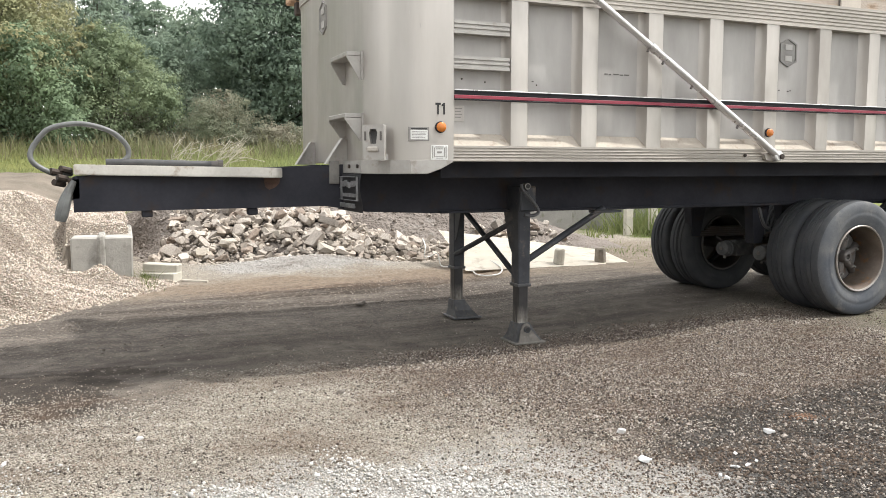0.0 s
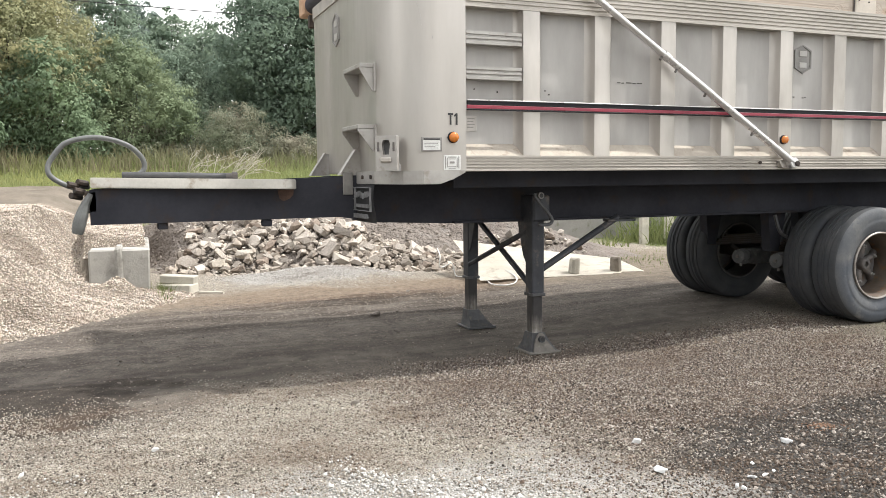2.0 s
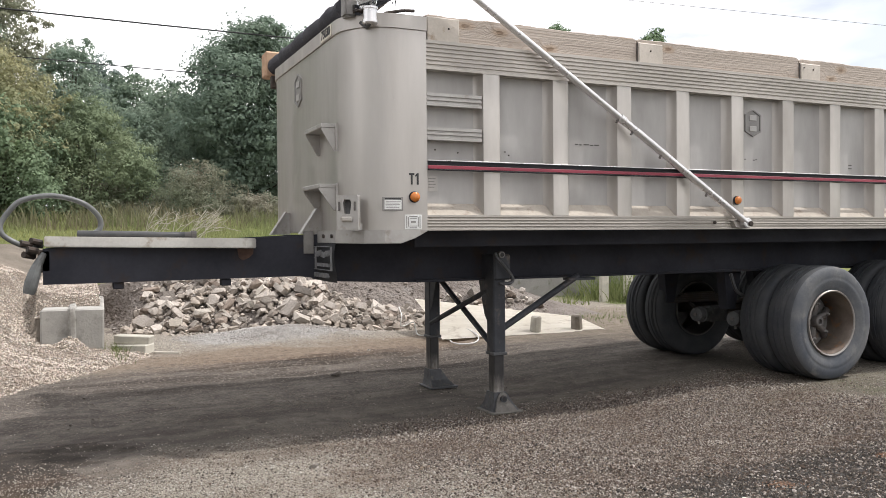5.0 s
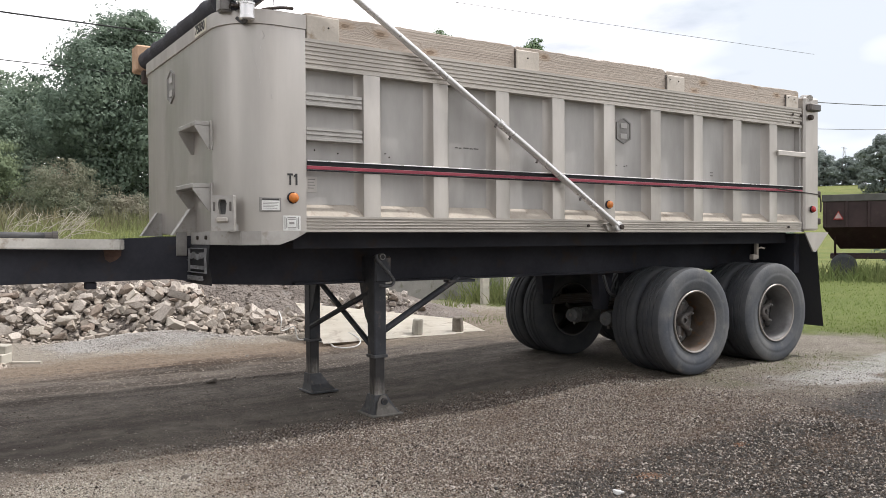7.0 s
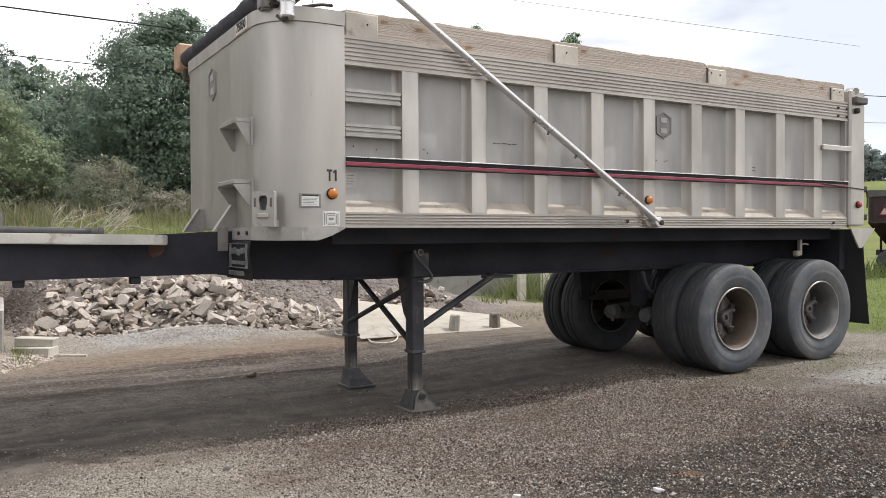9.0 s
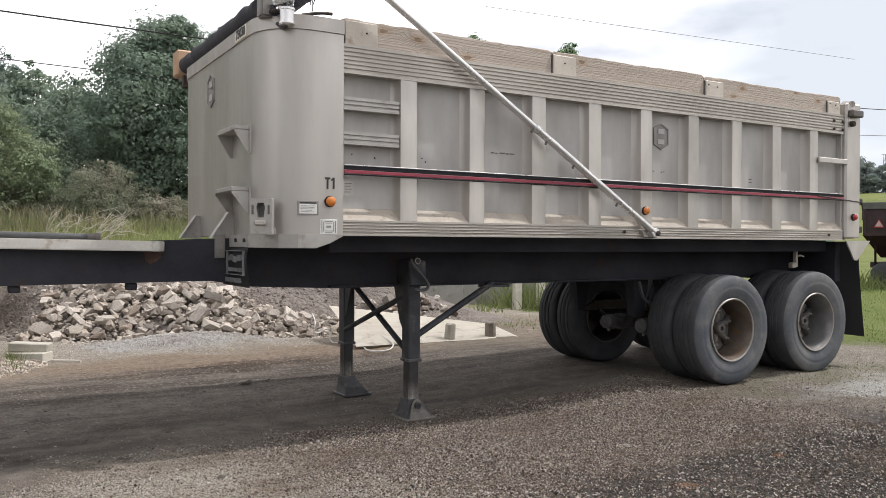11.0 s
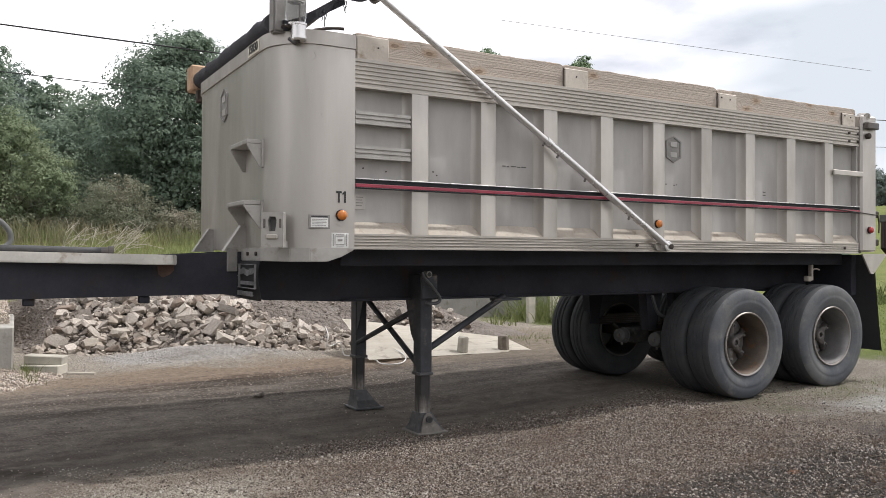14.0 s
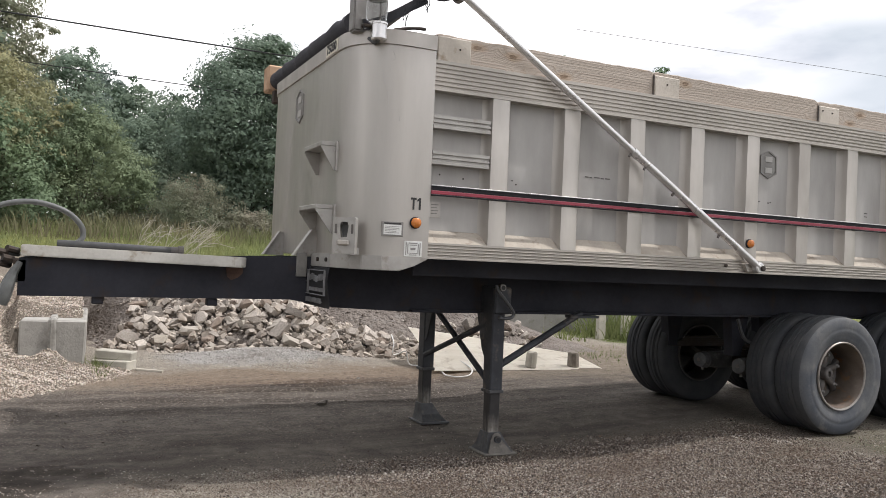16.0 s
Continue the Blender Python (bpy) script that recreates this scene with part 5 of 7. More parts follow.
handle = arc([(0.785, 0.455, 1.205), (0.800, 0.452, 1.165), (0.87, 0.445, 1.085), (0.935, 0.445, 1.005), (0.925, 0.45, 0.965), (0.86, 0.455, 0.955), (0.82, 0.46, 0.962)], 5)
smooth(part("crank_handle", tube(bmesh.new(), handle, 0.0135, 9), M_LEG_EDGE, crank))

# ---- air hoses at the drawbar's end ----
HY = 0.80
pts = arc([(-2.44, HY + 0.1, 1.27), (-2.52, HY, 1.285), (-2.66, HY - 0.02, 1.37), (-2.66, HY, 1.47), (-2.55, HY, 1.567), (-2.37, HY + 0.02, 1.605), (-2.19, HY + 0.04, 1.565), (-2.09, HY + 0.06, 1.48), (-2.075, HY + 0.06, 1.40), (-2.13, HY + 0.04, 1.352), (-2.20, HY, 1.348)], 7)
pts = [p + Vector((0, 0, RISE * (-1.05 - p[0]) * ease((p[0] + 2.56) / 0.1 + ease((p[2] - 1.33) / 0.1)))) for p in map(Vector, pts)]
smooth(part("air_hose", tube(bmesh.new(), pts, 0.0175, 10), M_HOSE_GREY, trailer, "grey air hose in an arch"))
pts = arc([(-2.22, HY, 1.352), (-2.05, HY - 0.02, 1.353), (-1.85, HY - 0.04, 1.352), (-1.66, HY - 0.05, 1.350), (-1.53, HY - 0.03, 1.352), (-1.48, HY - 0.03, 1.352)], 6)
pts = [Vector(p) + Vector((0, 0, RISE * (-1.05 - p[0]))) for p in pts]
smooth(part("rubber_hose", tube(bmesh.new(), pts, 0.024, 10), M_HOSE, trailer, "black rubber hose lying on the plate"))
bm = tube(bmesh.new(), [(-1.535, HY - 0.03, 1.360), (-1.49, HY - 0.03, 1.360), (-1.488, HY - 0.03, 1.360), (-1.455, HY - 0.03, 1.359)], [0.026, 0.026, 0.033, 0.033], 12)
part("hose_fitting", bm, M_HUB, trailer)
for k, (dx, dz) in enumerate(((-0.02, -0.01), (-0.06, 0.03), (0.0, 0.045), (-0.045, -0.045))):
    bm = tube(bmesh.new(), [(-2.44 + dx, HY - 0.02 + 0.03 * k, 1.27 + dz), (-2.50 + dx, HY - 0.05 + 0.02 * k, 1.285 + dz)], 0.022, 8)
    part("hose_coupling", bm, M_RUSTY, trailer)
bm = bmesh.new()
tube(bm, arc([(-2.42, HY - 0.06, 1.25), (-2.46, HY - 0.06, 1.17), (-2.49, HY - 0.07, 1.08), (-2.515, HY - 0.07, 0.985)], 5), [0.018, 0.02, 0.024, 0.026, 0.028, 0.03, 0.034, 0.036, 0.038, 0.04, 0.041, 0.042, 0.042, 0.041, 0.038, 0.034], 8)
part("hanging_rubber_end", bm, M_HOSE_GREY, trailer, "grey rubber end hanging down")
bm = block(bmesh.new(), -2.46, -2.38, HY - 0.06, HY + 0.02, 1.12, 1.27, 0.01)
part("coupling_bracket", bm, M_RUSTY, trailer)

# ---- materials of the yard ----
def pebble_material(name, tones):
    """Loose stones, each of one tone out of several."""
    m, nodes, links, bsdf = base_mat(name, 0.85)
    bsdf.inputs["Specular IOR Level"].default_value = 0.25
    ramp = nodes.new("ShaderNodeValToRGB")
    ramp.color_ramp.interpolation = "CONSTANT"
    while len(ramp.color_ramp.elements) < len(tones):
        ramp.color_ramp.elements.new(0.5)
    for k, tone in enumerate(tones):
        ramp.color_ramp.elements[k].position = k / len(tones)
        ramp.color_ramp.elements[k].color = (*tone, 1)
    links.new(nodes.new("ShaderNodeNewGeometry").outputs["Random Per Island"], ramp.inputs["Fac"])
    co = nodes.new("ShaderNodeTexCoord").outputs["Object"]
    grain = noise_fac(nodes, links, co, 140, 3.0, 0.3, 0.7)
    wide = noise_fac(nodes, links, co, 1.3, 5.0, 0.35, 0.65)
    dusty = mix_colour(nodes, links, 0.2, ramp.outputs["Color"], (0.20, 0.17, 0.14))
    col = mix_colour(nodes, links, wide, ramp.outputs["Color"], dusty)
    muddy = mix_colour(nodes, links, 0.5, col, (0.125, 0.087, 0.062))
    col = mix_colour(nodes, links, noise_fac(nodes, links, co, 1.5, 7.0, 0.47, 0.64, (0.6, 1.2, 1.0)), col, muddy)
    links.new(col, bsdf.inputs["Base Color"])
    bump(nodes, links, bsdf, grain, 0.2, 0.002)
    return m


M_PEBBLE = pebble_material("pea_gravel", ((0.061, 0.051, 0.044), (0.349, 0.313, 0.266), (0.164, 0.139, 0.113), (0.391, 0.358, 0.306), (0.276, 0.219, 0.178), (0.103, 0.093, 0.079), (0.425, 0.394, 0.346), (0.282, 0.249, 0.211)))
M_PEBBLE_DARK = pebble_material("dark_gravel", ((0.025, 0.022, 0.018), (0.114, 0.097, 0.083), (0.049, 0.040, 0.033), (0.185, 0.161, 0.136), (0.085, 0.061, 0.047), (0.039, 0.036, 0.033), (0.285, 0.255, 0.220), (0.034, 0.029, 0.024), (0.022, 0.018, 0.016), (0.430, 0.392, 0.350), (0.071, 0.053, 0.041), (0.036, 0.031, 0.028)))
M_HEAP_PEBBLE = pebble_material("heap_pebbles", ((0.56, 0.50, 0.42), (0.40, 0.335, 0.27), (0.66, 0.60, 0.51), (0.48, 0.40, 0.33), (0.60, 0.53, 0.44), (0.31, 0.255, 0.21), (0.52, 0.43, 0.375), (0.44, 0.395, 0.36)))
M_PEBBLE_BROWN = pebble_material("brown_mixed_stone", ((0.045, 0.028, 0.021), (0.216, 0.180, 0.155), (0.090, 0.066, 0.052), (0.340, 0.302, 0.268), (0.018, 0.018, 0.018), (0.150, 0.118, 0.097), (0.460, 0.425, 0.385), (0.070, 0.048, 0.035), (0.245, 0.194, 0.144), (0.400, 0.350, 0.300), (0.055, 0.042, 0.034)))
M_BANK = pebble_material("bank_stones", ((0.17, 0.145, 0.125), (0.26, 0.23, 0.205), (0.13, 0.11, 0.095), (0.34, 0.31, 0.28), (0.20, 0.175, 0.15)))
M_CHIPS = pebble_material("grey_chips", ((0.43, 0.415, 0.39), (0.33, 0.318, 0.30), (0.51, 0.49, 0.46), (0.25, 0.24, 0.225), (0.39, 0.365, 0.335)))
M_GRIT = pebble_material("dirt_grit", ((0.159, 0.131, 0.107), (0.239, 0.198, 0.159), (0.120, 0.098, 0.083), (0.318, 0.271, 0.222), (0.207, 0.175, 0.146), (0.397, 0.349, 0.301), (0.127, 0.108, 0.093)))
M_PEBBLE_LIGHT = pebble_material("light_tan_gravel", ((0.386, 0.352, 0.293), (0.452, 0.426, 0.366), (0.319, 0.286, 0.233), (0.419, 0.386, 0.319), (0.479, 0.452, 0.406)))
M_PEBBLE_PALE = surface("pale_stone", (0.50, 0.487, 0.455), (0.37, 0.36, 0.338), 0.85, 0.0, 30.0, 120, 0.2, 0.002, vary=0.35, island=True)
M_PILE = surface("gravel_heap", (0.27, 0.23, 0.185), (0.18, 0.155, 0.125), 0.95, 0.0, 2.0, 60, 0.9, 0.02)
M_EARTH = surface("dark_earth", (0.165, 0.14, 0.122), (0.26, 0.228, 0.20), 0.95, 0.0, 2.4, 14, 1.0, 0.05, stain=(0.22, 0.20, 0.18))
M_STONE = surface("broken_stone", (0.49, 0.44, 0.385), (0.32, 0.285, 0.25), 0.9, 0.0, 5.0, 30, 0.5, 0.01, stain=(0.24, 0.205, 0.175), vary=0.42)
M_STONE_ISLE = surface("small_broken_stone", (0.38, 0.335, 0.285), (0.25, 0.215, 0.18), 0.9, 0.0, 5.0, 30, 0.5, 0.01, stain=(0.25, 0.20, 0.165), vary=0.45, island=True)
M_STONE_BROWN = surface("brown_stone", (0.29, 0.235, 0.19), (0.22, 0.18, 0.15), 0.9, 0.0, 5.0, 30, 0.5, 0.01, vary=0.25)
M_CONCRETE = surface("weathered_concrete", (0.40, 0.385, 0.35), (0.29, 0.28, 0.255), 0.92, 0.0, 2.2, 40, 0.4, 0.004, stain=(0.20, 0.19, 0.17))
M_CINDER = surface("pale_concrete_block", (0.50, 0.47, 0.40), (0.38, 0.36, 0.31), 0.95, 0.0, 6.0, 60, 0.5, 0.004, vary=0.1)
M_PLY = surface("bleached_plywood", (0.74, 0.70, 0.62), (0.64, 0.595, 0.51), 0.85, 0.0, 2.5, 30, 0.3, 0.003, stain=(0.45, 0.40, 0.33), stretch=(0.5, 3, 1))
M_LOG = surface("grey_log", (0.26, 0.23, 0.19), (0.16, 0.14, 0.115), 0.9, 0.0, 9.0, 50, 0.7, 0.006)
M_CORD = surface("white_cord", (0.66, 0.65, 0.62), (0.52, 0.51, 0.48), 0.6, 0.0, 9.0, 80, 0.0)
M_LITTER = surface("white_litter", (0.78, 0.78, 0.77), (0.66, 0.66, 0.65), 0.7, 0.0, 9.0, 80, 0.1)
M_BARK = surface("bark", (0.10, 0.085, 0.068), (0.06, 0.05, 0.04), 0.95, 0.0, 4.0, 20, 0.9, 0.02, stretch=(3, 3, 0.6))
M_TWIG = surface("bleached_twig", (0.50, 0.46, 0.39), (0.37, 0.335, 0.28), 0.9, 0.0, 6.0, 40, 0.3)
M_WAGON = surface("dark_red_wagon_paint", (0.030, 0.010, 0.012), (0.020, 0.008, 0.009), 0.6, 0.0, 2.0, 30, 0.15, 0.003, stain=(0.04, 0.025, 0.02))
M_SIGN = surface("faded_pink_sign", (0.46, 0.36, 0.36), (0.36, 0.26, 0.27), 0.6, 0.0, 9.0, 80, 0.0)
M_WAGON_GREY = surface("grey_wagon_board", (0.12, 0.118, 0.112), (0.085, 0.083, 0.08), 0.8, 0.0, 2.0, 30, 0.2, 0.003)
M_CABLE = surface("black_cable", (0.02, 0.02, 0.02), (0.03, 0.03, 0.03), 0.6, 0.0, 2.0, 30, 0.0)
M_ASPHALT = surface("pale_road", (0.20, 0.195, 0.185), (0.16, 0.155, 0.15), 0.9, 0.0, 0.5, 20, 0.3, 0.01)


def leaf_material(name, one, two, vary=0.35):
    m, nodes, links, bsdf = base_mat(name, 0.8)
    bsdf.inputs["Specular IOR Level"].default_value = 0.15
    rnd = nodes.new("ShaderNodeNewGeometry").outputs["Random Per Island"]
    co = nodes.new("ShaderNodeTexCoord").outputs["Object"]
    big = noise_fac(nodes, links, co, 0.5, 4.0, 0.35, 0.65)
    col = mix_colour(nodes, links, big, one, two)
    # noise darkens some clumps, imitating light and shade between sprays
    spray = noise_fac(nodes, links, co, 1.7, 3.0, 0.32, 0.68)
    col = mix_colour(nodes, links, spray, mix_colour(nodes, links, 0.22, col, (0.03, 0.045, 0.03)), col)
    hsv = nodes.new("ShaderNodeHueSaturation")
    r = nodes.new("ShaderNodeMapRange")
    r.inputs["To Min"].default_value, r.inputs["To Max"].default_value = 1 - 0.6 * vary, 1 + 0.6 * vary
    links.new(rnd, r.inputs["Value"])
    links.new(r.outputs["Result"], hsv.inputs["Value"])
    links.new(col, hsv.inputs["Color"])
    links.new(hsv.outputs["Color"], bsdf.inputs["Base Color"])
    glow = nodes.new("ShaderNodeBsdfTranslucent")
    links.new(hsv.outputs["Color"], glow.inputs["Color"])
    mix = nodes.new("ShaderNodeMixShader")
    mix.inputs[0].default_value = 0.40
    links.new(bsdf.outputs[0], mix.inputs[1])
    links.new(glow.outputs[0], mix.inputs[2])
    links.new(mix.outputs[0], nodes["Material Output"].inputs["Surface"])
    return m


# air haze is put into this leaf colour: paler and bluer
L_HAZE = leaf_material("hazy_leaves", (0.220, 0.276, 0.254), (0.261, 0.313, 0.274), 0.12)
L_DARK = leaf_material("dark_leaves", (0.178, 0.236, 0.182), (0.228, 0.290, 0.217), 0.25)
L_MID = leaf_material("green_leaves", (0.215, 0.281, 0.216), (0.268, 0.329, 0.243), 0.22)
L_LIGHT = leaf_material("light_leaves", (0.213, 0.268, 0.163), (0.264, 0.309, 0.185), 0.17)
L_AUTUMN = leaf_material("turning_leaves", (0.375, 0.350, 0.195), (0.300, 0.325, 0.195), 0.3)
L_FADE = leaf_material("fading_olive_leaves", (0.27, 0.295, 0.21), (0.34, 0.325, 0.225), 0.25)
L_OLIVE = leaf_material("olive_brush", (0.225, 0.255, 0.175), (0.275, 0.255, 0.195), 0.25)
L_DRY = leaf_material("dry_weed_stalks", (0.27, 0.235, 0.155), (0.22, 0.23, 0.125), 0.25)
L_BUSH = leaf_material("dark_bush_leaves", (0.183, 0.251, 0.164), (0.255, 0.328, 0.192), 0.32)
L_GRASS = leaf_material("meadow_grass", (0.345, 0.345, 0.17), (0.265, 0.305, 0.135), 0.2)
L_LAWN = leaf_material("lawn_grass", (0.16, 0.22, 0.06), (0.21, 0.265, 0.08), 0.2)
# haze of the far hill mixed into the base colour
L_FAR = leaf_material("far_haze_leaves", (0.21, 0.25, 0.235), (0.25, 0.285, 0.26), 0.10)
L_WEED = leaf_material("tall_weeds", (0.13, 0.17, 0.06), (0.22, 0.24, 0.1))


def mesh_thing(name, verts, faces, material, parent=None):
    me = bpy.data.meshes.new(name)
    me.from_pydata(np.asarray(verts).tolist(), [], np.asarray(faces).tolist())
    me.materials.append(material)
    ob = new(name, me)
    if parent:
        ob.parent = parent
        ob.matrix_parent_inverse = world_of(parent).inverted()
    return ob


# ---- stones lying loose ----
PEB_V = np.array([(0.15, 0.1, 0.9), (0.95, 0.1, 0.1), (0.2, 0.95, -0.1), (-0.9, 0.25, 0.2), (-0.15, -0.9, 0.1), (-0.1, -0.1, -0.9)])
PEB_F = np.array([(0, 1, 2), (0, 2, 3), (0, 3, 4), (0, 4, 1), (5, 2, 1), (5, 3, 2), (5, 4, 3), (5, 1, 4)])


def scatter(name, rng, x, y, z, size, material, flatten=0.8, rounded=False):
    """Small loose stones as one mesh."""
    n = len(x)
    a = rng.uniform(0, 2 * np.pi, n)
    b = rng.uniform(-0.6, 0.6, n)
    sx, sy, sz = (size * rng.uniform(0.7, 1.35, n) for _ in range(3))
    v = PEB_V[None] * np.stack([sx, sy, sz * flatten], -1)[:, None]
    ca, sa, cb, sb = np.cos(a)[:, None], np.sin(a)[:, None], np.cos(b)[:, None], np.sin(b)[:, None]
    vx, vz = v[..., 0] * cb - v[..., 2] * sb, v[..., 0] * sb + v[..., 2] * cb
    px, py = vx * ca - v[..., 1] * sa, vx * sa + v[..., 1] * ca
    verts = np.stack([px + x[:, None], py + y[:, None], vz + z[:, None] + (sz * flatten * 0.5)[:, None]], -1).reshape(-1, 3)
    faces = (PEB_F[None] + 6 * np.arange(n)[:, None, None]).reshape(-1, 3)
    ob = mesh_thing(name, verts, faces, material)
    if rounded:
        ob.data.shade_smooth()
    return ob


rng = np.random.default_rng(5)


def strewn(count, x0, x1, y0, y1, clump=0.0):
    x, y = rng.uniform(x0, x1, count), rng.uniform(y0, y1, count)
    if clump:
        keep = rng.uniform(-1, 1, count) < lumps(x, y, 0.8, 2.0) * 0.8 + clump + 0.35 * lumps(x, y, 0.23, 5.0)
        x, y = x[keep], y[keep]
    return x, y


def dark_zone(x, y):
    """Dark crushed stone: a wedge by the yard's near side."""
    n = 0.30 * lumps(x, y, 0.5, 7.0) + 0.15 * lumps(x, y, 0.17, 2.0)
    return ease((-1.22 - y + n) / 0.45) * ease((x - 0.60 - 0.6 * (y + 1.32) + n) / 0.5)


def brown_zone(x, y):
    """Brown mixed stone, between the tan gravel and the dark wedge."""
    n = 0.45 * lumps(x, y, 0.7, 4.0) + 0.2 * lumps(x, y, 0.2, 9.0)
    return ease((x + 0.35 * y + 1.25 + n) / 1.2) * (1 - 0.75 * ease((x - 2.6 + n) / 2.0))


def pale_zone(x, y):
    n = 0.30 * lumps(x, y, 0.5, 3.0) + 0.12 * lumps(x, y, 0.15, 6.0)
    front = ease((-1.28 - 0.28 * (x + 2.0) - y + n) / 0.40) * ease((-0.15 - x + n) / 0.5) * ease((x + 3.6) / 0.8)
    strip = ease((0.36 - np.abs(y + 0.78) + 0.3 * n) / 0.2) * ease((x - 4.0 + n) / 0.8)
    return np.maximum(front, strip)


def yard(count):
    """Places strewn over the yard in front of the trailer, closest in its middle stretch."""
    k = int(count * 0.66)
    x = np.r_[rng.uniform(-3.5, 3.6, k), rng.uniform(-5.6, 8.5, count - k)]
    y = np.r_[rng.uniform(-3.1, 1.0, k), rng.uniform(-4.6, 1.6, count - k)]
    far = ease((np.hypot((x + 0.2) / 6.5, (y + 1.2) / 3.6) - 0.72) / 0.4)
    edge = ease((y - 0.05 - 0.06 * x + 0.25 * lumps(x, y, 0.5, 2.0)) / 0.7) * 0.985
    keep = rng.uniform(0, 1, count) > np.maximum(far, edge)
    return x[keep], y[keep]


def stone_sizes(n, lo, hi):
    """Mostly small, a few large."""
    return lo + (hi - lo) * rng.uniform(0, 1, n) ** 1.8 + (rng.uniform(0, 1, n) > 0.985) * hi * 0.7


# pea gravel, brown mixed stone, dark chips and pale chips
x, y = yard(246000)
draw = rng.uniform(0, 1, (4, len(x)))
is_pale = draw[0] < pale_zone(x, y) * 0.62
is_dark = ~is_pale & (draw[1] < dark_zone(x, y) * 0.92 + 0.03)
is_brown = ~is_pale & ~is_dark & (draw[2] < brown_zone(x, y) * 0.88)
is_light = ~(is_pale | is_dark | is_brown) & (draw[3] < 0.34 + 0.30 * lumps(x, y, 0.5, 11.0))
is_tan = ~(is_pale | is_dark | is_brown | is_light)
for name, which, lo, hi, mat, label in (
        ("loose_gravel", is_tan, 0.0032, 0.0072, M_PEBBLE, "tan pea gravel strewn over the yard"),
        ("light_gravel", is_light, 0.0034, 0.0078, M_PEBBLE_LIGHT, "light tan gravel strewn in patches"),
        ("brown_gravel", is_brown, 0.0036, 0.0084, M_PEBBLE_BROWN, "brown and grey mixed stone on the yard"),
        ("dark_gravel", is_dark, 0.0040, 0.0100, M_PEBBLE_DARK, "dark grey crushed stone on the yard"),
        ("pale_gravel", is_pale, 0.0045, 0.0115, M_PEBBLE_PALE, "pale crushed limestone chips")):
    px, py = x[which], y[which]
    stones = scatter(name, rng, px, py, height(px, py), stone_sizes(len(px), lo, hi), mat, rounded=name in ("light_gravel", "pale_gravel"))
    tagged(stones, label, "gravel", kind="stuff")
x, y = strewn(40000, -4.0, 6.5, 0.0, 5.6, clump=0.1)
gone = rng.uniform(0, 1, len(x)) < ease((y - 2.2) / 2.6) * 0.85
x, y = x[~gone], y[~gone]
stones = scatter("dirt_grit", rng, x, y, height(x, y), rng.uniform(0.003, 0.0065, len(x)) * rng.choice([1, 1, 1, 1, 1, 1, 1.6], len(x)), M_GRIT, 0.5)
tagged(stones, "dark grit and clods on the dirt", "gravel", kind="stuff")
cx, cy = rng.uniform(-3.2, 0.6, 26), rng.uniform(0.7, 3.4, 26)
pick = rng.integers(0, 26, 2600)
x, y = (cx[pick] + rng.normal(0, 0.28, 2600))[:260], (cy[pick] + rng.normal(0, 0.10, 2600))[:260]
stones = scatter("dirt_clods", rng, x, y, height(x, y), rng.uniform(0.006, 0.018, len(x)), M_EARTH, 0.5)
tagged(stones, "clods of dark worked earth", "earth", kind="stuff")
x, y = rng.normal(CHIP_X, 0.60, 9000), rng.normal(CHIP_Y, 0.36, 9000)
stones = scatter("grey_chips", rng, x, y, height(x, y), rng.uniform(0.005, 0.011, len(x)), M_CHIPS)
tagged(stones, "low spread of grey stone chips", "gravel", kind="stuff")


M_STAIN = pebble_material("rust_stained_gravel", ((0.22, 0.11, 0.065), (0.17, 0.10, 0.065), (0.25, 0.15, 0.095), (0.12, 0.08, 0.055)))
for cx, cy, n in ((1.40, -1.81, 110), (2.31, -1.76, 36)):
    x, y = rng.normal(cx, 0.0045 * n ** 0.5, n), rng.normal(cy, 0.0036 * n ** 0.5, n)
    stones = scatter("stained_gravel", rng, x, y, height(x, y) + 0.004, rng.uniform(0.0045, 0.008, n), M_STAIN)
    tagged(stones, "small patch of rust-stained gravel", "gravel", kind="stuff")


# ---- stone shapes for the rubble ----
def stone_mesh(name, seed, box_like, material):
    """A broken stone: an angular lump, or a squared block with chipped corners."""
    r = random.Random(seed)
    bm = bmesh.new()
    if box_like:
        for sx in (-1, 1):
            for sy in (-1, 1):
                for sz in (-1, 1):
                    c = Vector((sx, sy, sz)) * 0.74 + Vector((r.uniform(-1, 1), r.uniform(-1, 1), r.uniform(-1, 1))) * 0.17
                    for axis in range(3):
                        cut = c.copy()
                        cut[axis] *= r.uniform(0.70, 0.90)
                        bm.verts.new(cut)
    else:
        for _ in range(17):
            d = Vector((r.gauss(0, 1), r.gauss(0, 1), r.gauss(0, 1))).normalized()
            bm.verts.new(d * r.uniform(0.80, 1.08))
    made = bmesh.ops.convex_hull(bm, input=bm.verts)
    inside = [v for v in made["geom_interior"] + made["geom_unused"] if isinstance(v, bmesh.types.BMVert)]
    bmesh.ops.delete(bm, geom=list(set(inside)), context="VERTS")
    bmesh.ops.recalc_face_normals(bm, faces=bm.faces)
    me = bpy.data.meshes.new(name)
    bm.to_mesh(me)
    bm.free()
    me.materials.append(material)
    return me


M_STONE_CREAM = surface("pale_broken_concrete", (0.58, 0.525, 0.45), (0.46, 0.415, 0.355), 0.9, 0.0, 5.0, 30, 0.5, 0.01, vary=0.25)
STONES = [stone_mesh("stone", 10 + k, k % 5 < 2, M_STONE_BROWN if k in (4, 9) else M_STONE_CREAM if k in (2, 6) else M_STONE) for k in range(12)]


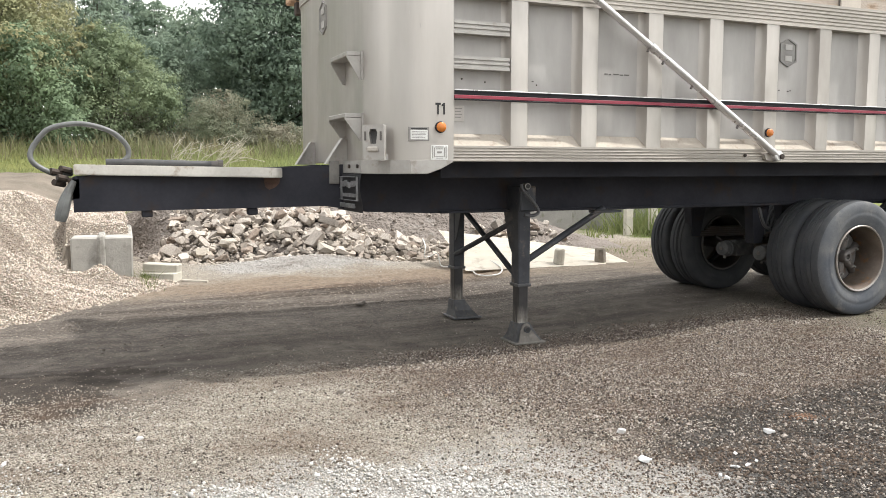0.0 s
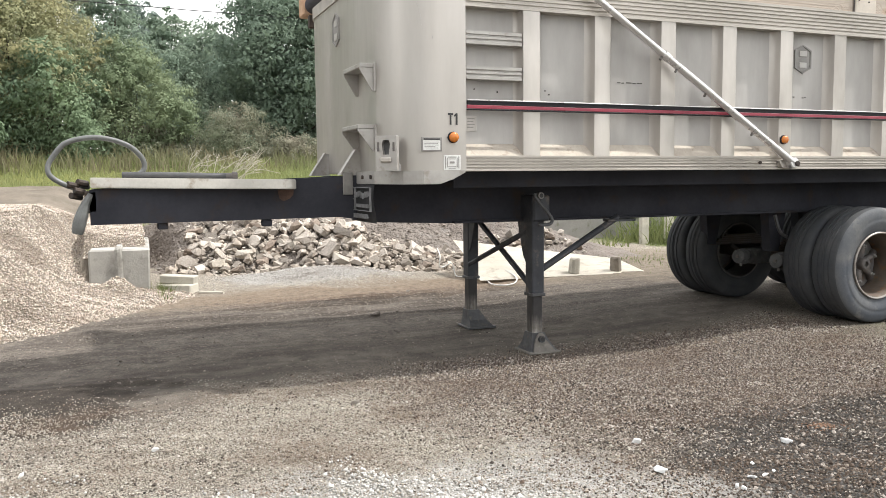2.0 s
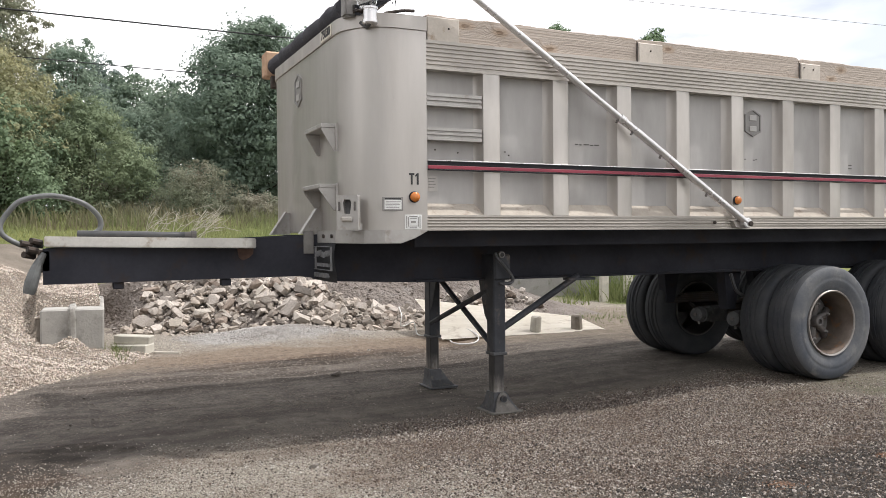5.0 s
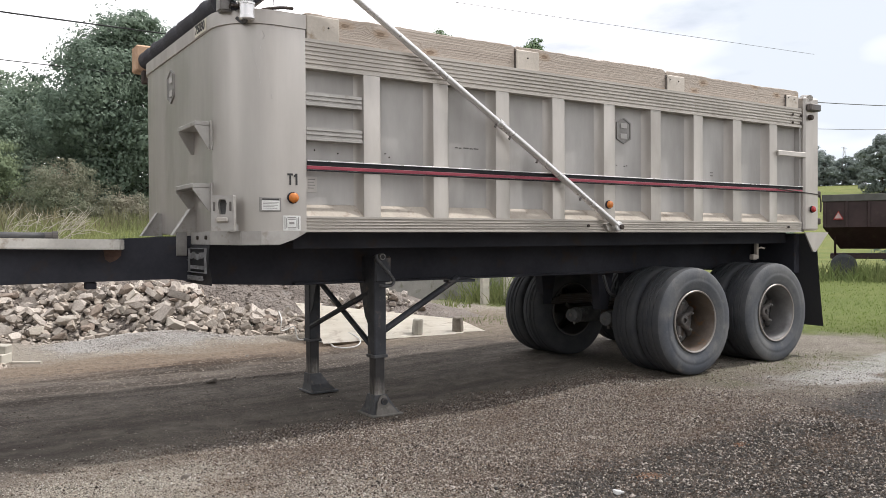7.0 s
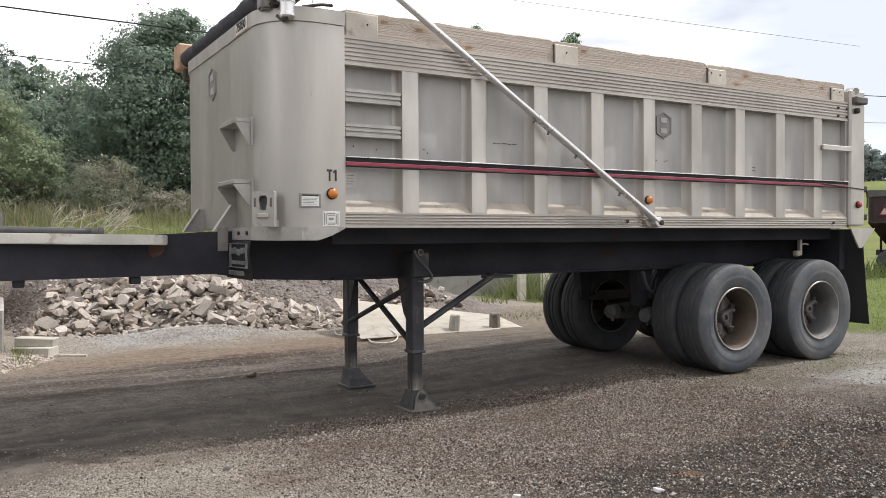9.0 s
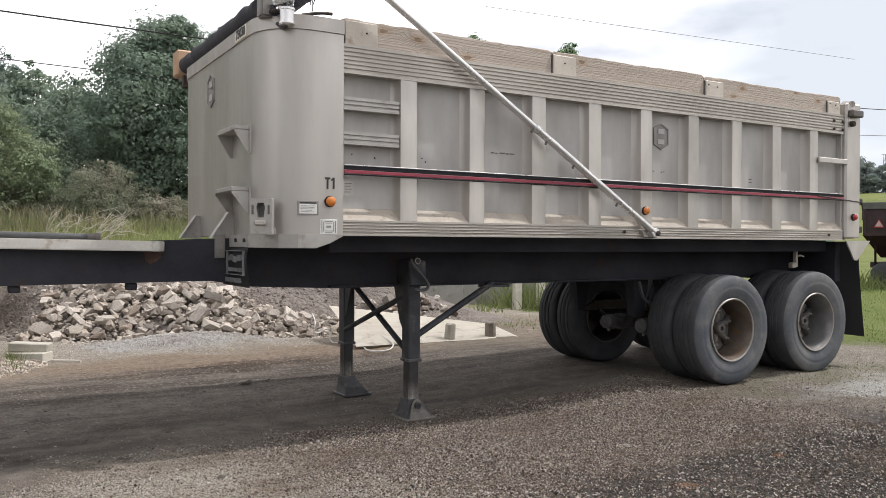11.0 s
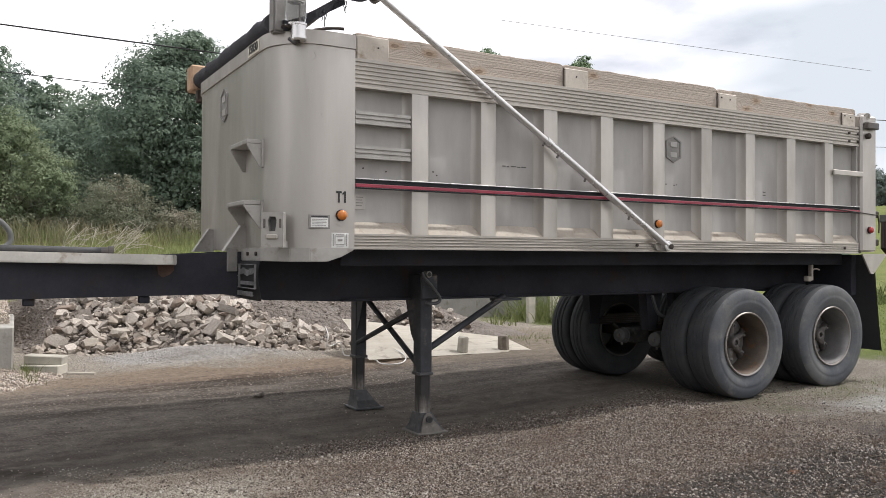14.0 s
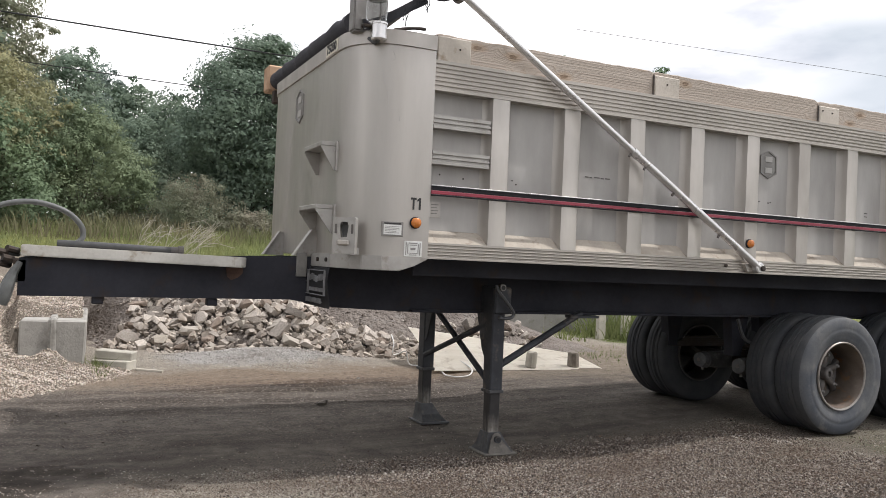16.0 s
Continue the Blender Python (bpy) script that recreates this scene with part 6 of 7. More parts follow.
def mound(x, y):
    """The dirt bank behind the rubble."""
    h = 1.0 * np.exp(-np.abs((x - 1.2) / 3.9) ** 4) * ease((x + 2.05 + 0.25 * lumps(x, y, 0.5, 3.0)) / 0.9) * ease((y - 7.2 + 0.30 * x) / 1.9) * (1 - ease((y - 9.6) / 2.4))
    return height(x, y) + h * (1 + 0.10 * lumps(x, y, 0.8, 6.0) + 0.06 * lumps(x, y, 0.25, 2.0)) - 0.03


def heap(u, w):
    """Height of the rubble over the ground, along and across its line."""
    return (0.68 - 0.20 * ease((np.asarray(u) - 0.45) / 0.35)) * np.exp(-np.abs((u - 0.47) / 0.46) ** 3) * np.clip((w + 0.35) / 0.8, 0, 1)


bank = sheet("earth_bank", np.arange(-2.0, 6.0, 0.09), np.arange(5.6, 12.4, 0.09), mound, M_EARTH)
tagged(bank, "bank of dark lumpy earth behind the rubble", "earth bank", kind="structure")
def reach_up(u):
    """How far the stones climb the bank: high at the pile's middle, low where it thins out."""
    return 1.2 - 0.85 * ease((np.asarray(u) - 0.45) / 0.28)


rubble = thing("rubble_pile", (0.7, 7.0, 0.0), "heap of broken grey stone and concrete rubble", "rubble")
LINE_A, LINE_B = np.array([-1.42, 7.95]), np.array([2.85, 6.2])
ACROSS = np.array([0.33, 0.94])
rr = random.Random(3)
count = 0
while count < 300:
    u, w = rr.random(), rr.uniform(-0.32, 1.2)
    p = LINE_A + (LINE_B - LINE_A) * u + ACROSS * w
    top = max(float(height(p[0], p[1])) + float(heap(u, w)), float(mound(p[0], p[1])))
    if rr.random() > 0.22 + heap(u, w) * 1.7 or w > reach_up(u):
        continue
    big = rr.random() ** 2.2
    size = 0.052 + 0.084 * big * (1.0 if u < 0.6 else 0.8)
    if count in (40, 41):
        size, p = (0.15 if count == 40 else 0.12), LINE_A + (LINE_B - LINE_A) * (0.48 if count == 40 else 0.30) + ACROSS * -0.05
        top = float(height(p[0], p[1])) + 0.15
    ob = new("stone", STONES[rr.randrange(12) if count not in (40, 41) else (3, 4)[count - 40]])
    depth = rr.uniform(-0.3, 0.65) * size
    ob.matrix_basis = Matrix.LocRotScale((p[0], p[1], top + depth), Euler((rr.uniform(-0.8, 0.8), rr.uniform(-0.8, 0.8), rr.uniform(0, 6.3))),
                                         (size * rr.uniform(0.9, 1.9), size * rr.uniform(0.8, 1.2), size * rr.uniform(0.45, 0.85)))
    ob.parent = rubble
    ob.matrix_parent_inverse = world_of(rubble).inverted()
    count += 1
rest_v, rest_f, total = [], [], 0
for k in range(800):
    u = rr.random() * 1.04 - 0.01
    w = rr.uniform(-0.42, float(reach_up(u)) + 0.05)
    p = LINE_A + (LINE_B - LINE_A) * u + ACROSS * w
    top = max(float(height(p[0], p[1])) + float(heap(u, w)), float(mound(p[0], p[1])))
    size = 0.030 + 0.045 * rr.random() ** 1.5
    src = STONES[rr.randrange(12)]
    m = Matrix.LocRotScale((p[0], p[1], top + rr.uniform(-0.2, 0.5) * size), Euler((rr.uniform(-0.9, 0.9), rr.uniform(-0.9, 0.9), rr.uniform(0, 6.3))), (size * rr.uniform(0.9, 1.6), size * rr.uniform(0.8, 1.2), size * rr.uniform(0.6, 1.0)))
    rest_v += [tuple(m @ v.co) for v in src.vertices]
    rest_f += [tuple(i + total for i in f.vertices) for f in src.polygons]
    total += len(src.vertices)
me = bpy.data.meshes.new("small_rubble")
me.from_pydata(rest_v, [], rest_f)
me.materials.append(M_STONE_ISLE)
small = new("small_rubble", me)
small.parent = rubble
small.matrix_parent_inverse = world_of(rubble).inverted()
tagged(small, "smaller broken stones between the large ones", kind="stuff")
n = 1500
u = rng.uniform(-0.02, 1.05, n)
w = -0.5 + rng.uniform(0, 1, n) * (reach_up(u) + 0.6)
p = LINE_A[None] + (LINE_B - LINE_A)[None] * u[:, None] + ACROSS[None] * w[:, None]
top = np.maximum(height(p[:, 0], p[:, 1]) + heap(u, w), mound(p[:, 0], p[:, 1]))
frag = scatter("rubble_grit", rng, p[:, 0], p[:, 1], top - 0.02, rng.uniform(0.014, 0.045, n), M_STONE, 0.8)
frag.parent = rubble
frag.matrix_parent_inverse = world_of(rubble).inverted()
tagged(frag, "small broken fragments", kind="stuff")
x, y = rng.uniform(-1.75, 3.6, 2200), rng.uniform(6.6, 9.4, 2200)
chunks = scatter("bank_stones", rng, x, y, mound(x, y) - 0.005, 0.008 + 0.03 * rng.uniform(0, 1, 2200) ** 2.5, M_BANK, 0.8)
tagged(chunks, "small grey stones strewn over the earth bank", "stones", kind="stuff")
core = sheet("rubble_core", np.arange(0, 1.001, 0.04), np.arange(-0.5, 1.2, 0.06), lambda a, b: a * 0, M_EARTH)
for v in core.data.vertices:
    q = LINE_A + (LINE_B - LINE_A) * v.co.x + ACROSS * v.co.y
    v.co = Vector((q[0], q[1], float(height(q[0], q[1])) + float(heap(v.co.x, v.co.y)) - 0.07))
core.parent = rubble
core.matrix_parent_inverse = world_of(rubble).inverted()


# ---- gravel heap with its retaining blocks ----
def heap_top(x, y):
    x, y = np.asarray(x, float), np.asarray(y, float)
    toe = np.where(x > -3.1, 2.9 + 1.42 * (x + 3.1), 2.9 + 0.3 * (x + 3.1))
    steep = np.where(y < 5.45, 0.12, 0.8) * (x > -2.65) + (x <= -2.65) * (0.15 + 0.17 * ease((-2.65 - x) / 0.9))
    front = np.clip(steep * (y - toe + 0.15 * lumps(x, y, 0.6, 1.0)), -0.12, 5)
    cap = 0.68 + 0.40 * ease((-2.3 - x) / 1.1) + 0.16 * ease((y - 5.6) / 2.0) * ease((x + 3.0) / 0.6) + 0.04 * lumps(x, y, 0.9, 4.0)
    cap = cap * (1 - ease((y - 9.5) / 5)) - 0.15 * ease((y - 9.5) / 5)
    top = height(x, y) + np.minimum(front, cap) + 0.012 * lumps(x, y, 0.12, 3.0)
    spill = 0.30 * np.exp(-(((x + 2.28) / 0.26) ** 2 + ((y - 5.28) / 0.42) ** 2)) * (y < 5.40)
    top = np.maximum(top, height(x, y) - 0.03 + spill * (1 + 0.1 * lumps(x, y, 0.12, 3.0)))
    return np.where((x > -2.66) & (x < -1.86) & (y > 5.36) & (y < 7.7), np.minimum(top, 0.40 + 0.55 * np.clip(y - 5.62, 0, 3)), top)


def heap_inside(x, y):
    return (x < -1.93) | (y < 5.38)


xs, ys = spaced(-16, -1.35, -4.6, -1.35, 0.07), np.arange(1.6, 14.5, 0.08)
gravel = sheet("pea_gravel_mound", xs[xs < -1.3], ys, lambda a, b: np.where(heap_inside(a, b), heap_top(a, b), height(a, b) - 0.1), M_PILE)
tagged(gravel, "large heap of tan pea gravel", "gravel heap")
x, y = rng.uniform(-5.0, -1.4, 64000), rng.uniform(1.8, 8.6, 64000)
keep = heap_inside(x, y) & (heap_top(x, y) > height(x, y) - 0.02) & ~((x > -2.60) & (x < -1.90) & (y > 5.40) & (y < 5.80))
x, y = x[keep], y[keep]
stones = scatter("heap_pebbles", rng, x, y, heap_top(x, y), rng.uniform(0.0075, 0.016, len(x)), M_HEAP_PEBBLE, 0.8, True)
tagged(stones, "loose pebbles covering the gravel heap", "gravel", kind="stuff")


def retaining_block(at, turn):
    """A cast concrete block with a rounded seam down its face and worn edges."""
    bm = block(bmesh.new(), -0.345, 0.345, -0.02, 2.2, 0, 0.63, 0.02)
    block(bm, -0.05, 0.04, -0.05, 0.10, 0.02, 0.665, 0.03)
    block(bm, -0.05, 0.04, 0.10, 0.5, 0.61, 0.665, 0.02)
    for v in bm.verts:
        v.co += Vector((rr.uniform(-1, 1), rr.uniform(-1, 1), rr.uniform(-1, 1))) * 0.007
    bmesh.ops.transform(bm, matrix=pose(*at, 0, 0, turn), verts=bm.verts)
    ob = part("concrete_block", bm, M_CONCRETE)
    return tagged(ob, "weathered cast concrete retaining block, half buried in gravel", "concrete block", "retaining blocks")


retaining_block((-2.25, 5.42, -0.13), -2)


def cinder_block(at, rot, size, label):
    bm = block(bmesh.new(), -size[0] / 2, size[0] / 2, -size[1] / 2, size[1] / 2, 0, size[2], 0.010)
    bmesh.ops.transform(bm, matrix=pose(*at, *rot), verts=bm.verts)
    tagged(part("concrete_brick", bm, M_CINDER), label, "concrete block", "loose concrete bricks")


cinder_block((-1.57, 5.62, -0.11), (0, 0, -32), (0.46, 0.24, 0.125), "pale solid concrete brick lying on dirt")
cinder_block((-1.55, 5.66, 0.015), (0, 3, -24), (0.44, 0.20, 0.105), "pale solid concrete brick stacked on another")
bm = tube(bmesh.new(), [(-1.33, 5.45, -0.09), (-1.05, 5.20, -0.085)], 0.022, 7)
tagged(part("wood_stick", bm, M_TWIG), "short pale stick lying on dirt", "stick")

# ---- plywood sheet, log stubs, cord ----
corners = [Vector((2.15, 4.42, -0.02)), Vector((4.54, 4.10, 0.005)), Vector((4.98, 5.45, 0.05)), Vector((2.32, 5.75, 0.42))]
bm = bmesh.new()
rows = []
for j in range(9):
    v = j / 8
    rows.append([bm.verts.new(corners[0].lerp(corners[1], i / 14).lerp(corners[3].lerp(corners[2], i / 14), v) + Vector((0, 0, 0.03 * math.sin(3.14 * v) * (1 - i / 14)))) for i in range(15)])
for a, b in zip(rows, rows[1:]):
    for i in range(14):
        bm.faces.new((a[i], a[i + 1], b[i + 1], b[i]))
bmesh.ops.solidify(bm, geom=list(bm.faces), thickness=-0.02)
tagged(part("plywood_sheet", bm, M_PLY), "bleached warped plywood sheet lying against rubble", "plywood")
for k, (x, y, h, lean) in enumerate(((3.54, 4.36, 0.225, 4), (4.20, 4.33, 0.215, -3))):
    bm = upright([(0, 0.072), (0.02, 0.078), (h - 0.02, 0.074), (h, 0.062)], (0, 0), 12)
    for v in bm.verts:
        v.co += Vector((rr.uniform(-1, 1), rr.uniform(-1, 1), 0)) * 0.006
    bmesh.ops.transform(bm, matrix=pose(x, y, 0.0, 0, lean, 30 * k), verts=bm.verts)
    tagged(part("log_stub", bm, (M_CINDER, M_LOG)[k]), ("pale concrete core standing on plywood", "grey rotten log stub standing on plywood")[k], "stub")
# flat black discs stand in for the dark holes in the sheet
for x, y, z in ((2.90, 4.80, 0.070), (4.05, 4.62, 0.015)):
    bm = upright([(0, 0.075), (0.008, 0.07), (0.010, 0.03)], (0, 0), 14)
    bmesh.ops.transform(bm, matrix=pose(x, y, z + 0.02, 8, -4, 0) @ Matrix.Diagonal((1.2, 0.7, 1, 1)), verts=bm.verts)
    tagged(part("hole_disc", bm, M_FLAP), "small black disc standing in for a dark hole in the plywood", "disc")
cord = [(2.02, 5.62, 0.30), (1.98, 5.42, 0.20), (1.96, 5.40, 0.06), (2.06, 5.45, 0.05), (2.16, 5.40, 0.09), (2.18, 5.32, 0.0), (2.20, 5.05, 0.0), (2.27, 4.75, 0.0), (2.28, 4.50, 0.0), (2.20, 4.18, 0.0), (2.27, 3.98, 0.0), (2.46, 4.04, 0.0), (2.64, 4.36, 0.03), (2.60, 4.70, 0.06), (2.42, 4.80, 0.06), (2.31, 4.62, 0.04)]
cord = arc([(x, y, z + 0.02 + float(height(x, y)) * (z < 0.05)) for x, y, z in cord], 6)
tagged(part("white_cord", tube(bmesh.new(), cord, 0.009, 6), M_CORD), "white cord looped on the dirt", "cord")

# ---- litter and single stones in the yard ----
for k, (x, y, s) in enumerate(((1.02, -1.92, 0.026), (0.12, -2.02, 0.030), (0.47, -2.26, 0.020), (0.54, -2.27, 0.017), (0.34, -2.30, 0.018), (0.35, -2.335, 0.014), (0.28, -1.61, 0.022), (-2.13, -0.70, 0.022), (-2.75, -0.84, 0.020), (0.17, -2.0, 0.010), (0.62, -2.24, 0.010), (0.60, -2.12, 0.009))):
    ob = new("pale_stone", STONES[k % 12])
    ob.data = ob.data.copy()
    ob.data.materials[0] = M_LITTER
    ob.matrix_basis = Matrix.LocRotScale((x, y, float(height(x, y)) + s * 0.4), Euler((0.3 * k, 0.2, k)), (s * 1.3, s, s * 0.55))
    tagged(ob, "single white stone chip on dark gravel", "stone", "white stone chips")
for x, y, s, k in ((0.21, 2.86, 0.055, 8), (0.83, 4.1, 0.045, 3), (-0.9, -0.25, 0.03, 3), (2.2, 0.6, 0.025, 8), (1.1, 4.35, 0.03, 10)):
    ob = new("loose_stone", STONES[k])
    ob.matrix_basis = Matrix.LocRotScale((x, y, float(height(x, y)) + s * 0.35), Euler((0.2, 0.1 * k, k)), (s * 1.3, s, s * 0.6))
    tagged(ob, "single grey stone lying on the dirt", "stone", "loose stones")

# a smaller spill of rubble behind the plywood
spill = thing("rubble_spill", (3.7, 6.6, 0.0), "spill of small broken concrete and brick behind plywood", "rubble")
for k in range(110):
    u = rr.random()
    px, py = 2.6 + 2.3 * u + rr.uniform(-0.15, 0.15), 6.15 + 0.5 * u + rr.uniform(-0.35, 0.6)
    size = 0.035 + 0.075 * rr.random() ** 1.6
    ob = new("stone", STONES[rr.randrange(12)])
    ob.matrix_basis = Matrix.LocRotScale((px, py, max(float(mound(px, py)), float(height(px, py))) + size * rr.uniform(0.1, 0.7) + 0.22 * (1 - u) * rr.random()), Euler((rr.uniform(-0.8, 0.8), rr.uniform(-0.8, 0.8), rr.uniform(0, 6.3))),
                                         (size * rr.uniform(0.8, 1.6), size * rr.uniform(0.7, 1.1), size * rr.uniform(0.5, 0.95)))
    ob.parent = spill
    ob.matrix_parent_inverse = world_of(spill).inverted()

# ---- low concrete wall behind the slab ----
# concrete made darker so that the wall's shade is in its colour
M_WALL_SHADED = surface("shaded_grey_concrete", (0.25, 0.245, 0.225), (0.18, 0.175, 0.16), 0.92, 0.0, 2.2, 40, 0.4, 0.004, stain=(0.14, 0.14, 0.11))
for k in range(4):
    x0 = 4.75 + 1.02 * k
    bm = block(bmesh.new(), x0, x0 + 1.0, 9.0 + 0.10 * k, 9.5 + 0.10 * k, -0.12, 0.78 - 0.03 * k, 0.025)
    tagged(part("concrete_block", bm, M_WALL_SHADED), "weathered concrete block in a low wall among weeds", "concrete block", "low wall")
for x in (7.35, 7.95):
    bm = block(bmesh.new(), x, x + 0.17, 8.05, 8.16, -0.1, 0.78, 0.01)
    tagged(part("fence_post", bm, M_CINDER), "pale weathered post among tall weeds", "post", "posts")


# ---- plants ----
def blades(name, rng, x, y, z, tall, wide, material, lean=0.35):
    """Grass blades as one mesh; each is a bent strip of two faces."""
    n = len(x)
    a = rng.uniform(0, 2 * np.pi, n)
    dx, dy = np.cos(a), np.sin(a)
    bx, by = rng.normal(0, lean, n) * tall, rng.normal(0, lean, n) * tall
    w = wide / 2
    base = np.stack([x, y, z], -1)
    off = np.stack([dx * w, dy * w, 0 * w], -1)
    mid = base + np.stack([bx * 0.35, by * 0.35, tall * 0.55], -1)
    tip = base + np.stack([bx, by, tall], -1)
    verts = np.stack([base - off, base + off, mid + off * 0.7, mid - off * 0.7, tip], 1).reshape(-1, 3)
    i = 5 * np.arange(n)[:, None]
    me = bpy.data.meshes.new(name)
    faces = (np.concatenate([i + [0, 1, 2, 3]], 1)).tolist() + (i + [3, 2, 4]).tolist()
    me.from_pydata(verts.tolist(), [], faces)
    me.materials.append(material)
    return new(name, me)


def leaves_at(rng, p, out, size, droop=0.3):
    """Leaf faces at points p, facing roughly outwards: pointed three-cornered blades."""
    n = len(p)
    nrm = out + rng.normal(0, 0.32, (n, 3)) + [0, 0, 0.35]
    nrm /= np.linalg.norm(nrm, axis=1, keepdims=True)
    t = np.cross(nrm, rng.normal(0, 1, (n, 3)))
    t /= np.linalg.norm(t, axis=1, keepdims=True) + 1e-9
    b = np.cross(nrm, t)
    s = (size * rng.uniform(0.6, 1.4, n))[:, None]
    verts = np.stack([p - t * s * 1.15, p + t * s * 0.7 - b * s * 0.62, p + t * s * 0.7 + b * s * 0.62], 1).reshape(-1, 3)
    return verts


def crown(rng, lobes, count, size):
    """Leaves in sprays that sit over many lobes, with gaps between them and a thin filling inside."""
    lobes = np.array(lobes)
    area = lobes[:, 3] ** 2
    sprays = max(count // 42, 30)
    pick = rng.choice(len(lobes), sprays, p=area / area.sum())
    d = rng.normal(0, 1, (sprays, 3)) + [0, 0, 0.2]
    d /= np.linalg.norm(d, axis=1, keepdims=True)
    centre = lobes[pick, :3] + d * (lobes[pick, 3] * (1 - 0.5 * rng.uniform(0, 1, sprays) ** 2))[:, None] * [1, 1, 0.85]
    wide = np.clip(lobes[pick, 3] * 0.34, size * 2.6, 0.62) * rng.uniform(0.6, 1.4, sprays)
    own = rng.integers(0, sprays, count)
    ball = rng.normal(0, 1, (count, 3))
    ball /= np.linalg.norm(ball, axis=1, keepdims=True)
    off = ball * (rng.uniform(0.15, 1.0, count) ** 0.6 * wide[own])[:, None] * [1.3, 1.3, 0.8]
    p = centre[own] + off
    verts = leaves_at(rng, p, ball * 0.9 + d[own] * 0.6, size)
    faces = np.arange(3 * count).reshape(-1, 3)
    return verts, faces


def tree(az, dist, tall, wide, material, name, label, count, size, low=0.12, seed=0, trunk=True, category="tree", at=None):
    """A tree or bush placed to fit the view, by angle and distance from the camera."""
    rng = np.random.default_rng(seed + 100)
    r = random.Random(seed)
    x, y = at if at else (-2.27 + dist * math.sin(radians(az)), -5.13 + dist * math.cos(radians(az)))
    z0 = float(height(x, y)) - 0.1
    ob = thing(name, (x, y, z0), label, category)
    lobes = []
    limbs = bmesh.new()
    if trunk:
        th = tall * 0.6
        line = arc([(x, y, z0), (x + r.uniform(-.2, .2), y, z0 + th * 0.4), (x + r.uniform(-.4, .4), y + r.uniform(-.3, .3), z0 + th), (x + r.uniform(-.5, .5), y, z0 + tall * 0.9)], 5)
        tr = 0.022 * tall
        tube(limbs, line, [tr * (1 - 0.9 * k / (len(line) - 1)) for k in range(len(line))], 9)
    n_lobes = 40 if trunk else 22
    for k in range(n_lobes):
        f = (k + 0.5) / n_lobes
        zf = low + (1 - low) * f
        a = k * 2.4 + r.uniform(-0.5, 0.5)
        spread = wide / 2 * math.sin(math.pi * min(max((zf - low * 0.3) / (1.0 - low * 0.3), 0.03), 0.97)) ** 0.5 * (1.0 - 0.18 * zf)
        rad = wide * r.uniform(0.10, 0.19) * (1.0 if trunk else 1.15)
        d = max(spread - rad * 0.5, 0) * r.uniform(0.45, 1.05)
        c = (x + d * math.cos(a), y + d * math.sin(a), z0 + tall * zf - rad * 0.6 * zf)
        lobes.append((*c, rad))
        base = (x, y, z0 + tall * zf * (0.55 if trunk else 0.1))
        midp = Vector(base).lerp(Vector(c), 0.5) + Vector((0, 0, -0.03 * tall))
        lw = 0.006 * tall
        tube(limbs, [base, midp, c], [lw, lw * 0.6, lw * 0.2], 5)
    if dist < 37 and not at:
        for k in range(46 if trunk else 26):
            lx, ly, lz, lr = lobes[r.randrange(len(lobes))]
            way = Vector((r.gauss(0, 1), r.gauss(0, 1), r.gauss(0.25, 1))).normalized() * lr
            lobes.append((lx + way.x, ly + way.y, max(lz + way.z * 0.85, z0 + 0.3), wide * r.uniform(0.045, 0.085)))
    if trunk and dist < 60:
        for zf in (0.25, 0.42, 0.6, 0.76):
            lobes.append((x, y, z0 + tall * zf, wide * (0.30 - 0.12 * abs(zf - 0.5))))
    part("trunk" if trunk else "stems", limbs, M_BARK, ob)
    verts, faces = crown(rng, lobes, count, size)
    mesh_thing("crown", verts, faces, material, ob)
    return ob


DARK_T, MID_T, AUT_T = "tall dark green broadleaf tree at the meadow's edge", "leafy mid-green tree in the wood's edge", "tree with leaves turning yellow and orange"
tree(12.0, 33, 7.75, 8.8, L_DARK, "broadleaf_tree", DARK_T, 90000, 0.070, 0.03, 1)
tree(16.2, 37, 9.1, 7.0, L_DARK, "broadleaf_tree", DARK_T, 16000, 0.10, 0.08, 2)
tree(-4.4, 34, 10.2, 5.2, L_FADE, "broadleaf_tree", MID_T, 38000, 0.068, 0.1, 3)
tree(-5.9, 28, 5.8, 6.4, L_AUTUMN, "turning_tree", AUT_T, 40000, 0.050, 0.40, 4)
tree(0.0, 38, 8.2, 6.0, L_MID, "broadleaf_tree", MID_T, 22000, 0.075, 0.1, 5)
tree(1.0, 28, 4.0, 4.4, L_LIGHT, "leafy_bush", "large light green bush at the meadow's edge", 40000, 0.046, 0.0, 6, False, "bush")
tree(-3.6, 27, 3.7, 4.6, L_BUSH, "leafy_bush", "dark green bush at the meadow's edge", 34000, 0.052, 0.0, 7, False, "bush")
tree(3.8, 46, 8.5, 6.0, L_MID, "broadleaf_tree", MID_T, 20000, 0.10, 0.05, 8)
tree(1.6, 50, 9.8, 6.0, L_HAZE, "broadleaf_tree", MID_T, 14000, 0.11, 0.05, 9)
tree(6.2, 42, 7.1, 5.8, L_MID, "broadleaf_tree", MID_T, 20000, 0.095, 0.05, 10)
tree(4.6, 32, 4.4, 4.8, L_MID, "leafy_bush", "green bush between the trees", 28000, 0.052, 0.0, 11, False, "bush")
tree(8.2, 27, 1.95, 3.7, L_OLIVE, "dry_bush", "brown and olive half-dry bush", 13000, 0.034, 0.0, 12, False, "bush")
tree(12.0, 27, 0.9, 3.2, L_OLIVE, "dry_bush", "brown and olive half-dry bush", 9000, 0.036, 0.0, 13, False, "bush")
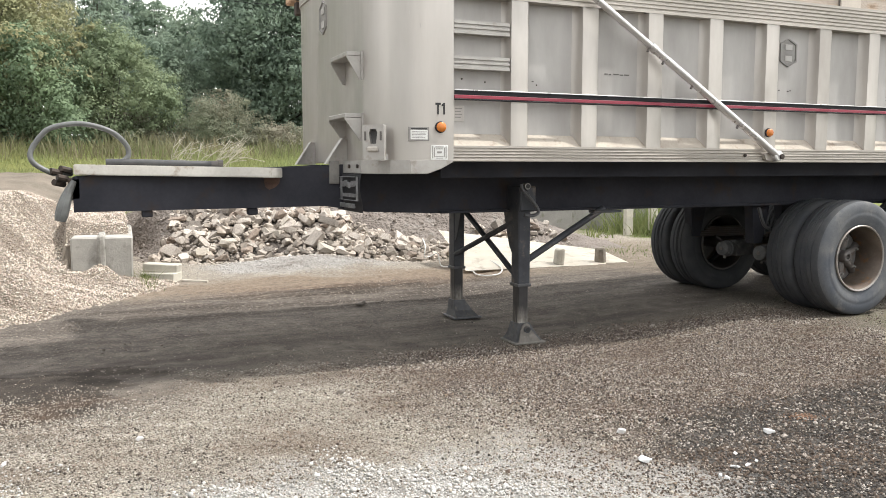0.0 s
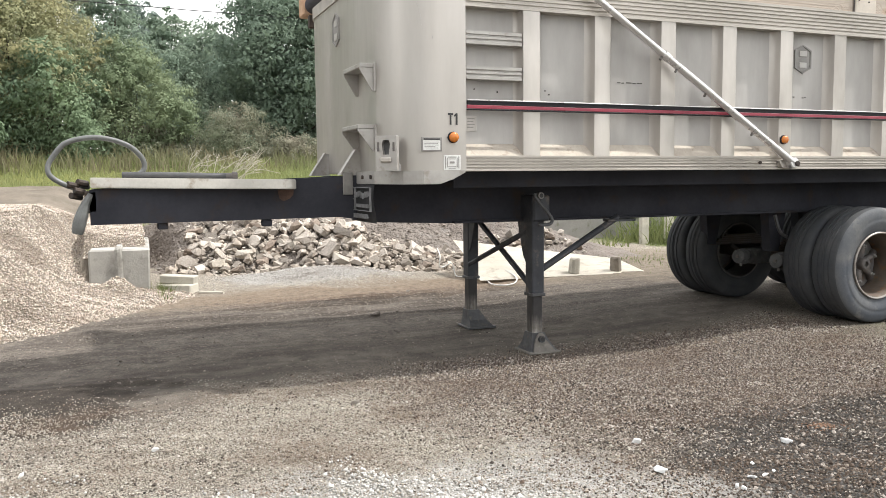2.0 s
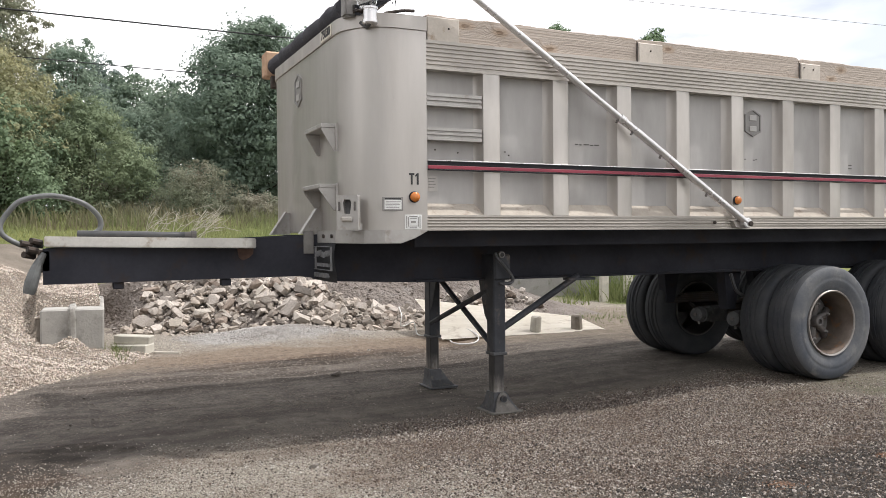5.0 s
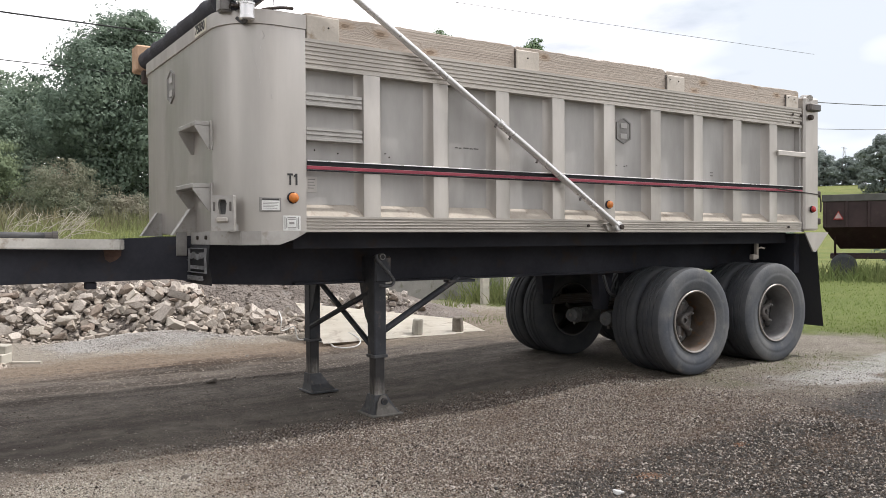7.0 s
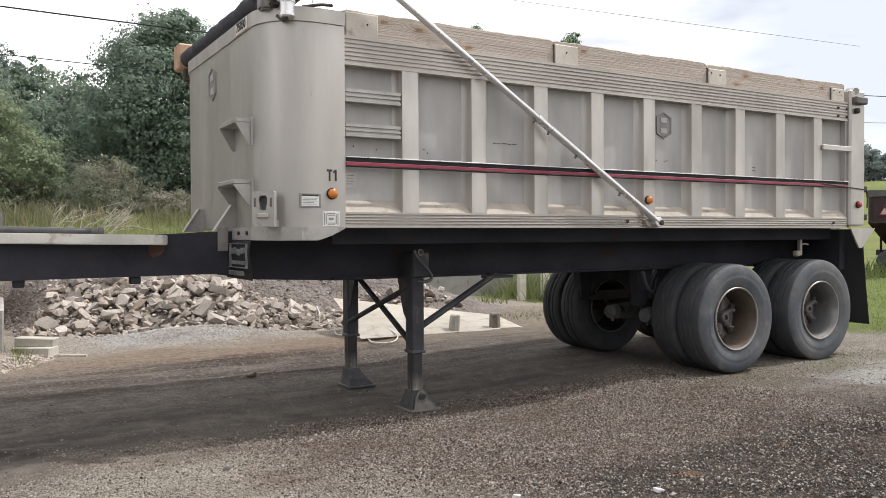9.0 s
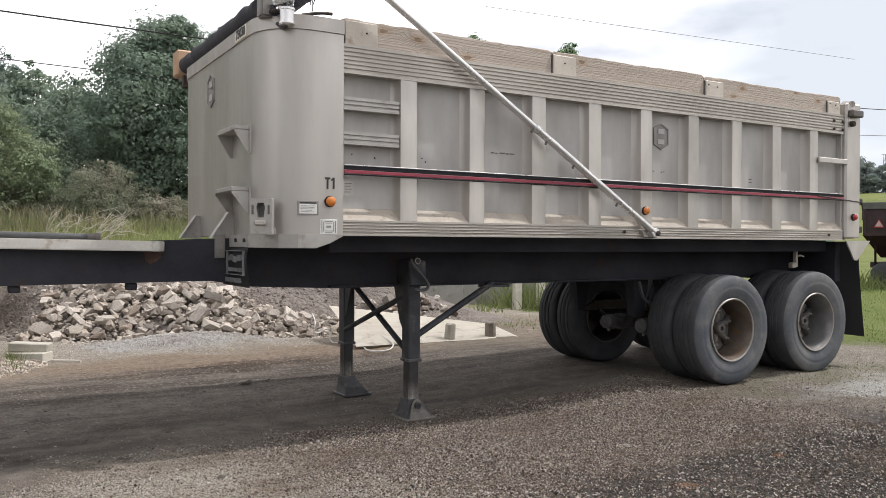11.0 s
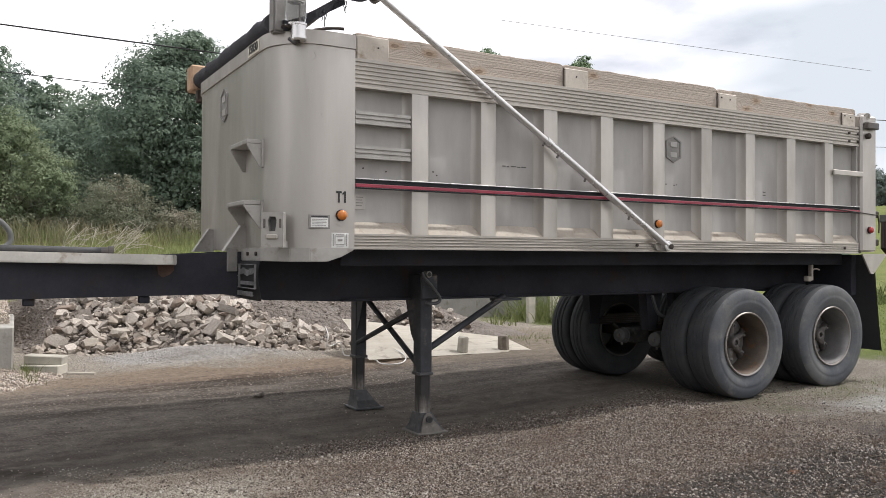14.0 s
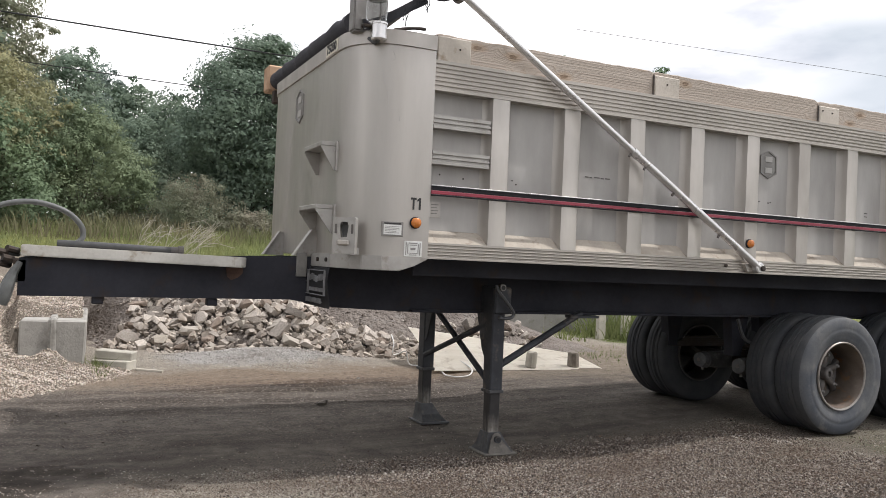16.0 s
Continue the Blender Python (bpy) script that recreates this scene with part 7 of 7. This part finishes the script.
tree(2.6, 28, 1.3, 4.0, L_OLIVE, "dry_bush", "low olive brush in the meadow", 9000, 0.045, 0.0, 14, False, "bush")
tree(-9.5, 31, 12.0, 8.0, L_MID, "broadleaf_tree", DARK_T, 30000, 0.09, 0.05, 15)
tree(-12, 24, 5.0, 5.0, L_BUSH, "leafy_bush", "green bush at the meadow's edge", 14000, 0.075, 0.0, 16, False, "bush")
tree(-8.4, 33, 3.6, 6.5, L_BUSH, "leafy_bush", "dark undergrowth below the turning tree", 16000, 0.07, 0.0, 20, False, "bush")
# added filler tree: blocks the sky between the crowns
tree(8.6, 40, 6.0, 7.5, L_DARK, "broadleaf_tree", "dark leafy tree filling the wood's edge", 16000, 0.10, 0.0, 21)
tree(33.2, 41, 12.2, 4.2, L_BUSH, "broadleaf_tree", DARK_T, 12000, 0.08, 0.1, 17)
tree(39.6, 42, 11.9, 3.4, L_BUSH, "broadleaf_tree", DARK_T, 12000, 0.08, 0.1, 18)
tree(22.0, 42, 10.2, 9.0, L_MID, "broadleaf_tree", MID_T, 7000, 0.15, 0.1, 19)
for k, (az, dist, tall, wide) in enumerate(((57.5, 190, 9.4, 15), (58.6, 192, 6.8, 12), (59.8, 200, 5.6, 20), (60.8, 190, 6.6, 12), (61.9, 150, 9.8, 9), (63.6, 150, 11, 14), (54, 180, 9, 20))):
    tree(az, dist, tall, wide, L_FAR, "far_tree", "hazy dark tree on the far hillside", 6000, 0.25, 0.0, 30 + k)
for k, (x, y, t, w) in enumerate(((27.5, 9.4, 3.1, 3.2), (22.6, 11.6, 1.5, 2.0), (24.0, 12.6, 2.0, 2.4))):
    tree(0, 0, t, w, L_MID, "leafy_bush", "green bush beside the red wagon", 5000, 0.06, 0.0, 50 + k, False, "bush", (x, y))

# unseen trees added beside and behind the near side to shape the light
for k, (az, dist, tall, wide) in enumerate(((-20, 34, 11, 9), (-32, 30, 13, 10), (-46, 28, 9, 11), (-60, 28, 7, 11), (-75, 28, 6.5, 12), (-92, 28, 6.5, 12), (-110, 26, 9, 12), (-130, 26, 13, 12), (-150, 30, 13, 12), (-170, 38, 9, 12), (172, 38, 9, 12), (150, 40, 9, 12))):
    tree(az, dist, tall, wide, L_MID if k % 2 else L_DARK, "broadleaf_tree", "unseen leafy tree added round the yard to shape the light", 3200, 0.34, 0.0, 70 + k)

# a bleached log lying in the meadow
lx, ly = -4.93, 15.0
line = [Vector((lx + 1.05 * k / 6, ly + 0.05 * math.sin(k), float(height(lx + 1.05 * k / 6, ly)) + 0.05 + 0.01 * math.sin(k * 2.1))) for k in range(7)]
log = part("fallen_log", tube(bmesh.new(), line, [0.055, 0.06, 0.058, 0.056, 0.05, 0.046, 0.03], 10), M_TWIG)
tagged(smooth(log), "bleached fallen log lying in meadow grass", "log")

# bleached dead branches in the meadow
deadwood = thing("dead_branches", (0.6, 17.2, 0.5), "bleached bare branches of fallen brush", "branches")
r = random.Random(8)
for k in range(22):
    x0, y0 = r.uniform(-0.7, 0.9), r.uniform(16.4, 17.6)
    z0 = float(height(x0, y0))
    p0 = Vector((x0, y0, z0))
    way = Vector((r.uniform(0.1, 1.3), r.uniform(-0.3, 0.3), r.uniform(0.35, 0.95))).normalized()
    span = r.uniform(0.5, 1.25)
    p1, p2 = p0 + way * span * 0.5 + Vector((0, 0, 0.08)), p0 + way * span + Vector((r.uniform(-.1, .2), 0, r.uniform(-0.25, 0.1)))
    bm = tube(bmesh.new(), arc([p0, p1, p2], 5), 0.0075, 5)
    side = p1 + Vector((r.uniform(0.1, 0.5), r.uniform(-.2, .2), r.uniform(0.2, 0.5)))
    tube(bm, arc([p1, p1.lerp(side, 0.5) + Vector((0.05, 0, 0.05)), side], 3), 0.006, 5)
    other = p1.lerp(p2, 0.5)
    tube(bm, arc([other, other + Vector((r.uniform(-0.25, 0.1), 0, 0.15)), other + Vector((r.uniform(-0.35, 0.35), 0, r.uniform(0.1, 0.35)))], 3), 0.005, 5)
    part("branch", bm, M_TWIG, deadwood)

rng = np.random.default_rng(9)
n = 64000
x, y = rng.uniform(-12, 11, n), 10.5 + 16 * rng.uniform(0, 1, n) ** 1.2
keep = (np.abs(y - 13.2 - 0.1 * x) > 0.6) | (x > 3)
x, y = x[keep], y[keep]
grass = blades("meadow_grass", rng, x, y, height(x, y) - 0.02, rng.uniform(0.08, 0.24, len(x)) * (1 + 0.6 * lumps(x, y, 2.0)) * (0.7 + 0.7 * ease((y - 14) / 7)), rng.uniform(0.012, 0.03, len(x)), L_GRASS)
tagged(grass, "tall dry green meadow grass", "grass", kind="stuff")
n = 9000
x, y = rng.uniform(-9, 8, n), rng.uniform(18.5, 26, n)
keep = lumps(x, y, 1.3, 5.0) + 0.5 * lumps(x, y, 0.4, 2.0) > -0.15
x, y = x[keep], y[keep]
weeds = blades("dry_weeds", rng, x, y, height(x, y) - 0.02, rng.uniform(0.25, 0.75, len(x)), rng.uniform(0.02, 0.05, len(x)), L_DRY, 0.3)
tagged(weeds, "brown and olive dry weeds at the meadow's far edge", "weeds", kind="stuff")
n = 26000
x, y = 7.0 + 16 * rng.uniform(0, 1, n) ** 1.8, rng.uniform(-3, 12, n)
keep = (x + 0.12 * y > 8.2 + 0.4 * lumps(x, y, 0.5)) & (x * 0.55 - y > -8)
x, y = x[keep], y[keep]
grass = blades("lawn", rng, x, y, height(x, y) - 0.01, rng.uniform(0.02, 0.06, len(x)), rng.uniform(0.010, 0.02, len(x)), L_LAWN)
tagged(grass, "short green mown grass", "grass", kind="stuff")
n = 5000
x, y = rng.uniform(5.4, 10.5, n), rng.uniform(6.8, 9.6, n)
keep = lumps(x, y, 0.9, 2.0) + ease((x - 6) / 2.5) * 1.6 - 0.5 > rng.uniform(0, 1, n)
x, y = x[keep], y[keep]
weeds = blades("weeds", rng, x, y, height(x, y) - 0.02, rng.uniform(0.12, 0.95, len(x)) * (0.35 + 0.65 * ease((x - 6.3) / 1.8)) * (0.75 + 0.35 * lumps(x, y, 0.35)), rng.uniform(0.012, 0.035, len(x)), L_WEED, 0.55)
tagged(weeds, "tall green weeds round the low wall", "weeds", kind="stuff")
x = np.r_[rng.normal(-1.75, 0.06, 260), rng.normal(5.6, 0.6, 220), rng.normal(5.3, 0.7, 700)]
y = np.r_[rng.normal(5.45, 0.25, 260), rng.normal(-0.15, 0.2, 220), rng.normal(5.6, 0.7, 700)]
tufts = blades("grass_tufts", rng, x, y, height(x, y) - 0.01, rng.uniform(0.02, 0.09, len(x)) * np.r_[np.full(260, 2.2), np.full(220, 0.5), np.full(700, 0.9)], rng.uniform(0.005, 0.012, len(x)), L_WEED, 0.5)
tagged(tufts, "small tufts of grass in the gravel", "grass", kind="stuff")

n = 2600
x, y = rng.normal(22.6, 1.0, n), rng.normal(7.6, 1.3, n)
weeds = blades("wagon_weeds", rng, x, y, height(x, y) - 0.02, rng.uniform(0.15, 0.75, n) * (0.8 + 0.4 * lumps(x, y, 0.5)), rng.uniform(0.02, 0.05, n), L_WEED, 0.5)
tagged(weeds, "green weeds growing round the red wagon", "weeds", kind="stuff")

# pale lane across the meadow
xs = np.arange(-30, 3.2, 0.5)
lane = sheet("lane", xs, np.array([-0.55, -0.2, 0.2, 0.55]), lambda a, b: a * 0, M_ASPHALT)
for v in lane.data.vertices:
    yy = 13.2 + 0.1 * v.co.x + v.co.y
    v.co = Vector((v.co.x, yy, float(height(v.co.x, yy)) + 0.02))
tagged(lane, "narrow pale gravel lane across the meadow", "lane", kind="structure")

# ---- red farm wagon ----
WC = Vector((24.3, 8.8, 0.0))
wz = float(height(WC.x, WC.y))
wagon = thing("farm_wagon", (WC.x, WC.y, wz), "dark red steel farm wagon with a grey top board", "wagon")
WM = Matrix.Translation((WC.x, WC.y, wz)) @ Matrix.Rotation(radians(-60), 4, "Z")


def wagon_part(name, bm, mat, label=""):
    bmesh.ops.transform(bm, matrix=WM, verts=bm.verts)
    return part(name, bm, mat, wagon, label)


W2 = 1.95
bm = bmesh.new()
low = [bm.verts.new(c) for c in ((-W2 + 0.5, -0.45, 0.95), (W2 - 0.5, -0.45, 0.95), (W2 - 0.5, 0.45, 0.95), (-W2 + 0.5, 0.45, 0.95))]
mid = [bm.verts.new(c) for c in ((-W2, -1.2, 1.65), (W2, -1.2, 1.65), (W2, 1.2, 1.65), (-W2, 1.2, 1.65))]
high = [bm.verts.new(c) for c in ((-W2, -1.2, 2.48), (W2, -1.2, 2.48), (W2, 1.2, 2.48), (-W2, 1.2, 2.48))]
bm.faces.new(low)
bm.faces.new(high)
for a, b in ((low, mid), (mid, high)):
    for k in range(4):
        bm.faces.new((a[k], a[(k + 1) % 4], b[(k + 1) % 4], b[k]))
wagon_part("box", bm, M_WAGON)
for k in range(7):
    u = -W2 + 0.05 + (2 * W2 - 0.1) * k / 6
    wagon_part("stake", block(bmesh.new(), u - 0.04, u + 0.04, -1.26, -1.202, 1.65, 2.48, 0.01), M_WAGON)
wagon_part("top_board", block(bmesh.new(), -W2 - 0.03, W2 + 0.03, -1.25, 1.25, 2.482, 2.70, 0.01), M_WAGON_GREY, "grey weathered top board")
wagon_part("chassis", block(bmesh.new(), -W2 + 0.2, W2 - 0.2, -0.4, 0.4, 0.62, 0.80, 0.02), M_WAGON)
for u in (-W2 + 0.6, W2 - 0.6):
    wagon_part("axle", block(bmesh.new(), u - 0.06, u + 0.06, -0.9, 0.9, 0.36, 0.62, 0.02), M_RUSTY)
    for v in (-0.95, 0.95):
        bm = lathe(bmesh.new(), [(-0.11, 0.20), (-0.12, 0.30), (-0.10, 0.38), (-0.03, 0.40), (0.03, 0.40), (0.10, 0.38), (0.12, 0.30), (0.11, 0.20)], (u, v, 0.40), 24)
        wagon_part("tyre", bm, M_SHADED_RUBBER)
for u, h in ((-W2 + 0.35, 0.95), (W2 - 0.35, 0.95)):
    wagon_part("strut", tube(bmesh.new(), [(u, -0.45, 0.75), (u, -0.95, 1.5)], 0.035, 8), M_WAGON)
tri_o = [(-0.15, -0.12), (0.15, -0.12), (0.0, 0.15)]
bm = prism(bmesh.new(), [(-W2 + 0.45 + u, 2.02 + v) for u, v in tri_o], "y", -1.285, -1.262)
sign = wagon_part("slow_vehicle_sign", bm, M_REDLENS, "red-edged triangular sign")
bm = prism(bmesh.new(), [(-W2 + 0.45 + u * 0.74, 2.02 + v * 0.74) for u, v in tri_o], "y", -1.292, -1.286)
bmesh.ops.transform(bm, matrix=WM, verts=bm.verts)
part("sign_face", bm, M_SIGN, sign)

# ---- far lattice mast on the hill ----
px, py = -2.27 + 190 * math.sin(radians(59.75)), -5.13 + 190 * math.cos(radians(59.75))
pz = float(height(px, py))
mast = thing("lattice_mast", (px, py, pz), "thin grey steel lattice mast on the far hill", "mast")
for u in (-0.9, 0.9):
    part("mast_leg", tube(bmesh.new(), [(px + u, py, pz), (px + u * 0.3, py, pz + 8.0)], 0.06, 5), M_CAST, mast)
for k in range(5):
    z0, w = pz + 1.5 * k, 0.9 * (1 - 0.13 * k)
    part("mast_brace", tube(bmesh.new(), [(px - w, py, z0), (px + w * 0.9, py, z0 + 1.5)], 0.035, 4), M_CAST, mast)
part("mast_arm", tube(bmesh.new(), [(px - 1.1, py, pz + 7.8), (px + 1.1, py, pz + 7.8)], 0.05, 4), M_CAST, mast)

# ---- overhead cables ----
def cable(a, b, sag, radius, label):
    a, b = Vector(a), Vector(b)
    pts = [a.lerp(b, k / 24) - Vector((0, 0, sag * 4 * (k / 24) * (1 - k / 24))) for k in range(25)]
    ob = part("overhead_cable", tube(bmesh.new(), pts, radius, 6), M_CABLE)
    tagged(ob, label, "cable", "overhead cables")


cable((-30, 25, 9.64), (75, 25, 12.09), 1.78, 0.026, "black overhead cable across the sky")
cable((-30, 25, 8.46), (75, 25, 10.59), 2.15, 0.016, "thin black overhead cable across the sky")
cable((18.0, 25, 12.02), (46.0, 25, 13.05), 0.0, 0.010, "very thin overhead wire")
